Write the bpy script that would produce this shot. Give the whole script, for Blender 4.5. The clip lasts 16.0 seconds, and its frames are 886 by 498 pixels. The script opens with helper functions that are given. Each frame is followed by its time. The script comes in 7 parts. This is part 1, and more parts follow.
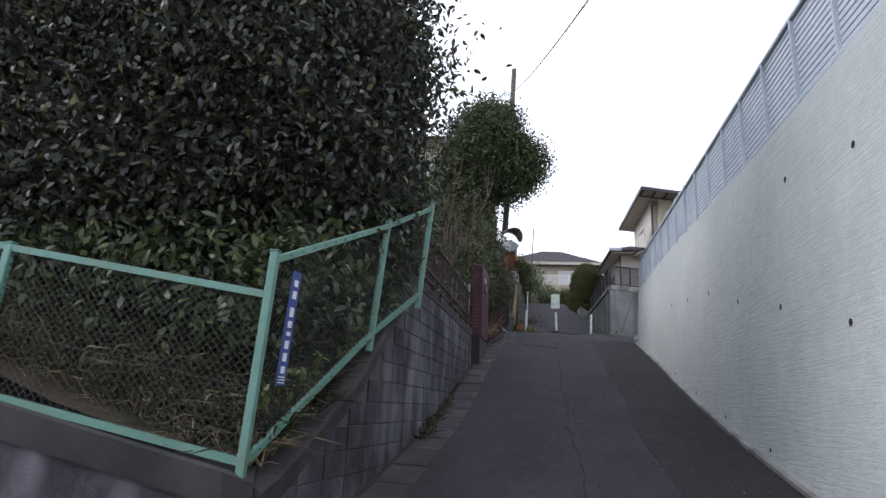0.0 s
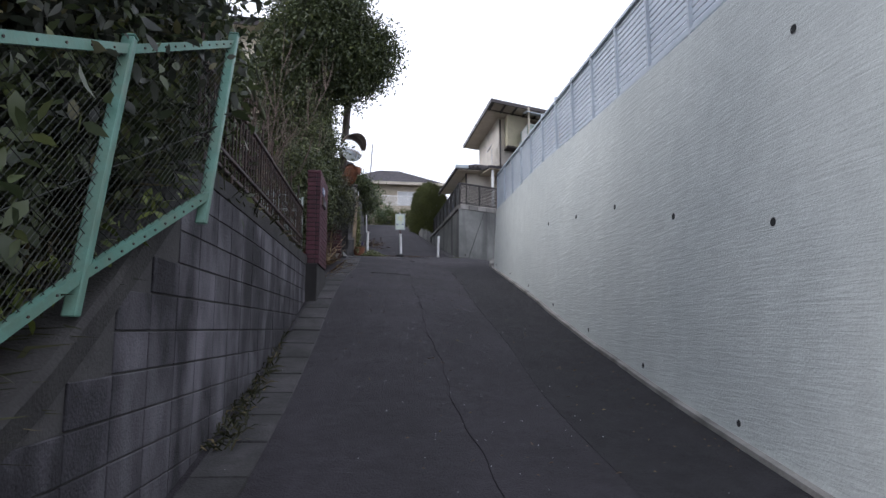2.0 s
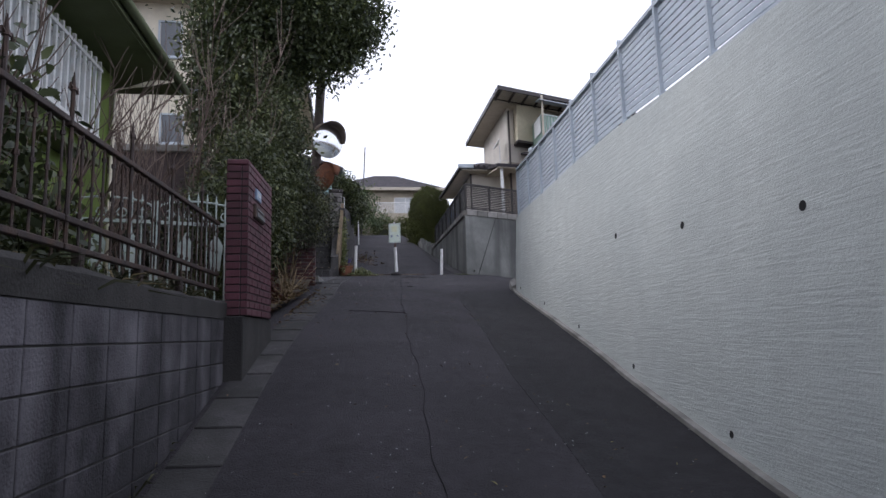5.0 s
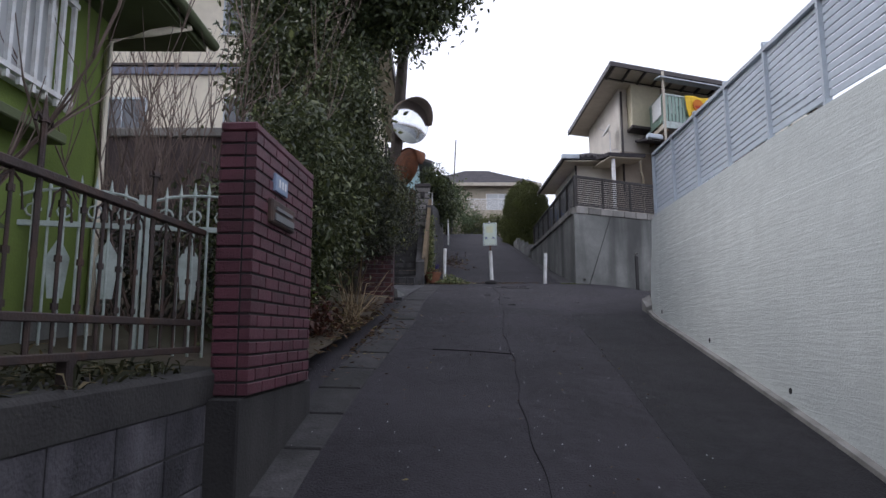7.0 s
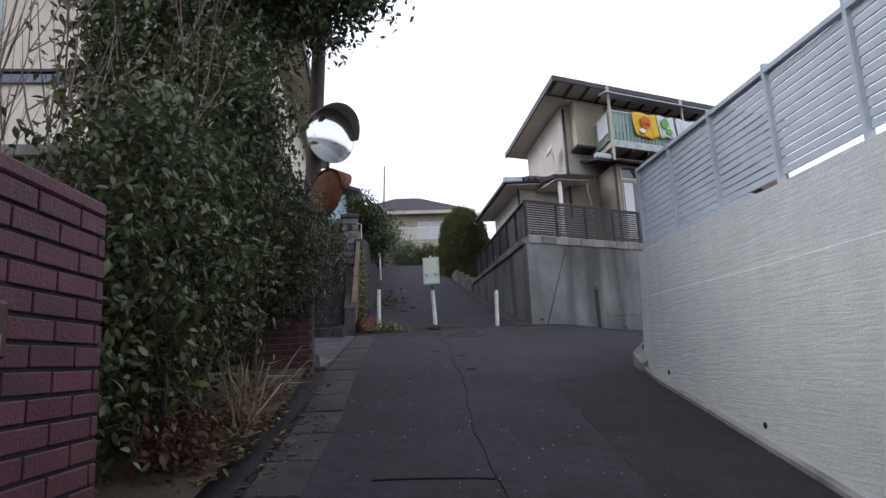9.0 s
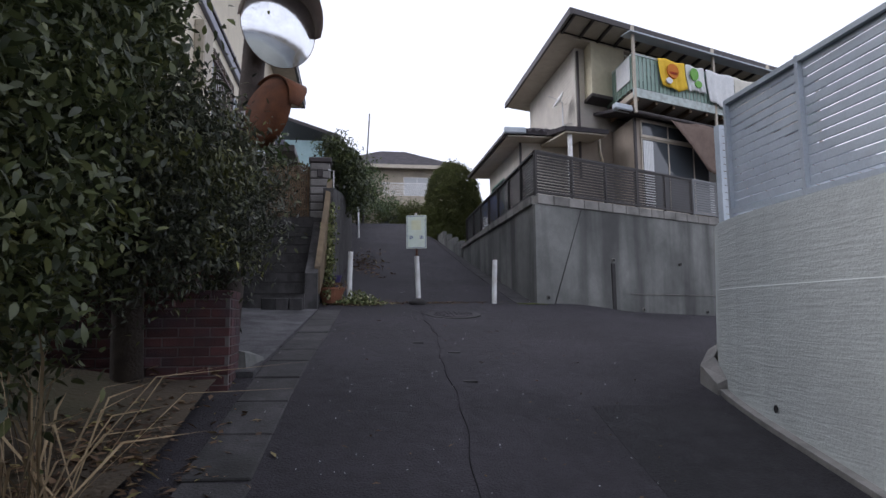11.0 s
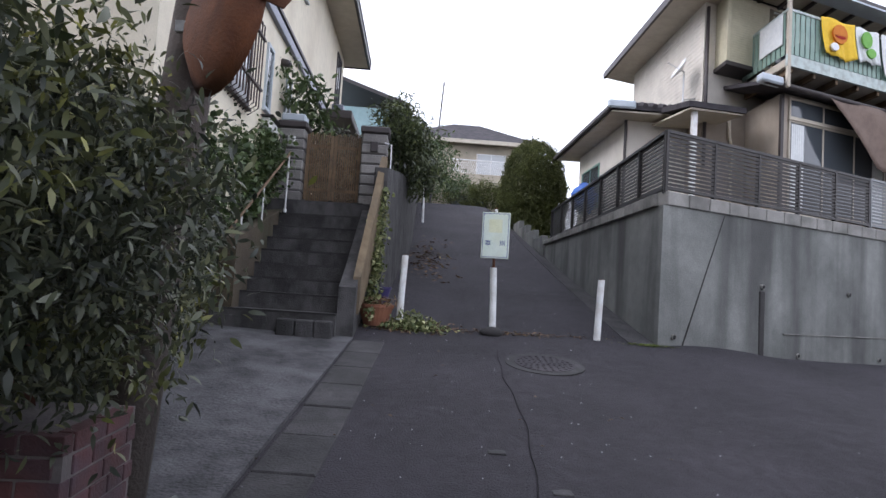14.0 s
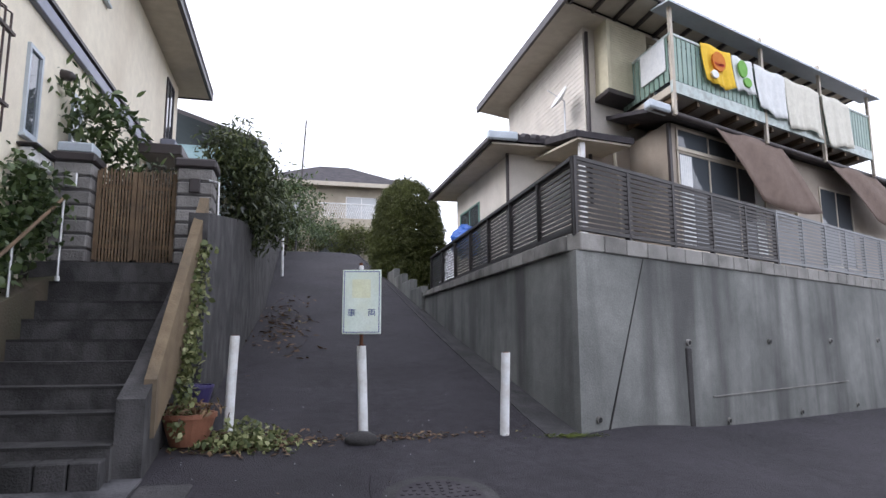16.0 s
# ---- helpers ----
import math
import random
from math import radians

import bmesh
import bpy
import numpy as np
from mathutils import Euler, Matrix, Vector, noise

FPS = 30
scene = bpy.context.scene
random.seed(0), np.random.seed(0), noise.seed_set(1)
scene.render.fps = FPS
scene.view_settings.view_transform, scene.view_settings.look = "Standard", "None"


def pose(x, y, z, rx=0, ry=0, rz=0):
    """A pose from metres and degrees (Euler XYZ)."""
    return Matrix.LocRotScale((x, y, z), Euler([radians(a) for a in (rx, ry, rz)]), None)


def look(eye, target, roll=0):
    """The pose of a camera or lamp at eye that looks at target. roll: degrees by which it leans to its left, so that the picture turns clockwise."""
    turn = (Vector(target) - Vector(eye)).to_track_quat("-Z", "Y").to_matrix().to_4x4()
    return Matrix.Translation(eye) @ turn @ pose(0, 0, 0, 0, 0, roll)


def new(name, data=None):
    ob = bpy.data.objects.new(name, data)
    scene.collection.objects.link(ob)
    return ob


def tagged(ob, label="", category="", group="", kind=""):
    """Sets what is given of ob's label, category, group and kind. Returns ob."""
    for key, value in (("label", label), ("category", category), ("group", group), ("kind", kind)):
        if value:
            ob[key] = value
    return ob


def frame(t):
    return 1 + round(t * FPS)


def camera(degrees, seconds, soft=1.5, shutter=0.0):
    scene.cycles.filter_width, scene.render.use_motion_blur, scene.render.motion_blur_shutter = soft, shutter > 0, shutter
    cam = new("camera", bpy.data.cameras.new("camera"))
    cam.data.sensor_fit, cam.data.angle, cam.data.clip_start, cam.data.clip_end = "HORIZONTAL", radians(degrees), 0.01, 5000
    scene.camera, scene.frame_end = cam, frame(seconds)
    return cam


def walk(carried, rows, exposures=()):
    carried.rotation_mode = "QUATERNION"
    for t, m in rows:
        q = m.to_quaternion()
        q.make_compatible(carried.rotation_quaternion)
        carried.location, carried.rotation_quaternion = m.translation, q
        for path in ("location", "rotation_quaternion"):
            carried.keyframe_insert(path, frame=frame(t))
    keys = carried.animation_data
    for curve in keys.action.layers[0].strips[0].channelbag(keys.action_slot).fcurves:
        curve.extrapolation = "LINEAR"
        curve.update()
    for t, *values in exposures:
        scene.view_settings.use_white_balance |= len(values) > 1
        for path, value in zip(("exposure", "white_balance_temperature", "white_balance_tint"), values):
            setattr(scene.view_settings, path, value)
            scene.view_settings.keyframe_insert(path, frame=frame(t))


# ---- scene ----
cam = camera(71.0, 16.0)
PATH = [
    (0, (1.798, -0.363, 1.413), (1.57, 1.563, 1.901), 2.5),
    (0.5, (1.66, 0.408, 1.524), (1.524, 2.368, 1.898), 2.2),
    (1, (1.578, 1.211, 1.648), (1.605, 3.184, 1.974), 1.1),
    (1.5, (1.538, 1.953, 1.731), (1.679, 3.928, 2.015), 2.8),
    (2, (1.573, 2.661, 1.83), (1.88, 4.621, 2.085), -0.0),
    (2.5, (1.613, 3.299, 1.943), (1.961, 5.249, 2.218), 2.2),
    (3, (1.711, 3.93, 2.074), (2.024, 5.877, 2.409), 1.3),
    (3.5, (1.87, 4.603, 2.219), (2.168, 6.549, 2.569), -0.7),
    (4, (1.926, 5.208, 2.354), (2.365, 7.137, 2.65), -2.3),
    (4.2, (1.983, 5.406, 2.393), (2.368, 7.346, 2.689), -1.3),
    (6.3, (2.117, 8.565, 3.054), (2.331, 10.538, 3.303), -2.2),
    (6.5, (2.12, 8.749, 3.096), (2.281, 10.725, 3.364), -1.3),
    (7, (2.154, 9.28, 3.195), (2.171, 11.262, 3.463), -0.1),
    (7.5, (2.17, 9.928, 3.353), (2.271, 11.908, 3.615), -6.1),
    (8, (2.127, 10.477, 3.476), (2.295, 12.445, 3.791), -2.2),
    (8.2, (2.106, 10.715, 3.534), (2.359, 12.663, 3.911), -3.4),
    (10.3, (2.294, 13.258, 4.039), (2.516, 15.226, 4.322), -2.6),
    (10.5, (2.357, 13.559, 4.051), (2.629, 15.521, 4.327), -2.9),
    (11, (2.345, 14.174, 4.192), (2.639, 16.14, 4.412), -0.5),
    (11.5, (2.407, 14.689, 4.321), (2.713, 16.66, 4.47), -2.6),
    (12, (2.425, 15.173, 4.435), (2.741, 17.144, 4.551), 1.2),
    (12.5, (2.415, 15.74, 4.6), (2.721, 17.711, 4.748), 1.3),
    (13, (2.459, 16.085, 4.735), (2.672, 18.062, 4.955), -1.1),
    (13.5, (2.45, 16.58, 4.84), (2.552, 18.569, 5.021), 3.4),
    (14, (2.49, 17.08, 4.94), (2.575, 19.074, 5.076), 3.7),
    (14.5, (2.534, 17.605, 5.045), (2.813, 19.581, 5.167), -3.1),
    (15, (2.551, 18.129, 5.081), (2.898, 20.094, 5.214), 2.9),
    (15.5, (2.72, 18.68, 5.24), (3.257, 20.597, 5.43), 0.8),
    (16, (2.847, 19.207, 5.356), (3.319, 21.129, 5.642), -0.2),
]
EXPOSURES = [(0, 0.22, 5950, 15), (2.5, 0.2, 5950, 16), (4, 0.08, 5950, 17), (6.5, -0.04, 5950, 17), (8, 0.1, 5950, 17), (11, -0.12, 5950, 17), (12, 0.15, 5950, 16), (13, 0.42, 5950, 16), (14.5, 0.62, 5950, 16), (16, 0.68, 6050, 16)]
walk(cam, [(t, look(eye, target, roll)) for t, eye, target, roll in PATH], EXPOSURES)

# ---------------------------------------------------------------- light
world = bpy.data.worlds.new("sky")
scene.world = world
world.use_nodes = True
wn, wl = world.node_tree.nodes, world.node_tree.links
wn.clear()
w_out = wn.new("ShaderNodeOutputWorld")
w_bg = wn.new("ShaderNodeBackground")
w_sky = wn.new("ShaderNodeTexSky")
w_sky.sky_type = "NISHITA"
w_sky.sun_disc = False
w_sky.sun_elevation, w_sky.sun_rotation = radians(35), radians(264)
w_sky.air_density, w_sky.dust_density = 1.0, 3.0
w_mix = wn.new("ShaderNodeMix")
w_mix.data_type = "RGBA"
w_mix.inputs["Factor"].default_value = 0.9
w_cloud = wn.new("ShaderNodeTexNoise")
w_cloud.inputs["Scale"].default_value = 1.4
w_ramp = wn.new("ShaderNodeValToRGB")
w_ramp.color_ramp.elements[0].position, w_ramp.color_ramp.elements[0].color = 0.3, (10.2, 10.5, 11.2, 1)
w_ramp.color_ramp.elements[1].position, w_ramp.color_ramp.elements[1].color = 0.75, (11.6, 11.7, 12.0, 1)
wl.new(w_cloud.outputs["Fac"], w_ramp.inputs["Fac"])
wl.new(w_sky.outputs["Color"], w_mix.inputs["A"])
wl.new(w_ramp.outputs["Color"], w_mix.inputs["B"])
wl.new(w_mix.outputs["Result"], w_bg.inputs["Color"])
w_bg.inputs["Strength"].default_value = 0.12
wl.new(w_bg.outputs[0], w_out.inputs["Surface"])
sun = new("sun", bpy.data.lights.new("sun", "SUN"))
sun.data.energy, sun.data.angle, sun.data.color = 1.2, radians(30), (1.0, 0.96, 0.9)
sun.matrix_world = look((-47, -5, 33), (0, 0, 0))


# ---------------------------------------------------------------- materials
def material(name, c1, c2, scale=6.0, rough=0.8, bump=0.15, fine=60.0, metal=0.0, stain=None, stain_scale=0.6, stain_amount=0.5,
             streak=1.0, jitter=0.0, spec=0.5, contrast=0.07, wear=0.0):
    """Two base colours mixed by coarse noise, fine grain and relief, optional stains (streak > 1 stretches them along z)."""
    m = bpy.data.materials.new(name)
    m.use_nodes = True
    n, l = m.node_tree.nodes, m.node_tree.links
    b = n["Principled BSDF"]
    b.inputs["Roughness"].default_value, b.inputs["Metallic"].default_value = rough, metal
    b.inputs["Specular IOR Level"].default_value = spec
    geo = n.new("ShaderNodeNewGeometry")

    def noise_tex(sc, detail=6.0, zs=1.0):
        mp = n.new("ShaderNodeMapping")
        mp.inputs["Scale"].default_value = (1, 1, 1 / zs)
        l.new(geo.outputs["Position"], mp.inputs["Vector"])
        t = n.new("ShaderNodeTexNoise")
        t.inputs["Scale"].default_value, t.inputs["Detail"].default_value = sc, detail
        l.new(mp.outputs[0], t.inputs["Vector"])
        return t

    def mix(fac, a, c, blend="MIX"):
        x = n.new("ShaderNodeMix")
        x.data_type, x.blend_type = "RGBA", blend
        for s, v in (("Factor", fac), ("A", a), ("B", c)):
            if isinstance(v, (int, float)):
                x.inputs[s].default_value = v
            elif isinstance(v, tuple):
                x.inputs[s].default_value = (*v, 1)
            else:
                l.new(v, x.inputs[s])
        return x.outputs["Result"]

    def ramp(src, lo, hi):
        r = n.new("ShaderNodeMapRange")
        r.inputs["From Min"].default_value, r.inputs["From Max"].default_value = lo, hi
        l.new(src, r.inputs["Value"])
        return r.outputs[0]

    base = mix(ramp(noise_tex(scale).outputs["Fac"], 0.3, 0.7), c1, c2)
    grain = noise_tex(fine, 4.0)
    lo, hi = 1 - contrast, 1 + contrast
    base = mix(1.0, base, mix(ramp(grain.outputs["Fac"], 0.3, 0.7), (lo, lo, lo), (hi, hi, hi)), "MULTIPLY")
    mid = noise_tex(fine * 0.12, 5.0)
    lo, hi = 1 - contrast * 0.8, 1 + contrast * 0.8
    base = mix(1.0, base, mix(ramp(mid.outputs["Fac"], 0.3, 0.7), (lo, lo, lo), (hi, hi, hi)), "MULTIPLY")
    if wear:
        vo = n.new("ShaderNodeTexVoronoi")
        vo.inputs["Scale"].default_value = 55.0
        l.new(geo.outputs["Position"], vo.inputs["Vector"])
        base = mix(ramp(vo.outputs["Distance"], 0.26, 0.12), base, (wear, wear, wear * 1.04))
    if stain:
        st = noise_tex(stain_scale, 8.0, streak)
        mul = n.new("ShaderNodeMath")
        mul.operation = "MULTIPLY"
        mul.inputs[1].default_value = stain_amount
        l.new(ramp(st.outputs["Fac"], 0.45, 0.68), mul.inputs[0])
        base = mix(mul.outputs[0], base, stain)
    if jitter:
        info = n.new("ShaderNodeObjectInfo")
        isl = n.new("ShaderNodeMath")
        isl.operation = "ADD"
        l.new(info.outputs["Random"], isl.inputs[0])
        l.new(geo.outputs["Random Per Island"], isl.inputs[1])
        fr = n.new("ShaderNodeMath")
        fr.operation = "FRACT"
        l.new(isl.outputs[0], fr.inputs[0])
        hsv = n.new("ShaderNodeHueSaturation")
        mr = n.new("ShaderNodeMapRange")
        mr.inputs["To Min"].default_value, mr.inputs["To Max"].default_value = 1 - jitter, 1 + jitter
        l.new(fr.outputs[0], mr.inputs["Value"])
        l.new(mr.outputs[0], hsv.inputs["Value"])
        l.new(base, hsv.inputs["Color"])
        base = hsv.outputs[0]
    l.new(base, b.inputs["Base Color"])
    rr = n.new("ShaderNodeMapRange")
    rr.inputs["To Min"].default_value, rr.inputs["To Max"].default_value = max(rough - 0.12, 0.02), min(rough + 0.12, 1.0)
    l.new(grain.outputs["Fac"], rr.inputs["Value"])
    l.new(rr.outputs[0], b.inputs["Roughness"])
    if bump:
        bp = n.new("ShaderNodeBump")
        bp.inputs["Strength"].default_value, bp.inputs["Distance"].default_value = bump, 0.02
        l.new(grain.outputs["Fac"], bp.inputs["Height"])
        l.new(bp.outputs[0], b.inputs["Normal"])
    return m


def leaf_material(name, dark, light, tip=None, rough=0.45, alt=None):
    m = bpy.data.materials.new(name)
    m.use_nodes = True
    n, l = m.node_tree.nodes, m.node_tree.links
    b = n["Principled BSDF"]
    b.inputs["Roughness"].default_value = rough
    geo = n.new("ShaderNodeNewGeometry")
    r = n.new("ShaderNodeValToRGB")
    e = r.color_ramp.elements
    e[0].position, e[0].color = 0.0, (*dark, 1)
    e[1].position, e[1].color = 0.85, (*light, 1)
    if tip:
        x = e.new(0.97)
        x.color = (*tip, 1)
    l.new(geo.outputs["Random Per Island"], r.inputs["Fac"])
    big = n.new("ShaderNodeTexNoise")
    big.inputs["Scale"].default_value = 1.6
    l.new(geo.outputs["Position"], big.inputs["Vector"])
    mr = n.new("ShaderNodeMapRange")
    mr.inputs["From Min"].default_value, mr.inputs["From Max"].default_value = 0.3, 0.7
    mr.inputs["To Min"].default_value, mr.inputs["To Max"].default_value = 0.7, 1.25
    l.new(big.outputs["Fac"], mr.inputs["Value"])
    h = n.new("ShaderNodeHueSaturation")
    l.new(mr.outputs[0], h.inputs["Value"])
    l.new(r.outputs[0], h.inputs["Color"])
    if alt:
        patch = n.new("ShaderNodeTexNoise")
        patch.inputs["Scale"].default_value = 2.3
        l.new(geo.outputs["Position"], patch.inputs["Vector"])
        pr = n.new("ShaderNodeMapRange")
        pr.inputs["From Min"].default_value, pr.inputs["From Max"].default_value = 0.5, 0.66
        l.new(patch.outputs["Fac"], pr.inputs["Value"])
        hue = n.new("ShaderNodeMix")
        hue.data_type, hue.blend_type = "RGBA", "MULTIPLY"
        l.new(pr.outputs[0], hue.inputs["Factor"])
        l.new(r.outputs[0], hue.inputs["A"])
        hue.inputs["B"].default_value = (*alt, 1)
        l.new(hue.outputs["Result"], h.inputs["Color"])
    l.new(h.outputs[0], b.inputs["Base Color"])
    tr = n.new("ShaderNodeBsdfTranslucent")
    l.new(h.outputs[0], tr.inputs["Color"])
    ms = n.new("ShaderNodeMixShader")
    ms.inputs[0].default_value = 0.25
    l.new(b.outputs[0], ms.inputs[1])
    l.new(tr.outputs[0], ms.inputs[2])
    l.new(ms.outputs[0], n["Material Output"].inputs["Surface"])
    return m


def glass_material(name, tint, rough=0.06):
    m = bpy.data.materials.new(name)
    m.use_nodes = True
    b = m.node_tree.nodes["Principled BSDF"]
    b.inputs["Base Color"].default_value = (*tint, 1)
    b.inputs["Roughness"].default_value = rough
    b.inputs["Specular IOR Level"].default_value = 0.8
    return m


ASPHALT = material("asphalt", (0.0125, 0.0103, 0.0138), (0.0255, 0.0218, 0.0277), 1.1, 0.88, 0.9, 75, stain=(0.041, 0.0362, 0.044), stain_scale=0.6, stain_amount=0.5, contrast=0.5, wear=0.045)
ASPHALT_DARK = material("asphalt_patch", (0.0092, 0.0083, 0.0102), (0.0165, 0.015, 0.018), 0.9, 0.92, 1.0, 60, stain=(0.035, 0.034, 0.036), stain_scale=2.2, stain_amount=0.25, contrast=0.55, wear=0.04)
TAR = material("tar", (0.008, 0.008, 0.0085), (0.016, 0.015, 0.016), 3, 0.95, 0.2, spec=0.1)
BROWN_WALL = material("brown_garden_wall", (0.05, 0.036, 0.036), (0.085, 0.062, 0.06), 3, 0.9, 0.3, 50)
GUTTER = material("gutter_concrete", (0.03, 0.029, 0.03), (0.062, 0.059, 0.06), 2.5, 0.9, 0.5, 60, contrast=0.3, stain=(0.018, 0.018, 0.016), stain_scale=1.6, stain_amount=0.8, jitter=0.18)
APRON = material("apron_concrete", (0.04, 0.039, 0.042), (0.085, 0.083, 0.088), 1.8, 0.92, 0.7, 40, contrast=0.4, stain=(0.15, 0.147, 0.155), stain_scale=3.2, stain_amount=0.55)
EARTH = material("earth", (0.05, 0.038, 0.026), (0.09, 0.07, 0.045), 2.0, 0.95, 0.6, 40, stain=(0.05, 0.06, 0.025), stain_scale=1.2)
CONCRETE_WALL = material("painted_concrete", (0.5, 0.535, 0.515), (0.57, 0.6, 0.57), 0.8, 0.85, 0.25, 45, stain=(0.44, 0.47, 0.45), stain_scale=0.5, stain_amount=0.5, streak=3)
CONCRETE_OLD = material("weathered_concrete", (0.12, 0.125, 0.117), (0.23, 0.235, 0.22), 0.8, 0.9, 0.3, 50, contrast=0.12, stain=(0.035, 0.034, 0.034), stain_scale=2.0, stain_amount=0.7, streak=8)
COPING = material("coping_concrete", (0.2, 0.19, 0.175), (0.29, 0.28, 0.26), 2.2, 0.9, 0.35, 50, stain=(0.08, 0.08, 0.07), stain_scale=2.5, stain_amount=0.7, jitter=0.15)
BLOCK = material("concrete_block", (0.022, 0.02, 0.025), (0.055, 0.052, 0.06), 1.1, 0.92, 0.5, 60, stain=(0.26, 0.245, 0.275), stain_scale=2.1, stain_amount=0.62, streak=2.2, jitter=0.22, contrast=0.3)
BLOCK_CAP = material("block_cap", (0.03, 0.028, 0.028), (0.055, 0.052, 0.05), 2.0, 0.95, 0.4, 60, stain=(0.014, 0.013, 0.014), stain_scale=2.0, stain_amount=0.7, streak=3)
MORTAR = material("mortar", (0.05, 0.048, 0.048), (0.09, 0.085, 0.085), 4, 0.95, 0.3)
BRICK = material("red_brick", (0.074, 0.021, 0.033), (0.112, 0.034, 0.049), 5, 0.6, 0.3, 90, stain=(0.05, 0.02, 0.025), stain_scale=3.0, stain_amount=0.5, jitter=0.2)
BRICK_JOINT = material("brick_joint", (0.014, 0.012, 0.013), (0.03, 0.026, 0.027), 4, 0.95, 0.3)
BRICK_PALE = material("faded_brick", (0.05, 0.02, 0.021), (0.095, 0.036, 0.036), 6, 0.85, 0.3, 90, stain=(0.05, 0.04, 0.055), stain_scale=4, stain_amount=0.7, jitter=0.28)
JOINT_PALE = material("pale_joint", (0.09, 0.08, 0.08), (0.15, 0.13, 0.125), 6, 0.95, 0.3)
GREEN_PAINT = material("mint_green_paint", (0.115, 0.25, 0.2), (0.15, 0.3, 0.24), 4, 0.5, 0.08, 60, stain=(0.16, 0.2, 0.14), stain_scale=6, stain_amount=0.5)
WIRE = material("coated_wire", (0.022, 0.026, 0.022), (0.05, 0.052, 0.042), 5, 0.6, 0.0, metal=0.2)
BLUE_PALE = material("pale_blue_enamel", (0.2, 0.27, 0.4), (0.25, 0.32, 0.45), 4, 0.4, 0.02)
BLUE_PLATE = material("blue_enamel", (0.035, 0.06, 0.22), (0.045, 0.075, 0.26), 4, 0.35, 0.02)
WHITE_PAINT = material("white_paint", (0.72, 0.74, 0.74), (0.8, 0.8, 0.79), 6, 0.5, 0.08, 60, stain=(0.36, 0.28, 0.2), stain_scale=9, stain_amount=0.3)
WHITE = material("plain_white", (0.74, 0.75, 0.77), (0.8, 0.8, 0.81), 5, 0.6, 0.05)
IRON = material("dark_iron", (0.045, 0.034, 0.034), (0.075, 0.055, 0.05), 8, 0.6, 0.2, 80, stain=(0.11, 0.06, 0.04), stain_scale=9, stain_amount=0.6, metal=0.4)
PALE_IRON = material("pale_cast_iron", (0.42, 0.5, 0.48), (0.52, 0.58, 0.55), 6, 0.5, 0.1, 60, stain=(0.2, 0.2, 0.18), stain_scale=8)
ALUMINIUM = material("aluminium", (0.42, 0.47, 0.52), (0.5, 0.55, 0.59), 2, 0.5, 0.02, metal=0.1)
LOUVRE_GREY = material("grey_louvre", (0.15, 0.155, 0.16), (0.19, 0.195, 0.2), 2, 0.5, 0.02, metal=0.1)
DARK_LOUVRE = material("bronze_louvre", (0.03, 0.027, 0.026), (0.045, 0.04, 0.039), 2, 0.5, 0.02, metal=0.3)
GREEN_WALL = material("green_render", (0.13, 0.185, 0.035), (0.16, 0.22, 0.05), 1.2, 0.9, 0.25, 50, stain=(0.1, 0.13, 0.035), stain_scale=0.8, stain_amount=0.5, streak=3)
SOFFIT_GREEN = material("green_soffit", (0.09, 0.11, 0.05), (0.12, 0.14, 0.07), 2, 0.8, 0.1)
CREAM = material("cream_render", (0.72, 0.66, 0.53), (0.78, 0.72, 0.58), 1.0, 0.9, 0.15, 60, stain=(0.5, 0.42, 0.31), stain_scale=0.9, stain_amount=0.35, streak=4)
SIDING = material("beige_siding", (0.58, 0.54, 0.48), (0.66, 0.62, 0.55), 1.5, 0.8, 0.1, 40, stain=(0.5, 0.45, 0.38), stain_scale=1.0, stain_amount=0.3, streak=3)
FAR_RENDER = material("far_beige_render", (0.4, 0.35, 0.27), (0.47, 0.415, 0.325), 1.5, 0.85, 0.1, 40, stain=(0.3, 0.27, 0.22), stain_scale=0.8, streak=3)
SIGN_FACE = material("faded_sign_face", (0.6, 0.69, 0.6), (0.68, 0.75, 0.67), 5, 0.55, 0.03, stain=(0.66, 0.7, 0.5), stain_scale=4, stain_amount=0.5)
FADED_YELLOW = material("faded_yellow", (0.66, 0.68, 0.46), (0.7, 0.73, 0.55), 9, 0.6, 0.02)
SIDING_LOW = material("taupe_render", (0.3, 0.255, 0.21), (0.37, 0.32, 0.265), 1.5, 0.85, 0.15, 40)
YELLOW_SIDING = material("ribbed_cream", (0.5, 0.46, 0.33), (0.56, 0.52, 0.38), 2, 0.7, 0.05)
ROOF_DARK = material("roof_tile", (0.035, 0.032, 0.036), (0.06, 0.055, 0.06), 4, 0.85, 0.2, 60, stain=(0.08, 0.072, 0.075), stain_scale=2, spec=0.2)
TRIM_DARK = material("dark_trim", (0.03, 0.024, 0.025), (0.05, 0.04, 0.04), 3, 0.5, 0.05)
SOFFIT = material("beige_soffit", (0.46, 0.41, 0.33), (0.53, 0.48, 0.4), 3, 0.8, 0.05)
BELT = material("grey_belt", (0.13, 0.14, 0.19), (0.17, 0.18, 0.23), 3, 0.4, 0.05, metal=0.2)
GLASS = glass_material("window_glass", (0.07, 0.08, 0.09))
GLASS_PALE = glass_material("curtained_glass", (0.5, 0.52, 0.53), 0.15)
WOOD_GATE = material("weathered_wood", (0.13, 0.085, 0.05), (0.2, 0.135, 0.08), 9, 0.8, 0.3, 60, stain=(0.07, 0.055, 0.04), stain_scale=4)
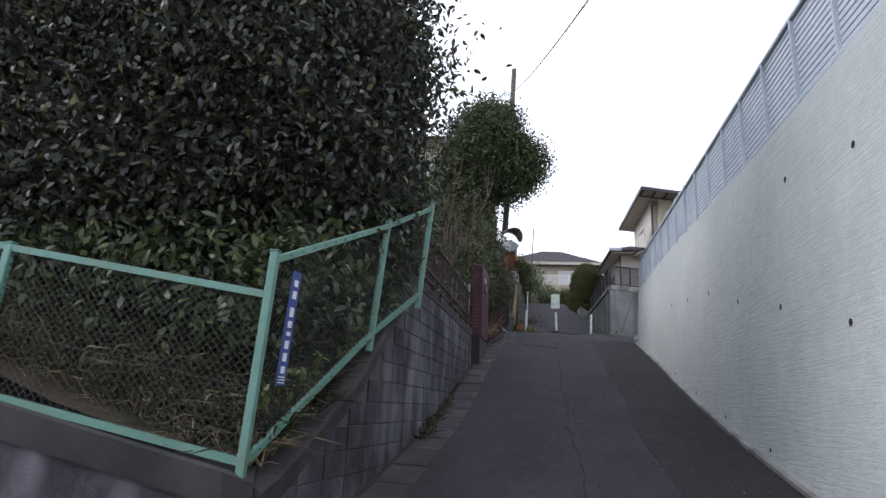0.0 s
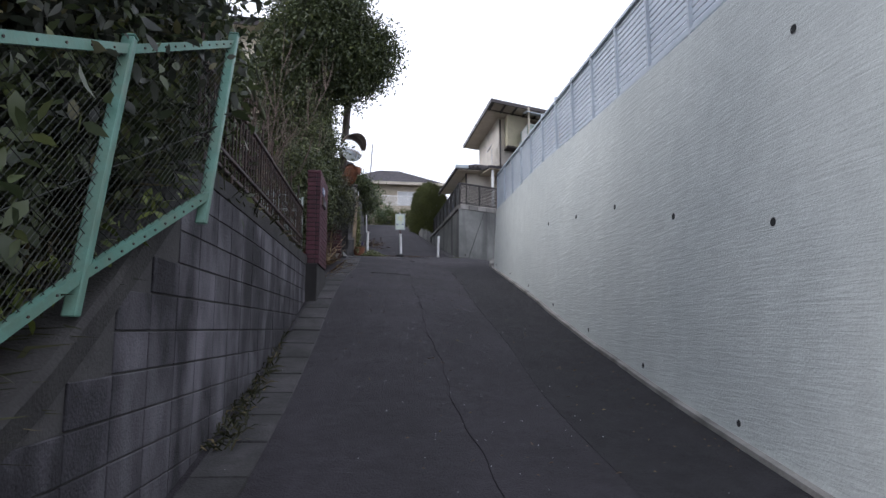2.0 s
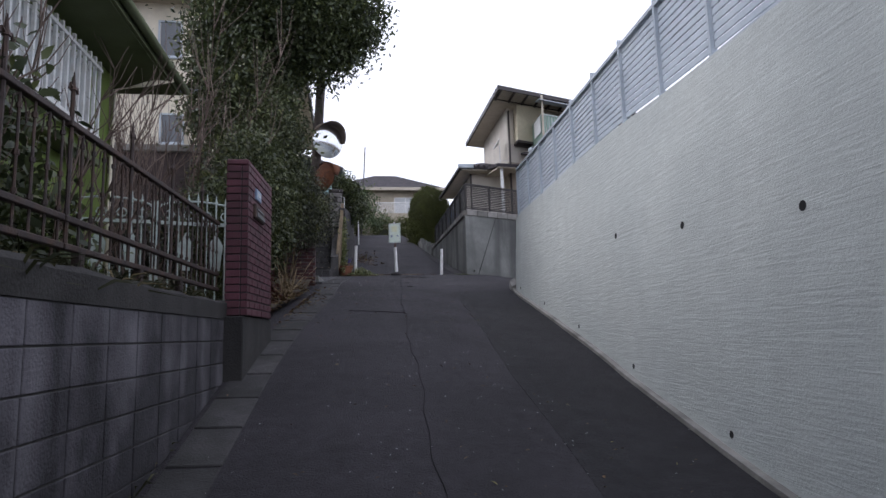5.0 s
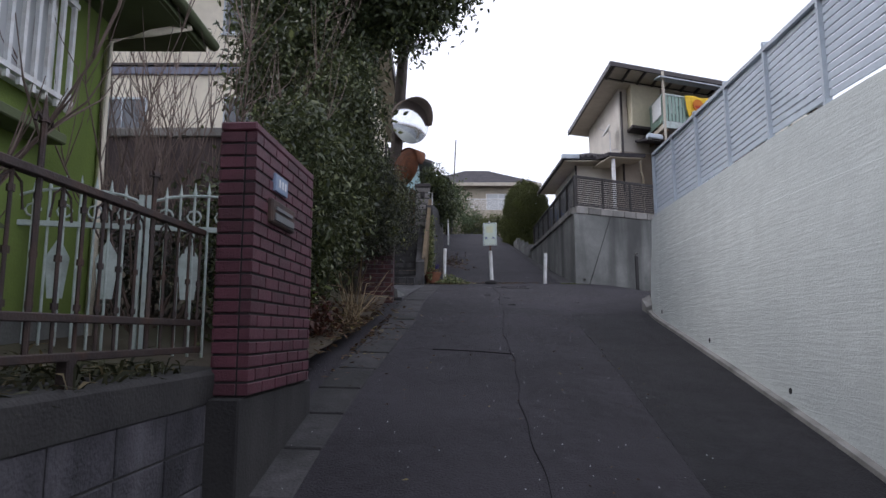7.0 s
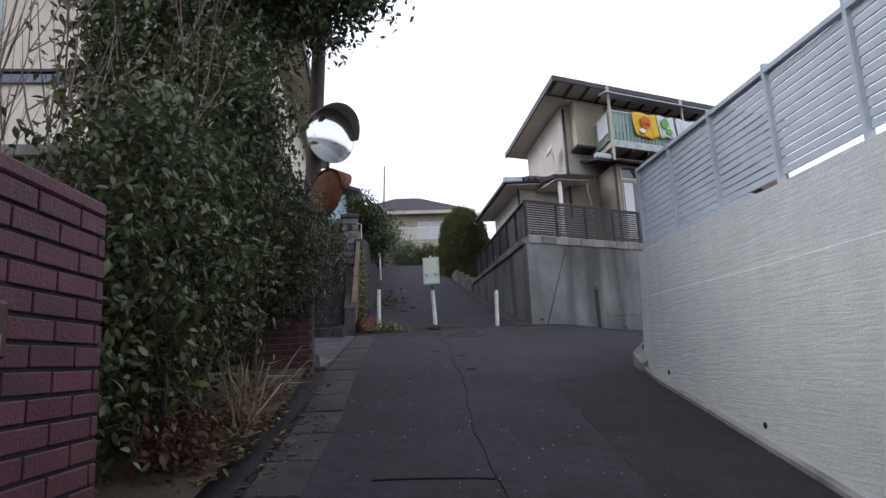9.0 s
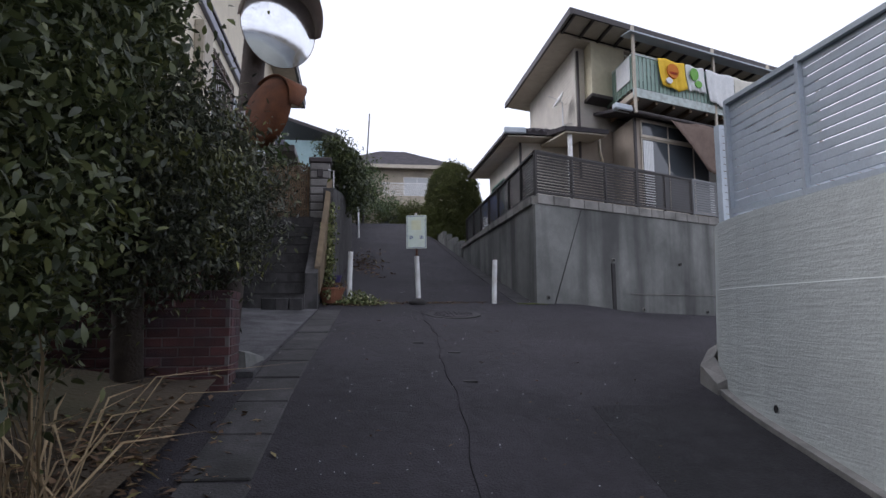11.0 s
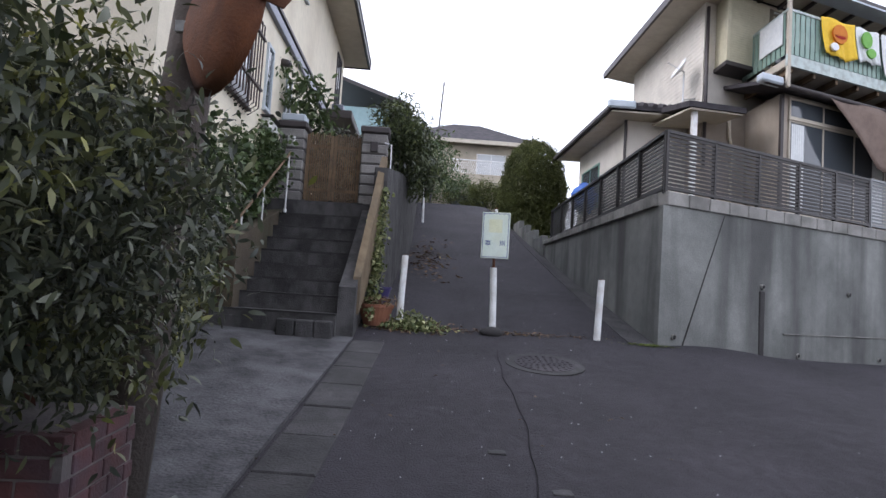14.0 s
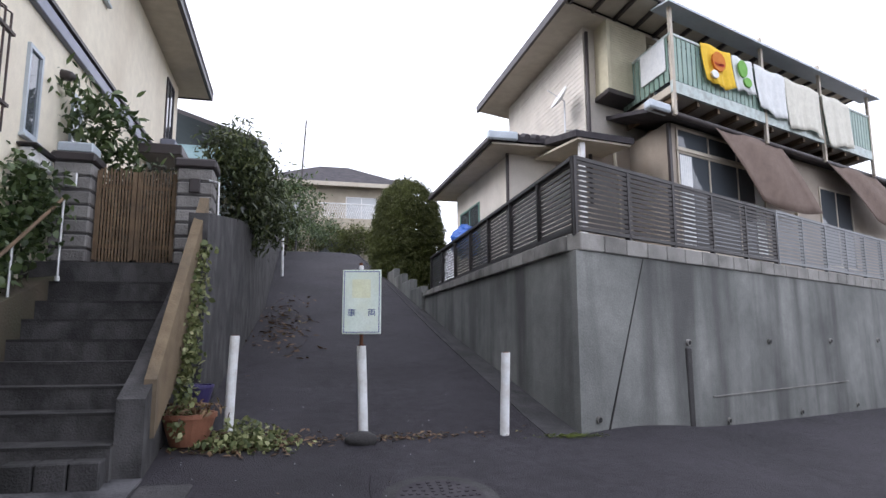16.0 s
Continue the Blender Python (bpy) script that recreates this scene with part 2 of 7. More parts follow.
WOOD_PANEL = material("tan_board", (0.13, 0.093, 0.055), (0.2, 0.15, 0.09), 7, 0.85, 0.3, 60, stain=(0.07, 0.058, 0.045), stain_scale=4, streak=5)
WOOD_POLE = material("old_pole", (0.06, 0.048, 0.042), (0.1, 0.08, 0.07), 6, 0.85, 0.4, 50, stain=(0.13, 0.11, 0.1), stain_scale=5, streak=6)
RUST = material("rust", (0.1, 0.033, 0.012), (0.17, 0.06, 0.022), 9, 0.85, 0.3, 70, stain=(0.06, 0.025, 0.015), stain_scale=5)
STONE_STEP = material("mossy_step", (0.028, 0.027, 0.028), (0.06, 0.057, 0.057), 3, 0.95, 0.5, 60, contrast=0.25, stain=(0.12, 0.115, 0.115), stain_scale=4.5, stain_amount=0.6, streak=1.8)
PILLAR_BLOCK = material("pillar_block", (0.18, 0.172, 0.165), (0.3, 0.285, 0.27), 4, 0.95, 0.6, 35, stain=(0.06, 0.055, 0.055), stain_scale=4, jitter=0.15)
TERRACOTTA = material("terracotta", (0.2, 0.08, 0.045), (0.27, 0.115, 0.065), 6, 0.8, 0.15, 60)
PURPLE = material("purple_plastic", (0.03, 0.025, 0.09), (0.045, 0.035, 0.12), 4, 0.4, 0.02)
STEEL = material("galvanised_steel", (0.5, 0.5, 0.5), (0.62, 0.62, 0.62), 9, 0.35, 0.05, metal=0.8)
BARK = material("bark", (0.035, 0.027, 0.022), (0.07, 0.055, 0.045), 9, 0.95, 0.6, 40)
TWIG = material("bare_twig", (0.12, 0.085, 0.07), (0.2, 0.15, 0.125), 9, 0.9, 0.2)
STRAW = material("dry_straw", (0.25, 0.18, 0.1), (0.36, 0.28, 0.17), 7, 0.9, 0.1, jitter=0.35)
CLOTH_WHITE = material("white_towel", (0.66, 0.68, 0.68), (0.74, 0.75, 0.74), 6, 0.95, 0.2, 120)
CLOTH_CREAM = material("cream_towel", (0.62, 0.6, 0.52), (0.7, 0.68, 0.59), 6, 0.95, 0.2, 120)
CLOTH_YELLOW = material("yellow_towel", (0.75, 0.48, 0.03), (0.8, 0.53, 0.05), 6, 0.95, 0.2, 120)
CLOTH_ORANGE = material("orange_print", (0.55, 0.16, 0.02), (0.6, 0.2, 0.03), 6, 0.95, 0.1)
CLOTH_RED = material("red_print", (0.5, 0.03, 0.03), (0.55, 0.04, 0.04), 6, 0.95, 0.1)
CLOTH_GREEN = material("green_print", (0.16, 0.38, 0.08), (0.2, 0.44, 0.1), 6, 0.95, 0.1)
SHADE_CLOTH = material("brown_shade_cloth", (0.14, 0.1, 0.08), (0.18, 0.13, 0.105), 5, 0.95, 0.2, 150)
GREEN_PANEL = material("green_balcony_panel", (0.2, 0.3, 0.25), (0.26, 0.36, 0.3), 3, 0.4, 0.02)
BLUE_SHEET = material("blue_sheet", (0.02, 0.09, 0.4), (0.03, 0.14, 0.5), 6, 0.5, 0.1)
TEAL_WALL = material("pale_teal_siding", (0.3, 0.45, 0.47), (0.36, 0.5, 0.52), 2, 0.7, 0.05)
LEAF_DARK = leaf_material("dark_leaf", (0.022, 0.027, 0.019), (0.066, 0.07, 0.052), (0.14, 0.125, 0.055), 0.42)
LEAF_TREE = leaf_material("tree_leaf", (0.028, 0.04, 0.018), (0.09, 0.112, 0.045), (0.15, 0.17, 0.06))
LEAF_SHRUB = leaf_material("shrub_leaf", (0.024, 0.034, 0.015), (0.098, 0.115, 0.045), (0.16, 0.17, 0.065), 0.45)
LEAF_NANDINA = leaf_material("nandina_leaf", (0.02, 0.026, 0.018), (0.085, 0.095, 0.058), (0.16, 0.165, 0.09), 0.42, (1.6, 1.5, 0.55))
LEAF_VARIEGATED = leaf_material("variegated_leaf", (0.06, 0.085, 0.025), (0.26, 0.28, 0.12), (0.42, 0.42, 0.22), 0.6)
LEAF_BRIGHT = leaf_material("bright_leaf", (0.07, 0.1, 0.02), (0.2, 0.24, 0.05))
LEAF_IVY = leaf_material("ivy_leaf", (0.03, 0.055, 0.018), (0.1, 0.14, 0.05))
LEAF_CONIFER = leaf_material("conifer_leaf", (0.04, 0.05, 0.012), (0.11, 0.125, 0.032), None, 0.7)
LEAF_RED = leaf_material("reddish_leaf", (0.05, 0.02, 0.018), (0.12, 0.05, 0.035))
GRASS = leaf_material("bamboo_grass", (0.02, 0.024, 0.01), (0.075, 0.075, 0.034), (0.24, 0.19, 0.1), 0.7)
DEAD_LEAF = leaf_material("dead_leaf", (0.06, 0.035, 0.02), (0.22, 0.14, 0.08), (0.3, 0.26, 0.1), 0.8)
MIRROR = material("mirror_face", (0.75, 0.77, 0.8), (0.8, 0.82, 0.84), 3, 0.12, 0.0, metal=1.0)
ORANGE_PAINT = material("faded_hood", (0.22, 0.17, 0.14), (0.3, 0.23, 0.19), 5, 0.6, 0.05)
# near-black colour standing for the shade inside holes and pipes
HOLE_SHADE = material("bore_shade", (0.01, 0.01, 0.01), (0.02, 0.02, 0.02), 5, 0.9, 0.0)


# ---------------------------------------------------------------- builders
def thing(name, label, category, at=(0, 0, 0), group="", kind=""):
    e = new(name)
    e.location = at
    return tagged(e, label, category, group, kind)


def obj(name, me, mat, parent=None, label="", kind=""):
    me.materials.clear()
    me.materials.append(mat)
    o = new(name, me)
    if parent is not None:
        o.parent = parent
        o.matrix_parent_inverse = Matrix.Identity(4)
        root = parent
        off = Vector(root.location)
        while root.parent is not None:
            root = root.parent
            off += Vector(root.location)
        o.location = -off
    return tagged(o, label, "", "", kind)


def part(name, bm, mat, parent=None, label="", kind="", smooth=False):
    """Link a bmesh in world coordinates as one mesh object under a thing or part."""
    me = bpy.data.meshes.new(name)
    bmesh.ops.recalc_face_normals(bm, faces=bm.faces[:])
    if smooth:
        for f in bm.faces:
            f.smooth = True
    bm.to_mesh(me)
    bm.free()
    return obj(name, me, mat, parent, label, kind)


def pymesh(name, verts, faces, mat, parent=None, label="", kind="", smooth=False):
    me = bpy.data.meshes.new(name)
    me.from_pydata([tuple(v) for v in verts], [], faces)
    if smooth:
        me.polygons.foreach_set("use_smooth", [True] * len(me.polygons))
    me.update()
    return obj(name, me, mat, parent, label, kind)


def single(name, bm, mat, label, category="", kind="", smooth=False):
    return tagged(part(name, bm, mat, None, label, kind, smooth), label, category, "", kind)


def box(bm, lo, hi, bevel=0.0, m=None):
    c = [(a + b) / 2 for a, b in zip(lo, hi)]
    s = [max(abs(b - a), 1e-4) for a, b in zip(lo, hi)]
    r = bmesh.ops.create_cube(bm, size=1.0, matrix=Matrix.Translation(c) @ Matrix.Diagonal((*s, 1)))
    vs = r["verts"]
    if bevel:
        es = list({e for v in vs for e in v.link_edges})
        vs = list({v for f in bmesh.ops.bevel(bm, geom=es, offset=bevel, segments=1, affect="EDGES")["faces"] for v in f.verts} | {v for v in vs if v.is_valid})
    if m is not None:
        bmesh.ops.transform(bm, matrix=m, verts=[v for v in vs if v.is_valid])
    return bm


def boxes(*items, bevel=0.0, m=None):
    bm = bmesh.new()
    for lo, hi in items:
        box(bm, lo, hi, bevel, m)
    return bm


def tube(bm, pts, r, sides=8, r2=None):
    """A round bar along a polyline, tapering from r to r2."""
    pts = [Vector(p) for p in pts]
    r2 = r if r2 is None else r2
    rings = []
    for i, p in enumerate(pts):
        d = (pts[min(i + 1, len(pts) - 1)] - pts[max(i - 1, 0)]).normalized()
        a = d.cross(Vector((0, 0, 1)) if abs(d.z) < 0.9 else Vector((1, 0, 0))).normalized()
        b = d.cross(a)
        rad = r + (r2 - r) * i / (len(pts) - 1)
        rings.append([bm.verts.new(p + rad * (math.cos(6.28319 * k / sides) * a + math.sin(6.28319 * k / sides) * b)) for k in range(sides)])
    for u, v in zip(rings, rings[1:]):
        for k in range(sides):
            bm.faces.new((u[k], u[(k + 1) % sides], v[(k + 1) % sides], v[k]))
    bm.faces.new(rings[0][::-1])
    bm.faces.new(rings[-1])
    return bm


def prism(bm, ring, d):
    """A flat ring of points pushed along d."""
    d = Vector(d)
    a = [bm.verts.new(Vector(p)) for p in ring]
    b = [bm.verts.new(Vector(p) + d) for p in ring]
    bm.faces.new(a[::-1])
    bm.faces.new(b)
    for i in range(len(a)):
        j = (i + 1) % len(a)
        bm.faces.new((a[i], a[j], b[j], b[i]))
    return bm


def hull(bm, top, bottom):
    """A solid between two rings of the same number of points."""
    a = [bm.verts.new(p) for p in bottom]
    b = [bm.verts.new(p) for p in top]
    bm.faces.new(a[::-1])
    bm.faces.new(b)
    for i in range(len(a)):
        j = (i + 1) % len(a)
        bm.faces.new((a[i], a[j], b[j], b[i]))
    return bm


def lerp(y, ys, zs):
    return float(np.interp(y, ys, zs))


def frame_at(p, along):
    """A pose at p whose x axis runs level along a direction, y to its left, z up."""
    a = Vector((along[0], along[1], 0)).normalized()
    b = Vector((-a.y, a.x, 0))
    return Matrix(((a.x, b.x, 0, p[0]), (a.y, b.y, 0, p[1]), (0, 0, 1, p[2]), (0, 0, 0, 1)))


# leaves: many small bent blades in one mesh
def leaves(rng, pts, size, spread=0.35, ratio=0.42, droop=0.3):
    """Vertices and faces of one folded leaf at each point (n x 3)."""
    n = len(pts)
    s = size * rng.uniform(1 - spread, 1 + spread, n)[:, None]
    d = rng.normal(size=(n, 3))
    d[:, 2] -= droop
    d /= np.linalg.norm(d, axis=1)[:, None]
    up = rng.normal(size=(n, 3)) * 0.7 + np.array([0, 0, 1.0])
    side = np.cross(d, up)
    side /= np.linalg.norm(side, axis=1)[:, None] + 1e-9
    nor = np.cross(side, d)
    a = pts
    w = side * s * ratio * 0.5
    b0, b1 = pts + d * s * 0.3 + w * 0.95 + nor * s * 0.03, pts + d * s * 0.3 - w * 0.95 + nor * s * 0.03
    c0, c1 = pts + d * s * 0.65 + w * 0.8 - nor * s * 0.02, pts + d * s * 0.65 - w * 0.8 - nor * s * 0.02
    e = pts + d * s - nor * s * 0.16
    v = np.stack([a, b0, b1, c0, c1, e], 1).reshape(-1, 3)
    k = np.arange(n)[:, None] * 6
    f = np.concatenate([k + np.array(q) for q in ((0, 1, 2), (2, 1, 3), (2, 3, 4), (4, 3, 5))], 0)
    return v, f


def leaf_mesh(name, v, f, mat, parent=None, label="", kind=""):
    me = bpy.data.meshes.new(name)
    me.vertices.add(len(v))
    me.vertices.foreach_set("co", v.astype(np.float32).ravel())
    me.loops.add(len(f) * 3)
    me.loops.foreach_set("vertex_index", f.astype(np.int32).ravel())
    me.polygons.add(len(f))
    me.polygons.foreach_set("loop_start", np.arange(0, 3 * len(f), 3, dtype=np.int32))
    me.polygons.foreach_set("loop_total", np.full(len(f), 3, dtype=np.int32))
    me.update(calc_edges=True)
    me.validate()
    return obj(name, me, mat, parent, label, kind)


def clumps(rng, lobes, per, clump=0.22, shell=0.55):
    """Points gathered in small clumps near the surface of several ellipsoids (centre, radii)."""
    out = []
    vol = [(r[0] * r[1] * r[2]) ** (2 / 3) for _, r in lobes]
    for (c, r), w in zip(lobes, vol):
        n = max(3, int(per * w))
        d = rng.normal(size=(n, 3))
        d /= np.linalg.norm(d, axis=1)[:, None]
        rad = shell + (1.0 - shell) * rng.random(n) ** 0.5 + np.abs(rng.normal(0, 0.07, n))
        cc = np.array(c) + d * rad[:, None] * np.array(r)
        k = rng.integers(14, 34, n)
        idx = np.repeat(np.arange(n), k)
        out.append(cc[idx] + rng.normal(size=(len(idx), 3)) * clump * rng.uniform(0.5, 1.2, n)[idx][:, None])
    return np.concatenate(out)


def bush(name, label, category, lobes, mat, per, size, seed, stems=(), clump=0.2, shell=0.5, ratio=0.42, stem_r=0.03, ground_z=None, droop=0.3):
    rng = np.random.default_rng(seed)
    base = stems[0][0] if stems else (lobes[0][0][0], lobes[0][0][1], lobes[0][0][2] - lobes[0][1][2])
    t = thing(name, label, category, base)
    v, f = leaves(rng, clumps(rng, lobes, per, clump, shell), size, ratio=ratio, droop=droop)
    leaf_mesh("crown", v, f, mat, t)
    for s in stems:
        bm = bmesh.new()
        tube(bm, s, stem_r, 7, stem_r * 0.45)
        part("trunk" if stem_r > 0.06 else "stem", bm, BARK, t, smooth=True)
    return t

# ---------------------------------------------------------------- ground and road
ROAD_Y = (-60, -30, -4, -0.4, 2, 4.6, 8.5, 10.5, 13.5, 15.6, 17.65, 19.5, 20.7, 25, 30, 36, 43, 50, 60, 140, 700)
ROAD_Z = (-5, -2.5, -0.75, -0.25, 0.05, 0.52, 1.22, 1.67, 2.5, 2.95, 3.38, 3.75, 3.89, 4.41, 5.5, 6.95, 8.6, 9.6, 10.2, 12, 12)


def road(y):
    """Height of the climbing lane."""
    return sum(lerp(y + d, ROAD_Y, ROAD_Z) for d in (-0.6, -0.3, 0, 0.3, 0.6)) / 5


def ground_z(x, y):
    """The lane's height, turning into the level side street beyond the pale wall."""
    z = road(y)
    k = min(1.0, max(0.0, (x - 1.9) / 3.2))
    z -= lerp(y, (-4, 8, 10, 13, 16, 19, 21.5, 24), (0.1, 0.1, 0.12, 0.26, 0.22, 0.2, 0.1, 0.0)) * k * k * (3 - 2 * k)
    if x > 5.2:
        side = 4.36 - 0.034 * (x - 5.5) + 0.13 * min(0.0, max(-7.0, y - (24.95 + 0.46 * (x - 5.5)))) * math.exp(-max(0, x - 7) / 12)
        k = min(1.0, (x - 5.2) / 3.0) if y > 17 else 0.0
        z += (side - z) * k * k * (3 - 2 * k)
    return z


def steps_between(stops):
    out = []
    for a, b, n in stops:
        out += [a + (b - a) * i / n for i in range(n)]
    return out + [stops[-1][1]]


gx = steps_between([(-600, -60, 6), (-60, -6, 9), (-6, -1, 5), (-1, 8, 24), (8, 30, 34), (30, 80, 6), (80, 600, 6)])
gy = steps_between([(-300, -30, 6), (-30, -4, 8), (-4, 32, 110), (32, 62, 30), (62, 140, 8), (140, 700, 6)])
gv = [(x, y, ground_z(x, y)) for y in gy for x in gx]
gf = [(j * len(gx) + i, j * len(gx) + i + 1, (j + 1) * len(gx) + i + 1, (j + 1) * len(gx) + i) for j in range(len(gy) - 1) for i in range(len(gx) - 1)]
tagged(pymesh("ground", gv, gf, ASPHALT, None, smooth=True), "grey worn asphalt lane climbing between walls", "road", "", "structure")

LEFT_Y = (3.7, 5.3, 6.5, 8.4, 10.5, 12.9, 15, 17.6, 19.9, 21.7, 23.4, 25)
LEFT_X = (0.2, 0.47, 0.57, 0.7, 0.82, 0.96, 1.13, 1.44, 1.57, 1.68, 1.76, 1.84)
RIGHT_Y, RIGHT_X = (-4, 7, 18.5, 19.0, 19.45), (3.95, 4.68, 5.46, 5.53, 5.64)


def left_x(y):
    return lerp(y, LEFT_Y, LEFT_X)


def right_x(y):
    return lerp(y, RIGHT_Y, RIGHT_X)


def ribbon(bm, x0, x1, y0, y1, lift, step=0.3, depth=0.05):
    """A strip lying on the lane between two x functions."""
    n = max(2, int((y1 - y0) / step))
    prev = None
    for i in range(n + 1):
        y = y0 + (y1 - y0) * i / n
        a, b = x0(y), x1(y)
        row = [bm.verts.new(p) for p in ((a, y, ground_z(a, y) - depth), (a, y, ground_z(a, y) + lift), (b, y, ground_z(b, y) + lift), (b, y, ground_z(b, y) - depth))]
        if prev:
            for k in range(3):
                bm.faces.new((prev[k], prev[k + 1], row[k + 1], row[k]))
        prev = row
    return bm


def seam_x(y):
    return lerp(y, (-1, 8, 13, 16.5, 20.6, 22.2, 24.5), (2.25, 2.56, 2.77, 2.95, 3.28, 3.4, 3.48)) + 0.025 * math.sin(y * 2.1) + 0.012 * math.sin(y * 7.3)


def patch_x(y):
    return lerp(y, (-1, 7.2, 9.8, 12.3, 16, 19.3), (2.9, 3.42, 3.6, 3.76, 3.97, 4.3)) + 0.03 * math.sin(y * 1.3)


single("road_repair_strip", ribbon(bmesh.new(), patch_x, lambda y: right_x(y) + 0.02, -3, 19.0, 0.004), ASPHALT_DARK, "darker rough asphalt strip beside the pale wall", "road", "structure")
single("road_seam", ribbon(bmesh.new(), lambda y: seam_x(y) - 0.003, lambda y: seam_x(y) + 0.003, -2, 24.2, 0.005, 0.12), TAR, "dark tarred seam along the asphalt lane", "road", "structure")
cross = bmesh.new()
cross_x = [2.1 + 0.083 * i for i in range(11)]
for xa, xb in zip(cross_x, cross_x[1:]):
    hull(cross, [(x, y, ground_z(x, y) + 0.005) for x, y in ((xa, 15.95), (xb, 15.95), (xb, 15.97), (xa, 15.97))], [(x, y, ground_z(x, y) - 0.04) for x, y in ((xa, 15.95), (xb, 15.95), (xb, 15.97), (xa, 15.97))])
single("cross_seam", cross, TAR, "dark tarred cross joint in the lane", "road", "structure")

# ---------------------------------------------------------------- pale wall with its kerb, tie holes and louvre fence
WALL_TOP_Y, WALL_TOP_Z = (-6, 4.4, 8.2, 12, 13.5, 15, 16.5, 19.1), (4.47, 4.68, 4.76, 4.92, 5.01, 5.04, 5.02, 5.04)


def pale_top(y):
    return lerp(y, WALL_TOP_Y, WALL_TOP_Z)


def wall_face(y, z):
    """x of the pale wall's road face, leaning slightly back."""
    return right_x(y) + 0.045 * (z - ground_z(right_x(y), y))


ys = [-6 + 25.45 * i / 60 for i in range(61)]
verts, faces = [], []
for y in ys:
    zt, zb = pale_top(y), ground_z(right_x(y), y) - 0.4
    zj = zt - 0.62
    verts += [(wall_face(y, zb), y, zb), (wall_face(y, zj), y, zj), (wall_face(y, zj) + 0.01, y, zj + 0.006), (wall_face(y, zt) + 0.01, y, zt), (wall_face(y, zt) + 0.32, y, zt), (wall_face(y, zb) + 0.55, y, zb)]
for i in range(len(ys) - 1):
    for k in range(6):
        a, b = i * 6 + k, i * 6 + (k + 1) % 6
        faces.append((a, b, b + 6, a + 6))
faces += [tuple(range(6))[::-1], tuple(range(len(verts) - 6, len(verts)))]
pale = thing("wall_east", "tall pale grey-green rendered concrete wall with tie holes", "wall", (5, 6, 1), kind="structure")


def combed_render():
    """The pale wall's render, dragged in wavy horizontal furrows."""
    m = CONCRETE_WALL
    n, l = m.node_tree.nodes, m.node_tree.links
    geo = n.new("ShaderNodeNewGeometry")
    mp = n.new("ShaderNodeMapping")
    mp.inputs["Scale"].default_value = (1.2, 1.2, 16)
    l.new(geo.outputs["Position"], mp.inputs["Vector"])
    t = n.new("ShaderNodeTexNoise")
    t.inputs["Scale"].default_value, t.inputs["Detail"].default_value, t.inputs["Distortion"].default_value = 2.2, 5, 0.6
    l.new(mp.outputs[0], t.inputs["Vector"])
    bp = n.new("ShaderNodeBump")
    bp.inputs["Strength"].default_value, bp.inputs["Distance"].default_value = 0.38, 0.02
    l.new(t.outputs["Fac"], bp.inputs["Height"])
    old = next(x for x in n if x.type == "BUMP" and x is not bp)
    l.new(old.outputs[0], bp.inputs["Normal"])
    l.new(bp.outputs[0], n["Principled BSDF"].inputs["Normal"])


combed_render()
pymesh("face", verts, faces, CONCRETE_WALL, pale)
# the rounded return of the wall into the side street
bm = bmesh.new()
xe, ye = right_x(19.45), 19.45
ring = [(xe + 0.02, ye), (xe + 0.1, ye + 0.2), (xe + 0.3, ye + 0.36), (xe + 14, ye + 4.6), (xe + 14.1, ye + 4.3), (xe + 0.5, ye)]
hull(bm, [(x + 0.07, y, 5.04) for x, y in ring], [(x, y, 3.2) for x, y in ring])
part("end_return", bm, CONCRETE_WALL, pale)


# a flat disc just proud of the wall; its dark colour is the hole's shade
def bore(bm, y, z, r, rim=False):
    x = wall_face(y, z)
    n = Vector((-1, 0.06, 0.045)).normalized()
    a = n.cross(Vector((0, 0, 1))).normalized()
    b = n.cross(a)
    c = Vector((x, y, z)) + n * 0.004
    ringv = [bm.verts.new(c + r * (math.cos(k * 0.5236) * a + math.sin(k * 0.5236) * b)) for k in range(12)]
    inner = [bm.verts.new(v.co - n * 0.001 + (c - v.co) * 0.12) for v in ringv]
    for k in range(12):
        bm.faces.new((ringv[k], ringv[(k + 1) % 12], inner[(k + 1) % 12], inner[k]))
    bm.faces.new(inner)
    return bm


hole_rows = []
for i in range(13):
    y = 3.6 + 1.62 * i
    if y < 13.5:
        hole_rows.append((y, lerp(y, (3.6, 6.84, 8.4, 10.05, 13.7, 18), (1.85, 2.63, 2.95, 3.38, 3.75, 4.2)), 0.036))
for y in (1.8, 4.95, 6.54):
    hole_rows.append((y, lerp(y, (1.8, 6.54), (3.2, 4.02)), 0.036))
for i in range(9):
    y = 5.5 + 1.85 * i
    if y < 18.9:
        hole_rows.append((y, ground_z(right_x(y), y) + 0.16, 0.03))
for y, z, r in hole_rows:
    part("tie_hole", bore(bmesh.new(), y, z, r), HOLE_SHADE, pale, "round dark disc coloured as the shade in a tie hole")
single("wall_kerb", ribbon(bmesh.new(), lambda y: right_x(y) - 0.07, lambda y: right_x(y) + 0.03, -4, 19.45, 0.05), COPING, "narrow grey concrete kerb below the pale wall", "kerb", "structure")
corner_ring = ((0, 0), (0.1, 0), (0.16, 0.28), (0.39, 0.53), (0.32, 0.64), (0.04, 0.32))
corner_tops = (3.6, 3.64, 3.82, 3.94, 3.86, 3.74)
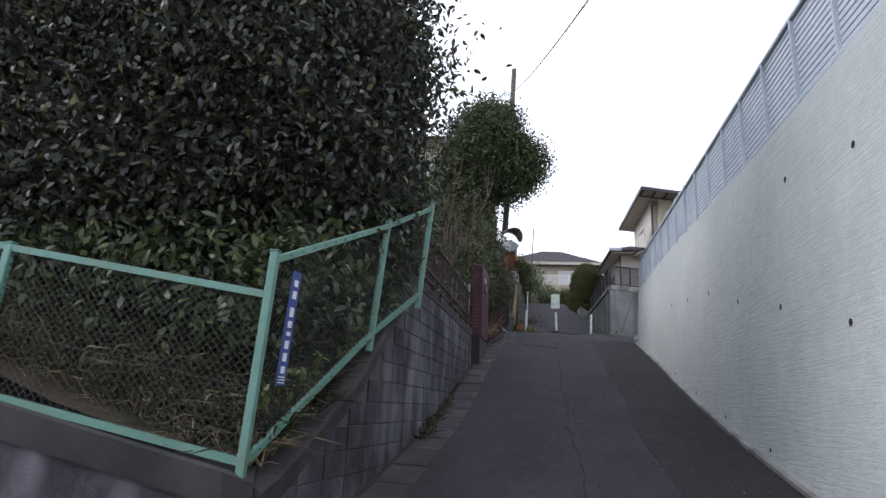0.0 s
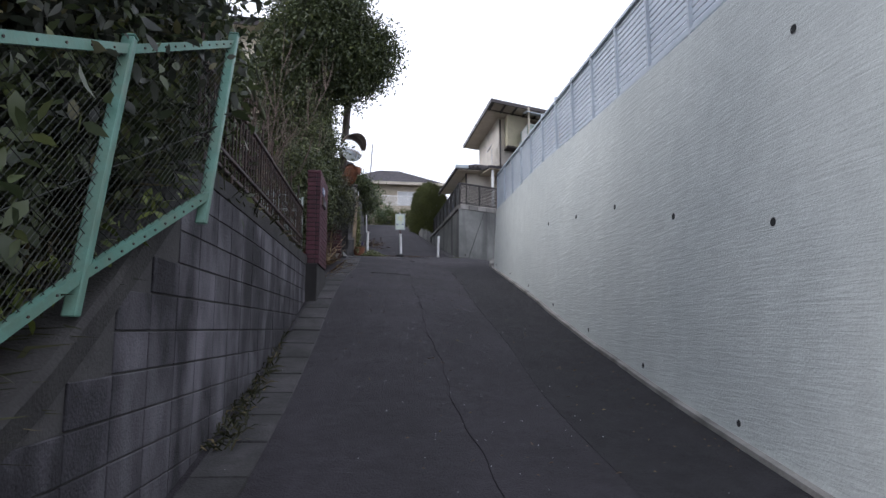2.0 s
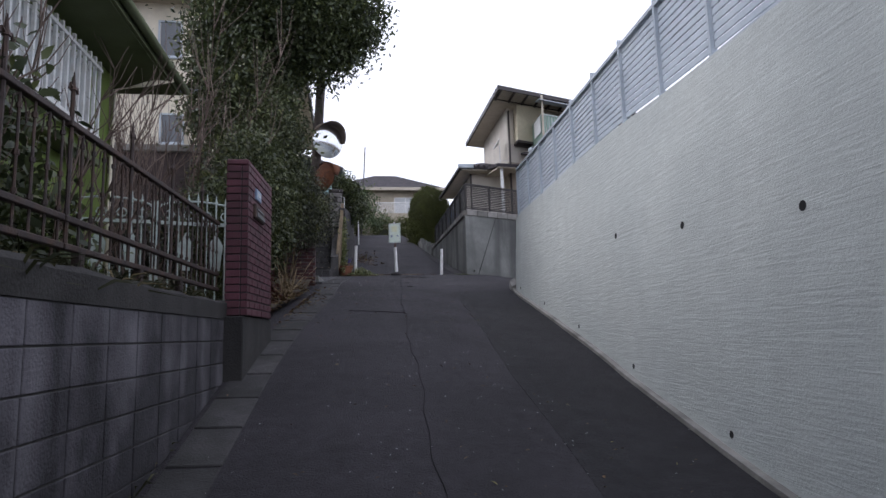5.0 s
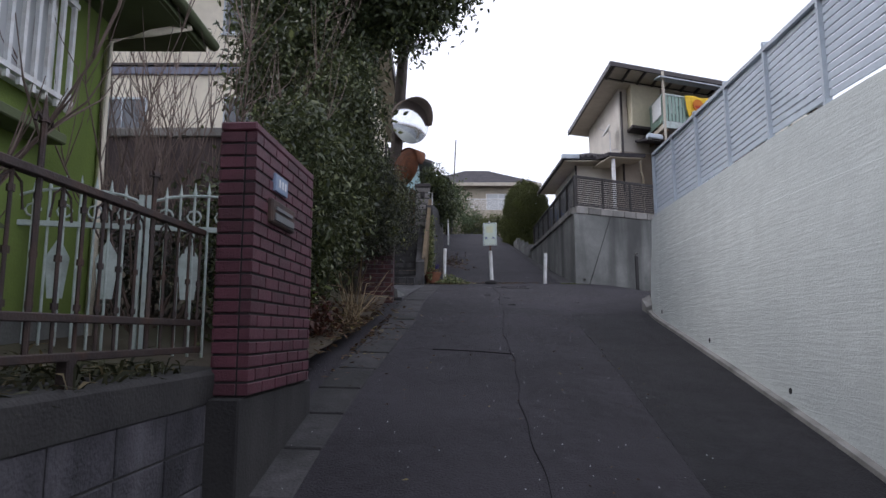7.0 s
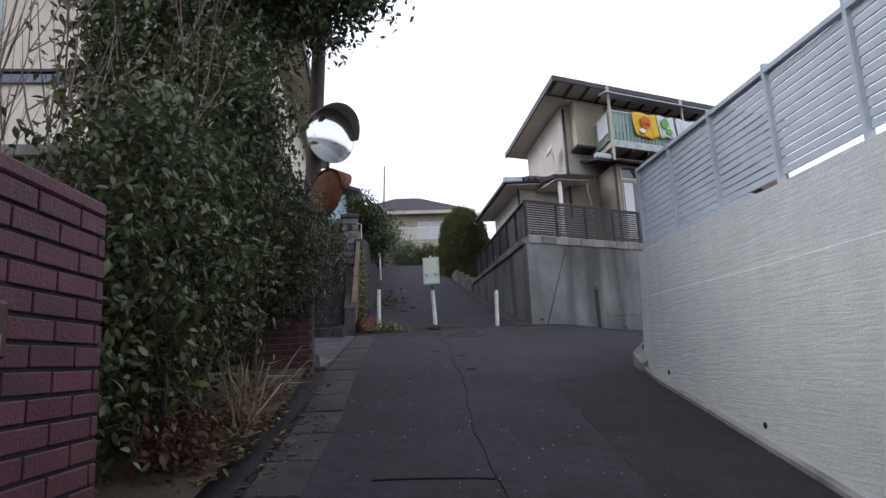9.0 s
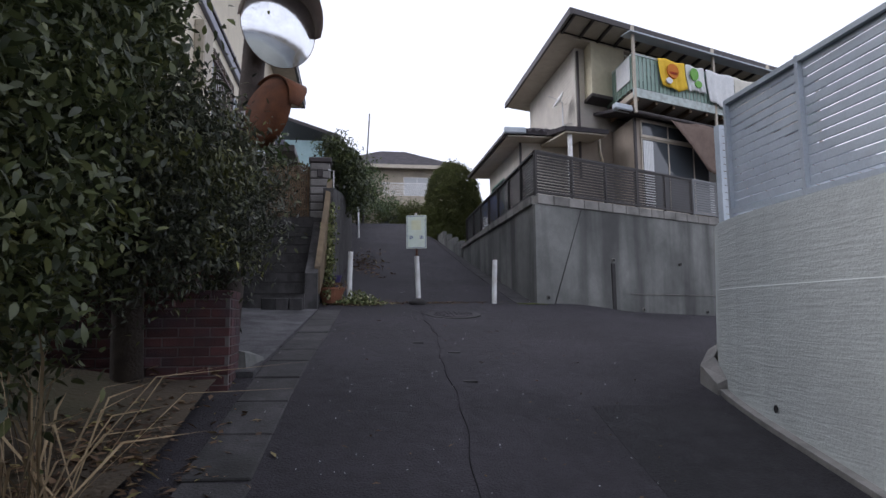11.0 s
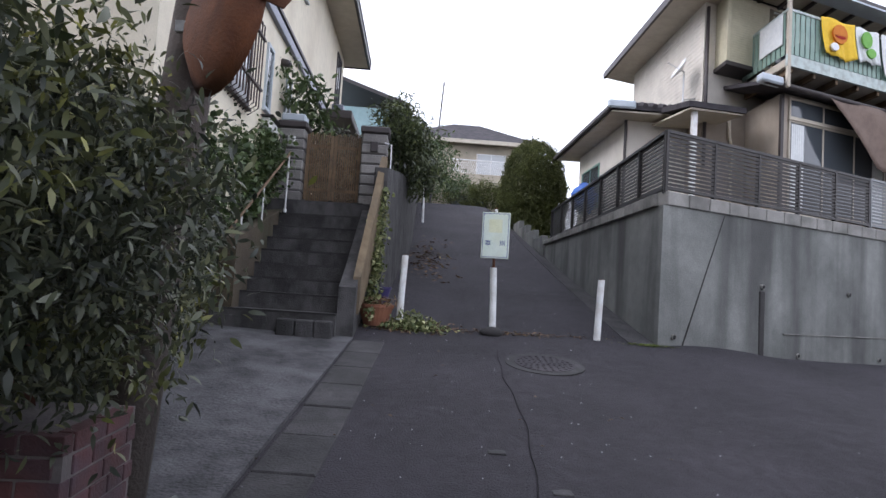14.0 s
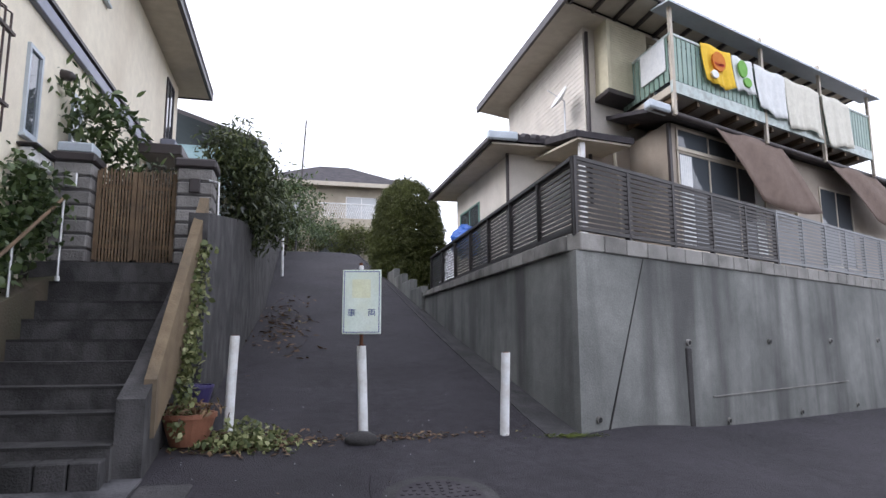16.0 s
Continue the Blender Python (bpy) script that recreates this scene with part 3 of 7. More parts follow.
single("corner_kerb", hull(bmesh.new(), [(5.5 + x, 19.25 + y, z) for (x, y), z in zip(corner_ring, corner_tops)], [(5.5 + 1.1 * x - 0.04, 19.25 + 1.1 * y - 0.04, 3.1) for x, y in corner_ring]), COPING, "worn concrete corner guard at the wall's foot", "kerb", "structure")
# yard behind the pale wall
single("yard_east", hull(bmesh.new(), [(right_x(-6) + 0.5, -6, 4.4), (60, -6, 4.4), (60, 36, 4.7), (19.4, 23.6, 4.7), (6.3, 19.4, 4.8), (right_x(7) + 0.5, 7, 4.5)],
                          [(right_x(-6) + 0.7, -6, -3), (60, -6, -3), (60, 36, 0), (19.4, 23.6, 0), (6.3, 19.4, 0), (right_x(7) + 0.6, 7, -2)]), EARTH, "bare yard behind the pale wall", "ground", "structure")


def louvre_fence(name, label, p, q, zb, zt, slats, pitch, mat, post_r=0.03, slat_frac=0.72, group=""):
    """Panels of level slats between posts from p to q; zb and zt are functions of the way along (0 to 1)."""
    p, q = Vector((*p, 0)), Vector((*q, 0))
    length = (q - p).length
    m = frame_at((p.x, p.y, 0), q - p)
    t = thing(name, label, "fence", (p.x, p.y, zb(0)), group)
    n = max(1, round(length / pitch))
    for i in range(n + 1):
        s = i / n
        x = s * length
        part("post", boxes(((x - 0.018, -0.03, zb(s) - 0.07), (x + 0.018, 0.03, zt(s) + 0.015)), m=m), mat, t)
    for k in range(slats):
        u0, u1 = (k + 0.5 - slat_frac / 2) / slats, (k + 0.5 + slat_frac / 2) / slats
        bm = bmesh.new()
        for i in range(n):
            a, b = i / n, (i + 1) / n
            ra = [zb(a) + 0.02 + (zt(a) - zb(a) - 0.04) * u for u in (u0, u1)]
            rb = [zb(b) + 0.02 + (zt(b) - zb(b) - 0.04) * u for u in (u0, u1)]
            xa, xb = a * length + 0.02, b * length - 0.02
            ring = [(xa, -0.02, ra[0]), (xb, -0.02, rb[0]), (xb, -0.026, rb[1]), (xa, -0.026, ra[1])]
            prism(bm, [m @ Vector(r) for r in ring], m.to_3x3() @ Vector((0, 0.014, 0.004)))
        part("slat", bm, mat, t)
    for zf, nm in ((zt, "top_rail"), (zb, "bottom_rail")):
        bm = bmesh.new()
        ring0 = [m @ Vector((0, a, zf(0) + b)) for a, b in ((-0.03, -0.02), (0.03, -0.02), (0.03, 0.02), (-0.03, 0.02))]
        ring1 = [m @ Vector((length, a, zf(1) + b)) for a, b in ((-0.03, -0.02), (0.03, -0.02), (0.03, 0.02), (-0.03, 0.02))]
        hull(bm, ring1, ring0)
        part(nm, bm, mat, t)
    return t


def pale_fence(y0, y1):
    xa, xb = wall_face(y0, pale_top(y0)) + 0.07, wall_face(y1, pale_top(y1)) + 0.07
    louvre_fence("louvre_fence", "pale grey aluminium louvre fence on the concrete wall", (xa, y0), (xb, y1), lambda s: pale_top(y0 + (y1 - y0) * s) + 0.07,
                 lambda s: lerp(y0 + (y1 - y0) * s, (-6, 5.6, 8.5, 14, 19.1), (5.5, 5.82, 5.86, 6.08, 6.11)), 13, 0.98, ALUMINIUM, slat_frac=0.82)


pale_fence(-5.6, 6.2)
pale_fence(6.2, 19.2)
louvre_fence("louvre_fence", "pale grey aluminium louvre fence turning into the side street", (6.0, 19.8), (9.76, 21.04), lambda s: 5.1, lambda s: 6.08, 13, 0.98, ALUMINIUM, slat_frac=0.86)

# ---------------------------------------------------------------- block retaining wall on the west side
CAP_Y, CAP_Z = (3.75, 3.95, 5.15, 5.9, 6.9, 7.0, 9, 12.95), (0.84, 0.9, 1.6, 2.16, 2.93, 2.99, 3.0, 3.0)


def cap_z(y):
    return lerp(y, CAP_Y, CAP_Z)


west = thing("wall_west", "stained grey concrete block retaining wall with a smooth cap", "wall", (0.8, 9, 1.3), kind="structure")
bm = bmesh.new()
ys = [3.72 + (12.95 - 3.72) * i / 36 for i in range(37)]
prev = None
for y in ys:
    x = left_x(y)
    zt = cap_z(y)
    row = [bm.verts.new(p) for p in ((x - 0.009, y, road(y) - 0.4), (x - 0.009, y, zt - 0.1), (x - 0.5, y, zt - 0.1), (x - 0.5, y, road(y) - 0.4))]
    if prev:
        for k in range(4):
            bm.faces.new((prev[k], prev[(k + 1) % 4], row[(k + 1) % 4], row[k]))
    else:
        bm.faces.new(row)
    prev = row
bm.faces.new(prev[::-1])
part("backing", bm, MORTAR, west)
bm = bmesh.new()
prev = None
for y in ys:
    x, zt = left_x(y), cap_z(y)
    wob = 0.008 * math.sin(y * 9) + 0.006 * math.sin(y * 23)
    row = [bm.verts.new(p) for p in ((x + 0.006, y, min(zt - 0.16, max(zt - 0.24, 2.83))), (x + 0.006 + wob, y, zt - 0.025), (x - 0.02 + wob, y, zt + wob), (x - 0.3, y, zt + 0.01), (x - 0.3, y, zt - 0.21))]
    if prev:
        for k in range(5):
            bm.faces.new((prev[k], prev[(k + 1) % 5], row[(k + 1) % 5], row[k]))
    else:
        bm.faces.new(row)
    prev = row
bm.faces.new(prev[::-1])
part("cap", bm, BLOCK_CAP, west, "dark smooth mortar cap")

# lower wall turning into the street at the bottom
front = thing("wall_south", "dark weathered retaining wall under the wire fence", "wall", (-2, 3.6, 0.4), kind="structure")
bm = bmesh.new()
hull(bm, [(-9, 3.62, 2.85), (0.0, 3.62, 0.93), (0.14, 3.72, 0.86), (0.05, 3.98, 0.93), (-9, 3.98, 2.85)], [(-9, 3.55, -0.5), (0.02, 3.55, -0.4), (0.2, 3.7, -0.4), (0.1, 3.98, -0.4), (-9, 3.98, -0.5)])
part("lower_face", bm, BLOCK, front)
bm = bmesh.new()
hull(bm, [(-9, 3.58, 2.87), (0.0, 3.58, 0.95), (0.16, 3.7, 0.88), (0.05, 4.0, 0.95), (-9, 4.0, 2.87)], [(-9, 3.585, 2.62), (0.02, 3.585, 0.74), (0.18, 3.69, 0.68), (0.07, 4.0, 0.74), (-9, 4.0, 2.62)])
part("cap", bm, BLOCK_CAP, front, "dark mortar cap")


def garden_z(x, y):
    """The bank and garden behind the west walls."""
    bank = lerp(y, (3.6, 5.2, 6.0, 7.0, 13, 15, 17.5, 19.4, 22, 30), (0.86, 1.5, 2.14, 2.86, 2.9, 3.0, 3.45, 3.9, 4.9, 6.3))
    edge = left_x(max(3.7, min(y, 25)))
    rise = max(0.0, edge - 0.3 - x)
    if y < 8:
        bank += min(1.6, 0.32 * rise)
    else:
        bank += min(0.5, 0.12 * rise)
    return bank


bm_v, bm_f = [], []
cols, rows = 16, 50
for j in range(rows + 1):
    y = 3.75 + 15.1 * j / rows
    for i in range(cols + 1):
        k = i / cols
        x = left_x(y) - 0.22 - 14 * k * k if y < 13.0 else left_x(y) - 0.1 - 14 * k * k
        bm_v.append((x, y, garden_z(x, y) + 0.05 * noise.noise((x * 1.7, y * 1.7, 0))))
for j in range(rows):
    for i in range(cols):
        a = j * (cols + 1) + i
        bm_f.append((a, a + cols + 1, a + cols + 2, a + 1))
tagged(pymesh("garden_soil", bm_v, bm_f, EARTH, None, smooth=True), "brown garden soil and planted bank", "ground", "", "structure")

# ---------------------------------------------------------------- retaining wall of the house beyond the side street
RC = Vector((5.68, 25.02, 0))
RD = Vector((0.908, 0.419, 0)).normalized()
rm = frame_at((RC.x, RC.y, 0), RD)
ret = thing("wall_corner_house", "stained grey concrete retaining wall with weep pipes", "wall", (5.6, 25.1, 4.4), kind="structure")
bm = bmesh.new()
hull(bm, [(5.68, 25.02, 6.26), tuple(RC + RD * 24 + Vector((0, 0, 6.26))), tuple(RC + RD * 24 + Vector((-3, 7, 6.26))), (5.68, 32.4, 6.26)],
     [(5.65, 24.97, 3.6), tuple(RC + RD * 24 + Vector((0.02, -0.05, 3.2))), tuple(RC + RD * 24 + Vector((-3, 7, 3.2))), (5.66, 32.4, 4.0)])
part("face", bm, CONCRETE_OLD, ret)
for s in [0.05 + 0.4 * i for i in range(30)]:
    jz = random.uniform(-0.006, 0.006)
    part("coping_block", boxes(((s, -0.03, 6.262), (s + 0.39, 0.16, 6.44 + jz)), bevel=0.01, m=rm), COPING, ret)
lm = frame_at((5.68, 25.02, 0), (0, 1, 0))
for i in range(18):
    part("coping_block", boxes(((0.2 + 0.4 * i, -0.13, 6.262), (0.2 + 0.4 * i + 0.39, 0.05, 6.43 - 0.004 * i)), bevel=0.01, m=lm), COPING, ret)


def pipe_mouth(s, z, r=0.04):
    bm = bmesh.new()
    a = rm @ Vector((s, 0.06, z))
    b = rm @ Vector((s, -0.045, z - 0.012))
    tube(bm, [a, b], r, 12)
    return bm


weep = [(s, 5.31) for s in (2.0, 4.12, 6.3, 8.5, 10.65)] + [(0.93, 4.33), (0.24, 4.55), (2.85, 4.33), (5.0, 4.28), (7.2, 4.24), (9.3, 4.2)]
for s, z in weep:
    w = part("weep_pipe", pipe_mouth(s, z), COPING, ret, "short grey drain pipe")
    # solid dark plug at the mouth, coloured as the shade inside the pipe
    bm = bmesh.new()
    tube(bm, [rm @ Vector((s, -0.03, z - 0.01)), rm @ Vector((s, -0.048, z - 0.012))], 0.028, 12)
    part("bore", bm, HOLE_SHADE, w, "dark plug coloured as the shade in the pipe mouth")
# a mossy streak hanging below one pipe, and a form joint
part("drain_streak", boxes(((1.94, -0.035, 4.28), (2.06, 0.02, 5.24)), bevel=0.015, m=rm), BLOCK_CAP, ret, "dark mossy run under a drain pipe")
bm = bmesh.new()
prism(bm, [rm @ Vector(p) for p in ((0.36, -0.045, 4.34), (0.368, -0.045, 4.34), (1.186, -0.006, 6.25), (1.175, -0.006, 6.25))], rm.to_3x3() @ Vector((0, 0.02, 0)))
part("crack", bm, BLOCK_CAP, ret, "long dark crack")
part("form_joint", boxes(((2.5, -0.036, 4.63), (6.9, 0.02, 4.642)), m=rm), COPING, ret, "faint pale form joint")
single("yard_corner_house", hull(bmesh.new(), [(5.85, 25.25, 6.3), (26, 34.6, 6.3), (20, 60, 7.5), (5.85, 60, 9.0), (5.85, 34, 6.4)], [(5.85, 25.25, 6.0), (26, 34.6, 6.0), (20, 60, 6.0), (5.85, 60, 6.0), (5.85, 34, 6.0)]), EARTH, "bare yard of the corner house", "ground", "structure")
fp = rm @ Vector((0.06, 0.05, 0))
fq = rm @ Vector((11.2, 0.05, 0))
louvre_fence("louvre_screen", "dark bronze aluminium louvre screen on the retaining wall", (fp.x, fp.y), (fp.x + (fq.x - fp.x) * 0.42, fp.y + (fq.y - fp.y) * 0.42), lambda s: 6.5, lambda s: 7.26, 13, 0.98, DARK_LOUVRE, slat_frac=0.7)
louvre_fence("louvre_screen", "grey aluminium louvre screen on the retaining wall", (fp.x + (fq.x - fp.x) * 0.425, fp.y + (fq.y - fp.y) * 0.425), (fq.x, fq.y), lambda s: 6.5, lambda s: 7.27, 13, 0.98, LOUVRE_GREY, slat_frac=0.7)
louvre_fence("louvre_screen", "dark bronze aluminium louvre screen beside the upper lane", (5.72, 25.09), (5.72, 31.9), lambda s: 6.49 - 0.1 * s, lambda s: 7.25 - 0.2 * s, 13, 0.98, DARK_LOUVRE, slat_frac=0.7)
# low kerb wall and block course along the upper lane
single("lane_kerb_east", ribbon(bmesh.new(), lambda y: 5.3, lambda y: 5.7, 24.95, 44, 0.006), GUTTER, "mossy concrete edge strip beside the upper lane", "kerb", "structure")
up = thing("wall_upper_east", "grey concrete block wall stepping up the lane", "wall", (5.6, 33, 6), kind="structure")
for i in range(8):
    y = 32.45 + 1.2 * i
    part("block_panel", boxes(((5.6, y, road(y) - 0.2), (5.76, y + 1.18, 6.5 + 0.26 * i)), bevel=0.012), CONCRETE_OLD, up)

# ---------------------------------------------------------------- stairs and walls west of the upper lane
stair = thing("stairs", "dark mossy concrete garden steps with worn edges", "stairs", (0.9, 25.5, 4.4), kind="structure")
TREAD = [(26.62, 6.2), (26.32, 5.96), (26.02, 5.74), (25.74, 5.55), (25.46, 5.36), (25.18, 5.17), (24.9, 4.98), (24.6, 4.8), (24.3, 4.6)]
for i, (y, z) in enumerate(TREAD):
    xl = lerp(i, (0, 8), (0.45, -0.1))
    xr = 1.62
    bm = bmesh.new()
    back = TREAD[i - 1][0] + 0.05 if i else 27.3
    skew = 0.12
    ring = [(xl, y + skew), (xr, y - skew * 0.2), (xr, back + 0.2), (xl, back + 0.2)]
    hull(bm, [(a, b, z) for a, b in ring], [(a, b, 4.0) for a, b in ring])
    bmesh.ops.bevel(bm, geom=[e for e in bm.edges if abs(e.verts[0].co.z - z) < 1e-4 and abs(e.verts[1].co.z - z) < 1e-4], offset=0.014, segments=2, affect="EDGES")
    st = part("step", bm, STONE_STEP, stair)
    bm = bmesh.new()
    hull(bm, [(xl, y + skew - 0.006, z + 0.003), (xr, y - skew * 0.2 - 0.006, z + 0.003), (xr, y - skew * 0.2 + 0.03, z + 0.003), (xl, y + skew + 0.03, z + 0.003)], [(xl, y + skew - 0.006, z - 0.02), (xr, y - skew * 0.2 - 0.006, z - 0.02), (xr, y - skew * 0.2 + 0.03, z - 0.02), (xl, y + skew + 0.03, z - 0.02)])
    part("nosing", bm, GUTTER, st, "paler worn step edge")
for i in range(3):
    part("edging_block", boxes(((0.98 + 0.21 * i, 24.12, 4.2), (1.18 + 0.21 * i, 24.3, 4.52)), bevel=0.012), GUTTER, stair)
landing = single("landing", boxes(((-0.5, 26.6, 4.0), (1.9, 29, 6.19))), STONE_STEP, "dark concrete landing before the garden gate", "floor", "structure")
single("paved_apron", hull(bmesh.new(), [(-0.6, 19.45, 3.83), (1.57, 19.45, 3.77), (1.69, 21.7, 4.04), (1.83, 24.35, 4.35), (-0.6, 24.5, 4.42)], [(-0.6, 19.45, 3.3), (1.57, 19.45, 3.3), (1.69, 21.7, 3.4), (1.83, 24.35, 3.8), (-0.6, 24.5, 3.8)]), APRON, "rough weathered concrete apron before the steps", "pavement", "structure")
# sloping stair cheek with a tan board, then a tall mossy wall beside the upper lane
cheek = thing("stair_cheek", "mossy concrete cheek wall faced with a tan board", "wall", (1.75, 25, 4.4), kind="structure")
bm = bmesh.new()
prism(bm, [(1.62, 24.35, 4.2), (1.62, 24.35, 4.92), (1.62, 24.75, 5.1), (1.62, 26.6, 6.1), (1.62, 26.6, 4.2)], (0.2, 0, 0))
part("concrete_face", bm, STONE_STEP, cheek)
bm = bmesh.new()
prism(bm, [(1.76, 24.55, 5.05), (1.9, 25.95, 6.82), (1.9, 25.95, 5.6), (1.76, 24.55, 4.6)], (0.09, 0.02, 0))
part("board", bm, WOOD_PANEL, cheek, "tan wooden board")
lane_wall = thing("wall_upper_west", "dark mossy concrete wall along the upper lane", "wall", (2.1, 30, 5.5), kind="structure")
bm = bmesh.new()
ring = [(2.02, 25.75), (2.14, 28.0), (2.36, 32.0), (2.4, 46.0), (2.1, 46.0), (2.05, 32), (1.86, 28), (1.83, 25.75)]
tops = (6.62, 6.98, 7.4, 9.6, 9.6, 7.4, 6.98, 6.62)
hull(bm, [(x, y, z) for (x, y), z in zip(ring, tops)], [(x, y, 4.0) for x, y in ring])
part("wall_body", bm, STONE_STEP, lane_wall)
single("terrace_west", hull(bmesh.new(), [(-20, 24.4, 6.1), (0.4, 24.4, 5.4), (0.4, 27, 6.15), (1.9, 27.2, 6.2), (2.1, 46, 9.4), (-20, 46, 9.4)], [(-20, 24.4, 4), (0.4, 24.4, 4), (0.4, 27, 4), (1.9, 27.2, 4), (2.1, 46, 4), (-20, 46, 4)]), EARTH, "planted terrace beside the upper lane", "ground", "structure")
single("bank_west", hull(bmesh.new(), [(-20, 18.9, 4.8), (-0.55, 18.9, 4.3), (-0.1, 24.3, 5.3), (-0.3, 24.6, 5.5), (-20, 24.6, 6.0)], [(-20, 18.9, 3), (-0.55, 18.9, 3), (-0.1, 24.3, 3.6), (-0.3, 24.6, 4), (-20, 24.6, 4)]), EARTH, "planted bank below the cream house", "ground", "structure")

# ---------------------------------------------------------------- brick gate wall
def brick_wall(t, m, length, thick, z0, z1, course, blen, mat, joint, sides=("front", "left", "right"), gap=0.012, proud=0.008, name="brick"):
    """Courses of separate bricks round a solid core; local x along, y into the wall."""
    part("core", boxes(((proud, proud, z0), (length - proud, thick - proud, z1 - 0.01)), m=m), joint, t, "dark mortar core")
    n = round((z1 - z0) / course)
    h = (z1 - z0) / n
    cache = {}

    def brick(lx, ly, lz, sx, sy):
        key = (round(sx, 3), round(sy, 3))
        if key not in cache:
            bm = boxes(((0, 0, 0), (sx, sy, h - gap)), bevel=0.003)
            me = bpy.data.meshes.new(name)
            bm.to_mesh(me)
            bm.free()
            me.materials.append(mat)
            cache[key] = me
        o = new(name, cache[key])
        o.parent = t
        o.matrix_local = Matrix.Translation(-Vector(t.location)) @ m @ Matrix.Translation((lx, ly, lz + random.uniform(-0.001, 0.001)))

    for k in range(n):
        z = z0 + k * h + gap / 2
        off = (k % 2) * blen / 2
        x = 0.0
        first = True
        while x < length - 1e-3:
            w = (blen / 2 if (first and k % 2) else blen)
            w = min(w, length - x)
            if w > 0.03:
                if "front" in sides:
                    brick(x + gap / 2, 0, z, w - gap, 0.06)
                if "back" in sides:
                    brick(x + gap / 2, thick - 0.06, z, w - gap, 0.06)
            x += w
            first = False
        y = 0.062
        while y < thick - 0.05:
            w = min(blen if k % 2 else blen * 0.6, thick - y)
            if w > 0.03:
                if "left" in sides:
                    brick(0, y + gap / 2, z, 0.06, w - gap)
                if "right" in sides:
                    brick(length - 0.06, y + gap / 2, z, 0.06, w - gap)
            y += w
    return t


gate_wall = thing("brick_gate_pier", "dark red brick gate pier with recessed joints", "wall", (1.05, 13, 2.86))
gm = frame_at((1.14, 12.66, 0), (0.09, 1.35, 0))
brick_wall(gate_wall, gm, 1.2, 0.21, 2.86, 4.33, 0.0735, 0.23, BRICK, BRICK_JOINT, ("front", "left", "back"), gap=0.013, proud=0.01)
part("top_course", boxes(((0.0, 0.0, 4.33), (1.2, 0.21, 4.38)), bevel=0.008, m=gm), BRICK, gate_wall)
part("foot", boxes(((-0.06, 0.02, 2.0), (1.34, 0.4, 2.855)), bevel=0.01, m=gm), BLOCK_CAP, gate_wall, "dark concrete foot")
slot = part("mail_slot", boxes(((0.22, -0.03, 3.84), (0.66, 0.04, 3.99)), bevel=0.01, m=gm), IRON, gate_wall, "dark metal letter slot")
part("flap", boxes(((0.26, -0.04, 3.86), (0.62, -0.026, 3.905)), bevel=0.004, m=gm), LOUVRE_GREY, slot, "dull metal flap")
part("lip", boxes(((0.27, -0.04, 3.925), (0.58, -0.026, 3.945)), m=gm), LOUVRE_GREY, slot, "dull metal upper lip")
plate_w = part("name_plate", boxes(((0.3, -0.018, 4.05), (0.53, 0.02, 4.16)), bevel=0.004, m=gm), BLUE_PALE, gate_wall, "small pale blue name plate")
for k in range(3):
    part("lettering", boxes(((0.35 + 0.055 * k, -0.021, 4.08), (0.38 + 0.055 * k, -0.0185, 4.13)), m=gm), WHITE, plate_w, "white mark on the plate")

low_brick = thing("brick_planter_wall", "low weathered red brick planter wall", "wall", (1.2, 19.2, 3.6))
bmx = frame_at((0.07, 19.04, 0), (1.4, 0.05, 0))
brick_wall(low_brick, bmx, 1.38, 0.55, 3.42, 4.42, 0.072, 0.225, BRICK_PALE, JOINT_PALE, ("front", "right"), gap=0.01)


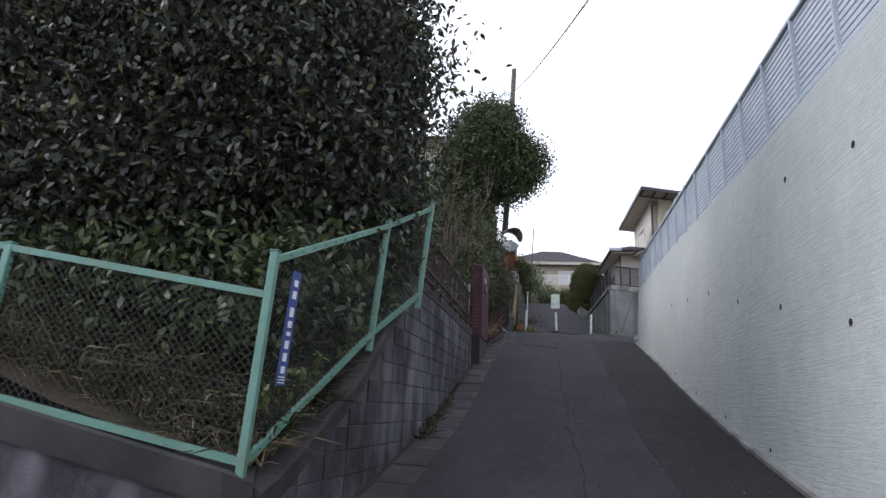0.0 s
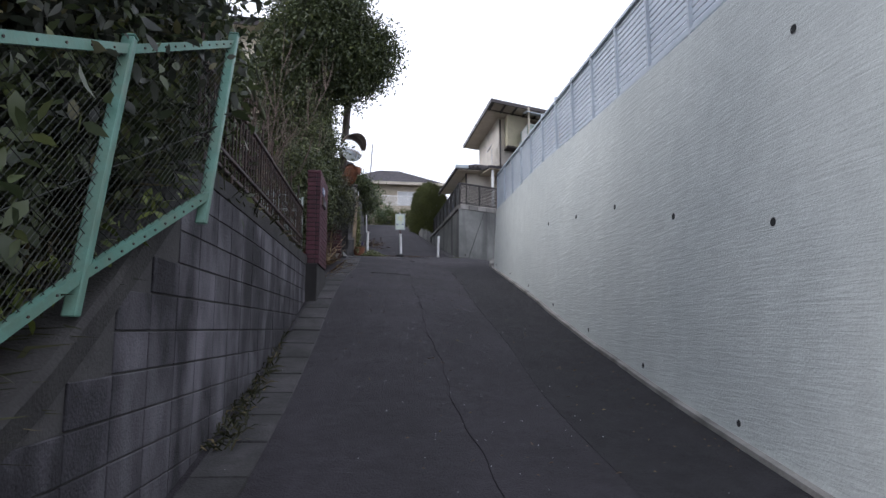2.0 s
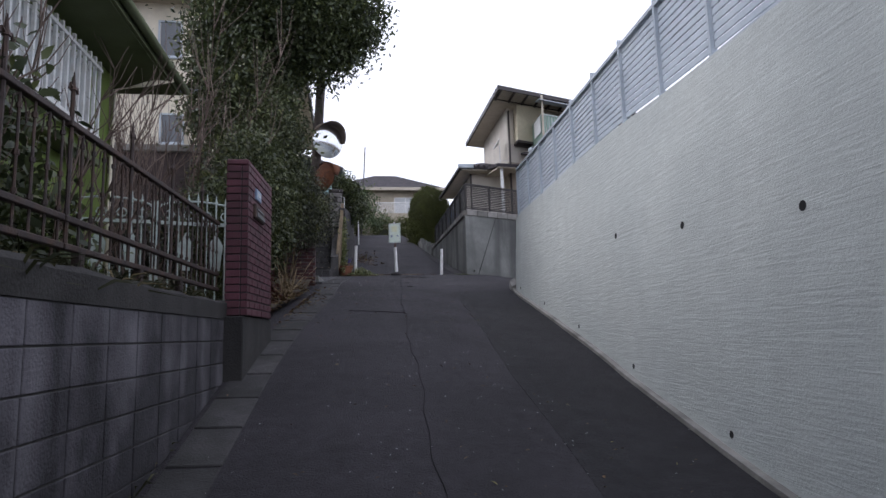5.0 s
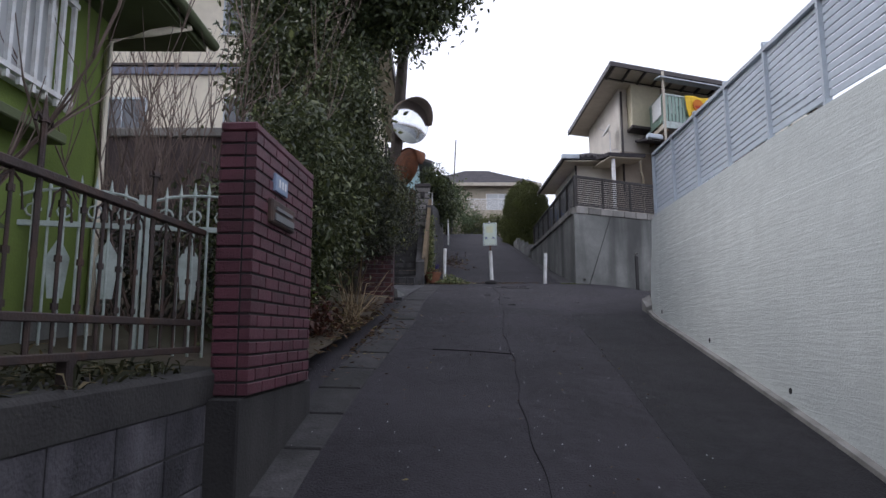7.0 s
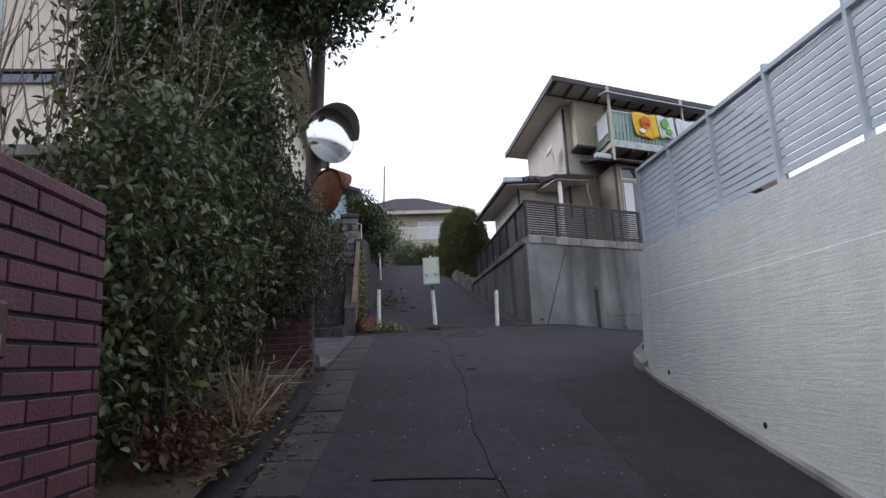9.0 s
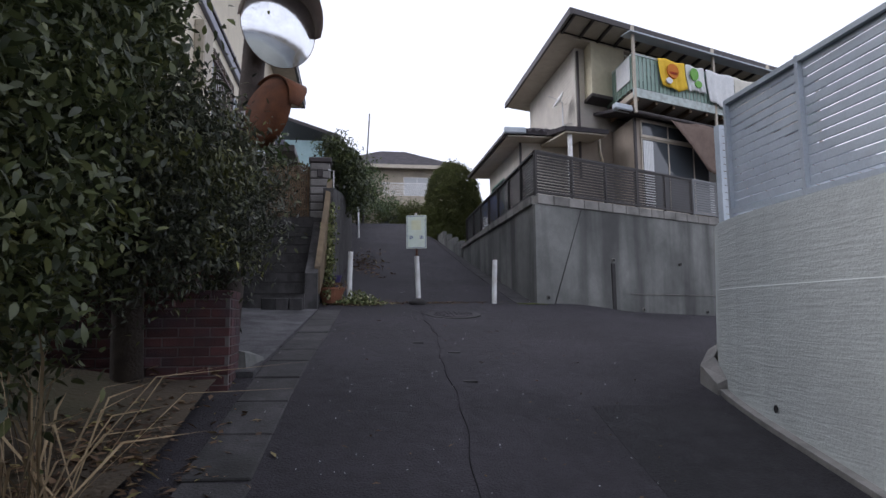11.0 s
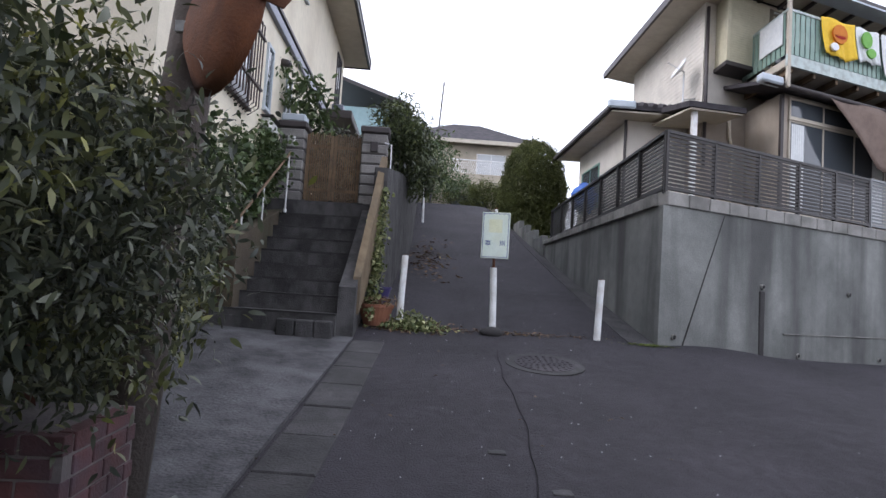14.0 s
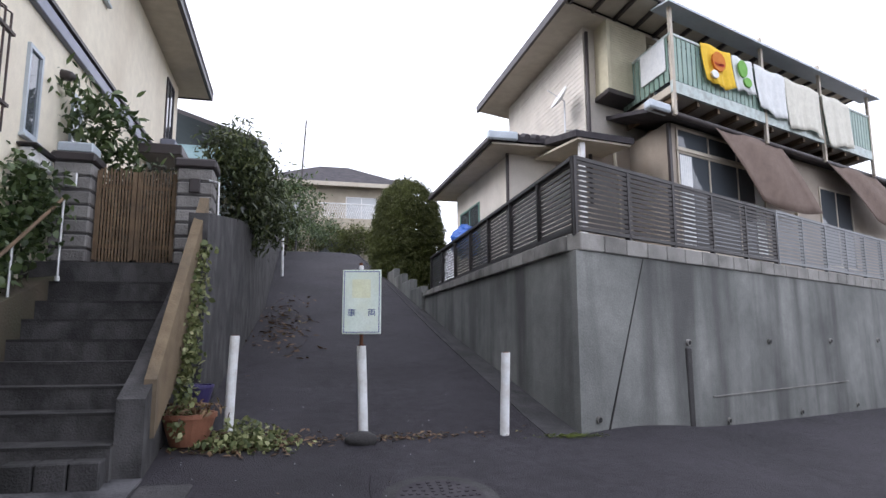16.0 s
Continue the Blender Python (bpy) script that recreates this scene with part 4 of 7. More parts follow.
# ---------------------------------------------------------------- green wire fence
def wire_fence(name, label, posts, rails, mesh_pitch=0.062, first=True):
    """Posts (x, y, z0, z1), rails as (bottom, top) offsets from the posts' feet and heads."""
    t = thing(name, label, "fence", posts[0][:3])
    if first:
        ps = posts
    else:
        ps = posts[1:]
    for x, y, z0, z1, dx, dy in ps:
        k = 1.0 / (z1 - z0)
        lean = Matrix(((1, 0, dx * k, -dx * k * z0), (0, 1, dy * k, -dy * k * z0), (0, 0, 1, 0), (0, 0, 0, 1)))
        p = part("post", boxes(((x - 0.03, y - 0.03, z0 - 0.1), (x + 0.03, y + 0.03, z1)), bevel=0.006, m=lean), GREEN_PAINT, t)
        part("post_cap", boxes(((x - 0.034, y - 0.034, z1), (x + 0.034, y + 0.034, z1 + 0.012)), bevel=0.004, m=lean), GREEN_PAINT, p)
    for a, b in zip(posts, posts[1:]):
        A, B = Vector(a[:2]), Vector(b[:2])
        A2, B2 = A + Vector(a[4:]), B + Vector(b[4:])
        d = (B - A).normalized()
        nrm = Vector((d.y, -d.x))
        lines = {}
        for nm, za, zb in (("top_rail", a[3] - rails[1], b[3] - rails[1]), ("bottom_rail", a[2] + rails[0], b[2] + rails[0])):
            bm = bmesh.new()
            Af, Bf = A, B
            if nm == "top_rail":
                A, B = A2, B2
            r0 = [(A.x + nrm.x * o, A.y + nrm.y * o, za + h) for o, h in ((-0.02, -0.026), (0.024, -0.026), (0.024, 0.026), (-0.02, 0.026))]
            r1 = [(B.x + nrm.x * o, B.y + nrm.y * o, zb + h) for o, h in ((-0.02, -0.026), (0.024, -0.026), (0.024, 0.026), (-0.02, 0.026))]
            hull(bm, r1, r0)
            rail = part(nm, bm, GREEN_PAINT, t)
            for k in range(1, 12):
                s = k / 12
                c = A.lerp(B, s)
                z = za + (zb - za) * s
                bmb = bmesh.new()
                tube(bmb, [(c.x + nrm.x * 0.024, c.y + nrm.y * 0.024, z), (c.x + nrm.x * 0.03, c.y + nrm.y * 0.03, z)], 0.006, 6)
                part("bolt", bmb, IRON, rail)
            lines[nm] = (za, zb)
            A, B = Af, Bf
        L = (B - A).length
        bt, tp = lines["bottom_rail"], lines["top_rail"]
        H = ((tp[0] - bt[0]) + (tp[1] - bt[1])) / 2

        def at(u, v):
            s = u / L
            c = A.lerp(B, s).lerp(A2.lerp(B2, s), v / H)
            z0, z1 = bt[0] + (bt[1] - bt[0]) * s, tp[0] + (tp[1] - tp[0]) * s
            return Vector((c.x, c.y, z0 + (z1 - z0) * v / H))

        vs, fs = [], []

        def wire(p, q, out):
            d3 = (q - p).normalized()
            e1 = Vector((nrm.x, nrm.y, 0))
            e2 = d3.cross(e1)
            base = len(vs)
            for c in (p, q):
                for k in range(3):
                    ang = k * 2.0944
                    vs.append(tuple(c + e1 * (0.0022 * math.cos(ang) + out) + e2 * 0.0022 * math.sin(ang)))
            for k in range(3):
                fs.append((base + k, base + (k + 1) % 3, base + 3 + (k + 1) % 3, base + 3 + k))

        n = int((L + H) / mesh_pitch)
        for k in range(n):
            c = k * mesh_pitch
            u0, v0 = (c, 0) if c < L else (L, c - L)
            u1, v1 = (c - H, H) if c > H else (0, c)
            wire(at(u0, v0), at(u1, v1), 0.003)
            wire(at(L - u0, v0), at(L - u1, v1), -0.003)
        pymesh("wire_mesh", vs, fs, WIRE, t, "diamond wire mesh")
        wv = bmesh.new()
        tube(wv, [at(0, H * 0.42), at(L, H * 0.42)], 0.003, 5)
        part("tension_wire", wv, WIRE, t)
    return t


wire_fence("wire_fence", "mint green steel fence with rusty diamond mesh, climbing the wall", [(0.07, 3.7, 0.92, 2.43, 0.03, 0.1), (0.44, 5.51, 1.98, 3.29, 0.03, 0.34), (0.745, 6.4, 2.53, 3.82, 0.04, 0.46)], (0.07, 0.06))
wire_fence("wire_fence", "mint green steel fence with rusty diamond mesh above the street", [(0.08, 3.7, 0.92, 2.14, 0.02, 0.08), (-1.98, 3.72, 1.3, 2.46, 0, 0.08), (-3.9, 3.74, 1.72, 2.88, 0, 0.08), (-5.9, 3.76, 2.15, 3.3, 0, 0.08)], (0.08, 0.03), first=False)
# blue place-name plate tied to the mesh; its lettering as plain bars
plate_dir = Vector((0.405, 1.79, 0)).normalized()
pm = frame_at((0.155, 4.03, 0), plate_dir)
shear = Matrix(((1, 0, 0.1, -0.19), (0, 1, 0, -0.012), (0, 0, 1, 0), (0, 0, 0, 1)))
plate = thing("place_name_plate", "narrow blue enamel place-name plate wired to the mesh", "sign", (0.2, 4.02, 1.5))
part("board", boxes(((-0.058, -0.006, 1.5), (0.058, 0.0, 2.34)), bevel=0.002, m=pm @ shear), BLUE_PLATE, plate)
for z, h in ((2.25, 0.05), (2.16, 0.06), (2.03, 0.07), (1.94, 0.05), (1.87, 0.03), (1.79, 0.06), (1.7, 0.06), (1.61, 0.05)):
    part("lettering", boxes(((-0.026, -0.0085, z - h / 2), (0.026, -0.007, z + h / 2)), m=pm @ shear), WHITE, plate, "white mark on the plate")
for z in (1.56, 1.54, 1.52):
    part("small_print", boxes(((-0.04, -0.0085, z - 0.004), (0.04, -0.007, z + 0.004)), m=pm @ shear), WHITE, plate, "fine white line")


# ---------------------------------------------------------------- iron railing on the block wall
def railing(y0, y1, zt):
    t = thing("iron_railing", "dark rusty wrought-iron railing on brackets", "railing", (left_x(y0) - 0.1, y0, 2.9))
    A, B = Vector((left_x(y0) - 0.08, y0)), Vector((left_x(y1) - 0.08, y1))
    m = frame_at((A.x, A.y, 0), B - A)
    L = (B - A).length
    for nm, z in (("top_rail", zt), ("middle_rail", 3.25), ("bottom_rail", 3.11)):
        part(nm, boxes(((0, -0.02, z - 0.016), (L, 0.02, z + 0.016)), bevel=0.004, m=m), IRON, t)
    n = int(L / 0.125)
    for i in range(n + 1):
        x = 0.03 + (L - 0.06) * i / n
        bm = bmesh.new()
        tall = i % 6 == 0
        top = zt + (0.18 if tall else 0.0)
        tube(bm, [m @ Vector((x, 0, 3.11)), m @ Vector((x, 0, top))], 0.011 if tall else 0.007, 6)
        for z in (3.29, 3.46, zt - 0.08):
            tube(bm, [m @ Vector((x, 0, z - 0.012)), m @ Vector((x, 0, z)), m @ Vector((x, 0, z + 0.012))], 0.013, 6)
        b = part("baluster", bm, IRON, t)
        if tall:
            bmf = bmesh.new()
            tube(bmf, [m @ Vector((x, 0, top)), m @ Vector((x, 0, top + 0.03)), m @ Vector((x, 0, top + 0.1))], 0.02, 6, 0.002)
            for sgn in (-1, 1):
                tube(bmf, [m @ Vector((x, 0, top)), m @ Vector((x + sgn * 0.035, 0, top + 0.025)), m @ Vector((x + sgn * 0.045, 0, top - 0.005))], 0.007, 5)
            part("finial", bmf, IRON, b)
        elif i % 2:
            bmf = bmesh.new()
            tube(bmf, [m @ Vector((x - 0.06, 0, zt - 0.14)), m @ Vector((x - 0.045, 0, zt - 0.05)), m @ Vector((x, 0, zt - 0.02)), m @ Vector((x + 0.045, 0, zt - 0.05)), m @ Vector((x + 0.06, 0, zt - 0.14))], 0.005, 5)
            part("arch", bmf, IRON, t)
    for k in range(max(2, int(L / 0.8))):
        x = 0.15 + k * 0.8
        part("bracket", boxes(((x, -0.02, 2.97), (x + 0.05, 0.03, 3.11)), bevel=0.006, m=m), IRON, t)
    return t


railing(7.05, 9.8, 3.75)
railing(9.82, 12.66, 3.74)

# pale cast-iron gate behind the railing
gate = thing("cast_iron_gate", "pale weathered cast-iron double gate, closed", "gate", (-0.4, 14.9, 2.9))
gg = frame_at((-0.95, 13.75, 0), (1.75, 0.5, 0))
for leaf in (0, 1):
    x0 = leaf * 0.9
    lf = part("gate_frame", boxes(((x0, -0.02, 2.95), (x0 + 0.035, 0.02, 4.25)), ((x0 + 0.845, -0.02, 2.95), (x0 + 0.88, 0.02, 4.25)), ((x0, -0.02, 2.95), (x0 + 0.88, 0.02, 3.0)), ((x0, -0.02, 3.98), (x0 + 0.88, 0.02, 4.02)), m=gg), PALE_IRON, gate)
    for i in range(1, 8):
        x = x0 + 0.035 + i * 0.102
        h = 4.2 + 0.09 * math.sin(i / 8 * 3.14)
        bm = bmesh.new()
        tube(bm, [gg @ Vector((x, 0, 2.98)), gg @ Vector((x, 0, h))], 0.01, 6)
        tube(bm, [gg @ Vector((x, 0, h)), gg @ Vector((x, 0, h + 0.03)), gg @ Vector((x, 0, h + 0.09))], 0.018, 6, 0.002)
        part("bar", bm, PALE_IRON, lf)
        if i % 2:
            bm = bmesh.new()
            pts = [gg @ Vector((x + 0.05 * math.cos(a), 0, 4.1 + 0.05 * math.sin(a))) for a in [k * 0.7854 for k in range(9)]]
            tube(bm, pts, 0.009, 5)
            part("ring", bm, PALE_IRON, lf)
    bm = bmesh.new()
    tube(bm, [gg @ Vector((x0 + 0.44 - 0.42 * math.cos(a), 0, 4.17 + 0.1 * math.sin(a))) for a in [k * 0.3927 for k in range(9)]], 0.012, 6)
    part("arched_rail", bm, PALE_IRON, lf)
    for i in (2, 5):
        x = x0 + 0.05 + i * 0.11
        bm = bmesh.new()
        prism(bm, [gg @ Vector(p) for p in ((x, -0.004, 3.45), (x + 0.1, -0.004, 3.45), (x + 0.13, -0.004, 3.75), (x + 0.05, -0.004, 3.9), (x - 0.03, -0.004, 3.75))], gg.to_3x3() @ Vector((0, 0.008, 0)))
        part("ornament", bm, PALE_IRON, lf, "pale cast shield ornament")

# ---------------------------------------------------------------- houses
def window_unit(parent, m, x0, x1, z0, z1, depth=0.06, mat=None, glass=None, mullions=1, name="window"):
    """A framed window standing 3 cm proud of a wall; m's x runs along it and -y looks out."""
    mat, glass = mat or ALUMINIUM, glass or GLASS
    w = part(name, boxes(((x0, -0.035, z0), (x0 + 0.045, 0.03, z1)), ((x1 - 0.045, -0.035, z0), (x1, 0.03, z1)), ((x0 + 0.045, -0.035, z0), (x1 - 0.045, 0.03, z0 + 0.05)), ((x0 + 0.045, -0.035, z1 - 0.045), (x1 - 0.045, 0.03, z1)), m=m), mat, parent)
    n = mullions + 1
    for i in range(n):
        a, b = x0 + 0.045 + (x1 - x0 - 0.09) * i / n, x0 + 0.045 + (x1 - x0 - 0.09) * (i + 1) / n
        part("pane", boxes(((a + 0.015, -0.012, z0 + 0.05), (b - 0.015, 0.01, z1 - 0.045)), m=m), glass, w)
        if i:
            part("mullion", boxes(((a - 0.02, -0.03, z0 + 0.05), (a + 0.02, 0.02, z1 - 0.045)), m=m), mat, w)
    part("sill", boxes(((x0 - 0.03, -0.07, z0 - 0.04), (x1 + 0.03, 0.0, z0 - 0.002)), bevel=0.006, m=m), mat, w)
    return w


def slab(bm, pts, t):
    """A sloping roof slab from four corner points and its thickness."""
    return hull(bm, [Vector(p) for p in pts], [Vector(p) - Vector((0, 0, t)) for p in pts])


# green bungalow behind the railing
gh = thing("green_house", "single-storey house with olive green rendered walls", "house", (-3, 11, 2.9))
part("wall", boxes(((-9, 9.0, 2.6), (-0.9, 14.75, 6.06))), GREEN_WALL, gh)
part("plinth", boxes(((-9, 8.98, 2.6), (-0.88, 14.77, 3.3)), bevel=0.01), CONCRETE_OLD, gh, "grey concrete plinth")
bm = bmesh.new()
slab(bm, [(-0.22, 8.4, 6.24), (-0.22, 15.35, 6.24), (-5, 15.35, 7.9), (-5, 8.4, 7.9)], 0.12)
slab(bm, [(-5, 8.4, 7.9), (-5, 15.35, 7.9), (-9.8, 15.35, 6.2), (-9.8, 8.4, 6.2)], 0.12)
part("roof", bm, ROOF_DARK, gh)
part("soffit", boxes(((-9.5, 8.45, 6.05), (-0.26, 15.3, 6.1))), SOFFIT_GREEN, gh, "dark green boarded soffit")
part("fascia", boxes(((-0.26, 8.4, 6.06), (-0.22, 15.35, 6.22)), ((-9.5, 15.3, 6.06), (-0.26, 15.345, 6.22))), SOFFIT_GREEN, gh)
gut = bmesh.new()
tube(gut, [(-0.16, 8.4, 6.16), (-0.16, 15.4, 6.14)], 0.055, 8)
part("gutter", gut, SOFFIT_GREEN, gh, smooth=True)
gut = bmesh.new()
tube(gut, [(-0.2, 14.9, 6.1), (-0.5, 14.75, 5.96), (-0.86, 14.7, 5.85), (-0.86, 14.7, 3.0)], 0.035, 8)
part("downpipe", gut, CREAM, gh, smooth=True)
wm = frame_at((-0.9, 10.9, 0), (0, 1, 0))
gw = window_unit(gh, wm, 1.0, 3.05, 5.0, 5.85, mat=WHITE_PAINT, glass=GLASS_PALE)
for i in range(16):
    x = 1.0 + i * 0.14
    part("grille_bar", boxes(((x, -0.14, 4.92), (x + 0.035, -0.11, 5.92)), m=wm), WHITE_PAINT, gw)
part("grille_rail", boxes(((0.95, -0.15, 4.98), (3.15, -0.1, 5.02)), ((0.95, -0.15, 5.8), (3.15, -0.1, 5.84)), m=wm), WHITE_PAINT, gw)
part("window_box", boxes(((0.9, -0.22, 4.62), (3.0, 0, 4.7)), bevel=0.01, m=wm), SOFFIT_GREEN, gw, "dark ledge below the window")

# cream two-storey house
ch = thing("cream_house", "two-storey house with cream rendered walls and grey belt", "house", (-3, 28, 6))
part("wall", boxes(((-7, 22.6, 4.6), (0.05, 34.7, 11.55))), CREAM, ch)
part("belt", boxes(((-7.05, 22.53, 8.93), (0.12, 34.77, 9.1)), bevel=0.01), BELT, ch, "grey metal belt course")
part("belt_pipe", boxes(((-7.05, 22.5, 9.13), (0.14, 34.8, 9.18))), TRIM_DARK, ch)
bm = bmesh.new()
slab(bm, [(0.78, 21.9, 11.6), (0.78, 35.3, 11.6), (-3.4, 31, 13.2), (-3.4, 26, 13.2)], 0.1)
slab(bm, [(0.78, 35.3, 11.6), (-7.7, 35.3, 11.6), (-3.5, 31, 13.2), (-3.4, 31, 13.2)], 0.1)
slab(bm, [(-7.7, 21.9, 11.6), (0.78, 21.9, 11.6), (-3.4, 26, 13.2), (-3.5, 26, 13.2)], 0.1)
slab(bm, [(-7.7, 35.3, 11.6), (-7.7, 21.9, 11.6), (-3.5, 26, 13.2), (-3.5, 31, 13.2)], 0.1)
part("roof", bm, ROOF_DARK, ch)
part("soffit", boxes(((-7.6, 22.0, 11.38), (0.7, 35.2, 11.44))), SOFFIT, ch, "beige soffit")
part("fascia", boxes(((0.7, 21.9, 11.36), (0.77, 35.28, 11.54)), ((-7.65, 21.92, 11.36), (0.7, 21.99, 11.54)), ((-7.65, 35.21, 11.36), (0.7, 35.28, 11.54))), TRIM_DARK, ch)
em = frame_at((0.05, 0, 0), (0, 1, 0))
window_unit(ch, em, 26.3, 26.68, 7.5, 8.5, mullions=0)
window_unit(ch, em, 27.7, 28.1, 7.6, 8.5, mullions=0)
window_unit(ch, em, 28.2, 28.8, 10.3, 11.1, mullions=0)
window_unit(ch, em, 33.3, 34.1, 9.7, 11.1, mat=TRIM_DARK, mullions=1)
cw = window_unit(ch, em, 23.9, 25.5, 7.25, 8.5, mat=TRIM_DARK, glass=GLASS_PALE)
for i in range(13):
    x = 23.92 + i * 0.13
    bm = bmesh.new()
    tube(bm, [em @ Vector((x, -0.03, 7.15)), em @ Vector((x, -0.17, 7.25)), em @ Vector((x, -0.17, 8.4)), em @ Vector((x, -0.03, 8.5))], 0.011, 6)
    part("grille_bar", bm, IRON, cw)
part("grille_rail", boxes(((23.86, -0.19, 7.5), (25.55, -0.15, 7.53)), ((23.86, -0.19, 8.2), (25.55, -0.15, 8.23)), m=em), IRON, cw)
part("shutter_box", boxes(((23.3, -0.16, 7.2), (23.84, 0, 8.6)), bevel=0.02, m=em), SOFFIT, cw, "beige shutter box")
hood = bmesh.new()
tube(hood, [em @ Vector((27.3, 0, 8.56)), em @ Vector((27.3, -0.1, 8.55)), em @ Vector((27.3, -0.13, 8.52))], 0.07, 12, 0.05)
part("vent_hood", hood, TRIM_DARK, ch, "dark round vent hood", smooth=True)
av = part("air_vent", boxes(((26.3, -0.14, 7.2), (26.9, 0, 7.36)), bevel=0.02, m=em), WHITE_PAINT, ch, "white louvred vent box")
part("vent_lid", boxes(((26.24, -0.2, 7.365), (26.96, 0, 7.39)), bevel=0.01, m=em), TRIM_DARK, av, "dark lid over the vent")
part("porch_roof", boxes(((31.2, -0.75, 8.75), (34.9, 0.0, 8.95)), bevel=0.02, m=em), TRIM_DARK, ch, "dark flat porch roof")
part("dormer_sill", boxes(((33.0, -0.3, 9.15), (34.4, 0, 9.6)), bevel=0.02, m=em), BELT, ch)
sm = frame_at((0, 22.6, 0), (1, 0, 0))
for x0, x1, z0, z1 in ((-5.6, -4.2, 9.9, 11.0), (-2.7, -2.1, 9.9, 10.9), (-5.4, -4.3, 7.5, 8.4), (-2.6, -2.0, 7.6, 8.4)):
    window_unit(ch, sm, x0, x1, z0, z1, mullions=1 if x1 - x0 > 1 else 0)
part("canopy", boxes(((-1.9, -0.5, 8.1), (-0.8, 0, 8.25)), bevel=0.02, m=sm), SOFFIT, ch)
# low garden wall below the cream house
gwall = thing("garden_wall", "long brown garden wall with a grey coping", "wall", (-3, 18.7, 4.3), kind="structure")
part("face", boxes(((-7, 18.6, 4.0), (-0.6, 18.8, 6.2))), BROWN_WALL, gwall)
part("coping", boxes(((-7, 18.54, 6.2), (-0.55, 18.86, 6.34)), bevel=0.015), COPING, gwall)

# teal house glimpsed behind
th = thing("teal_house", "house with pale teal siding and white gutter", "house", (-1, 44, 8))
part("wall", boxes(((-7, 40, 6), (1.2, 52, 11.6))), TEAL_WALL, th)
bm = bmesh.new()
slab(bm, [(1.9, 39.4, 11.7), (1.9, 52.6, 11.7), (-3, 52.6, 13.3), (-3, 39.4, 13.3)], 0.14)
part("roof", bm, TRIM_DARK, th)
part("gutter", boxes(((1.86, 39.4, 11.5), (1.98, 52.6, 11.64)), bevel=0.02), WHITE_PAINT, th)

# house on the corner terrace
rh = thing("corner_house", "two-storey beige sided house with balcony and brown shades", "house", (11, 31, 6.3))
HA, HB = Vector((0.94, 0.341, 0)), Vector((0.015, 1.0, 0))
H = Matrix(((HA.x, HB.x, 0, 8.58), (HA.y, HB.y, 0, 30.3), (0, 0, 1, 0), (0, 0, 0, 1)))
part("lower_wall", boxes(((0, 0, 6.0), (13.0, 4.7, 9.5)), m=H), SIDING_LOW, rh, "taupe rendered ground floor")
part("upper_wall", boxes(((0, 0.0, 9.5), (9.0, 4.7, 11.85)), m=H), SIDING, rh)
# siding relief on the gable side and front
bm = bmesh.new()
for k in range(22):
    z = 9.5 + k * 0.103
    box(bm, (-0.012, 0.0, z), (0.0, 4.7, z + 0.088), m=H)
part("lap_siding", bm, SIDING, rh)
# hipped roof with deep eaves
EA = [H @ Vector(p) for p in ((-0.85, -1.6, 11.95), (9.9, -1.6, 11.95), (9.9, 5.5, 11.95), (-0.85, 5.5, 11.95))]
RI = [H @ Vector(p) for p in ((2.6, 2.0, 13.1), (6.4, 2.0, 13.1))]
bm = bmesh.new()
slab(bm, [EA[0], EA[1], RI[1], RI[0]], 0.1)
slab(bm, [EA[1], EA[2], RI[1], RI[1] + Vector((0, 0.01, 0))], 0.1)
slab(bm, [EA[2], EA[3], RI[0], RI[1]], 0.1)
slab(bm, [EA[3], EA[0], RI[0], RI[0] + Vector((0, 0.01, 0))], 0.1)
part("roof", bm, ROOF_DARK, rh)
part("soffit", boxes(((-0.78, -0.5, 11.77), (9.85, 5.45, 11.83)), m=H), SOFFIT, rh, "shaded beige soffit")
part("fascia", boxes(((-0.86, -1.62, 11.76), (-0.79, 5.52, 11.93)), ((-0.79, -1.62, 11.79), (9.9, -1.56, 11.93)), m=H), TRIM_DARK, rh, "dark eave gutter")
part("eave_board", boxes(((-0.78, -1.55, 11.875), (9.85, -0.5, 11.89)), m=H), SOFFIT, rh, "beige boards above the rafter tails")
for k in range(17):
    part("rafter_tail", boxes(((-0.7 + k * 0.63, -1.55, 11.79), (-0.64 + k * 0.63, -0.5, 11.87)), m=H), TRIM_DARK, rh)
bay = part("bay", boxes(((0.32, -0.55, 10.28), (1.55, 0, 11.77)), m=H), YELLOW_SIDING, rh, "cream ribbed shutter bay")
bm = bmesh.new()
for k in range(26):
    z = 10.36 + k * 0.053
    box(bm, (0.42, -0.562, z), (1.45, -0.55, z + 0.038), m=H)
part("ribs", bm, YELLOW_SIDING, bay)
part("bay_base", boxes(((0.28, -0.6, 10.18), (1.6, 0, 10.28)), bevel=0.01, m=H), TRIM_DARK, bay)
for x, z0, z1, y in ((0.05, 8.0, 11.64, -0.06), (1.72, 9.9, 11.6, -0.5)):
    bm = bmesh.new()
    tube(bm, [H @ Vector((x, y, z1)), H @ Vector((x, y, z0))], 0.04, 8)
    part("downpipe", bm, SOFFIT if y < -0.3 else TRIM_DARK, rh, smooth=True)
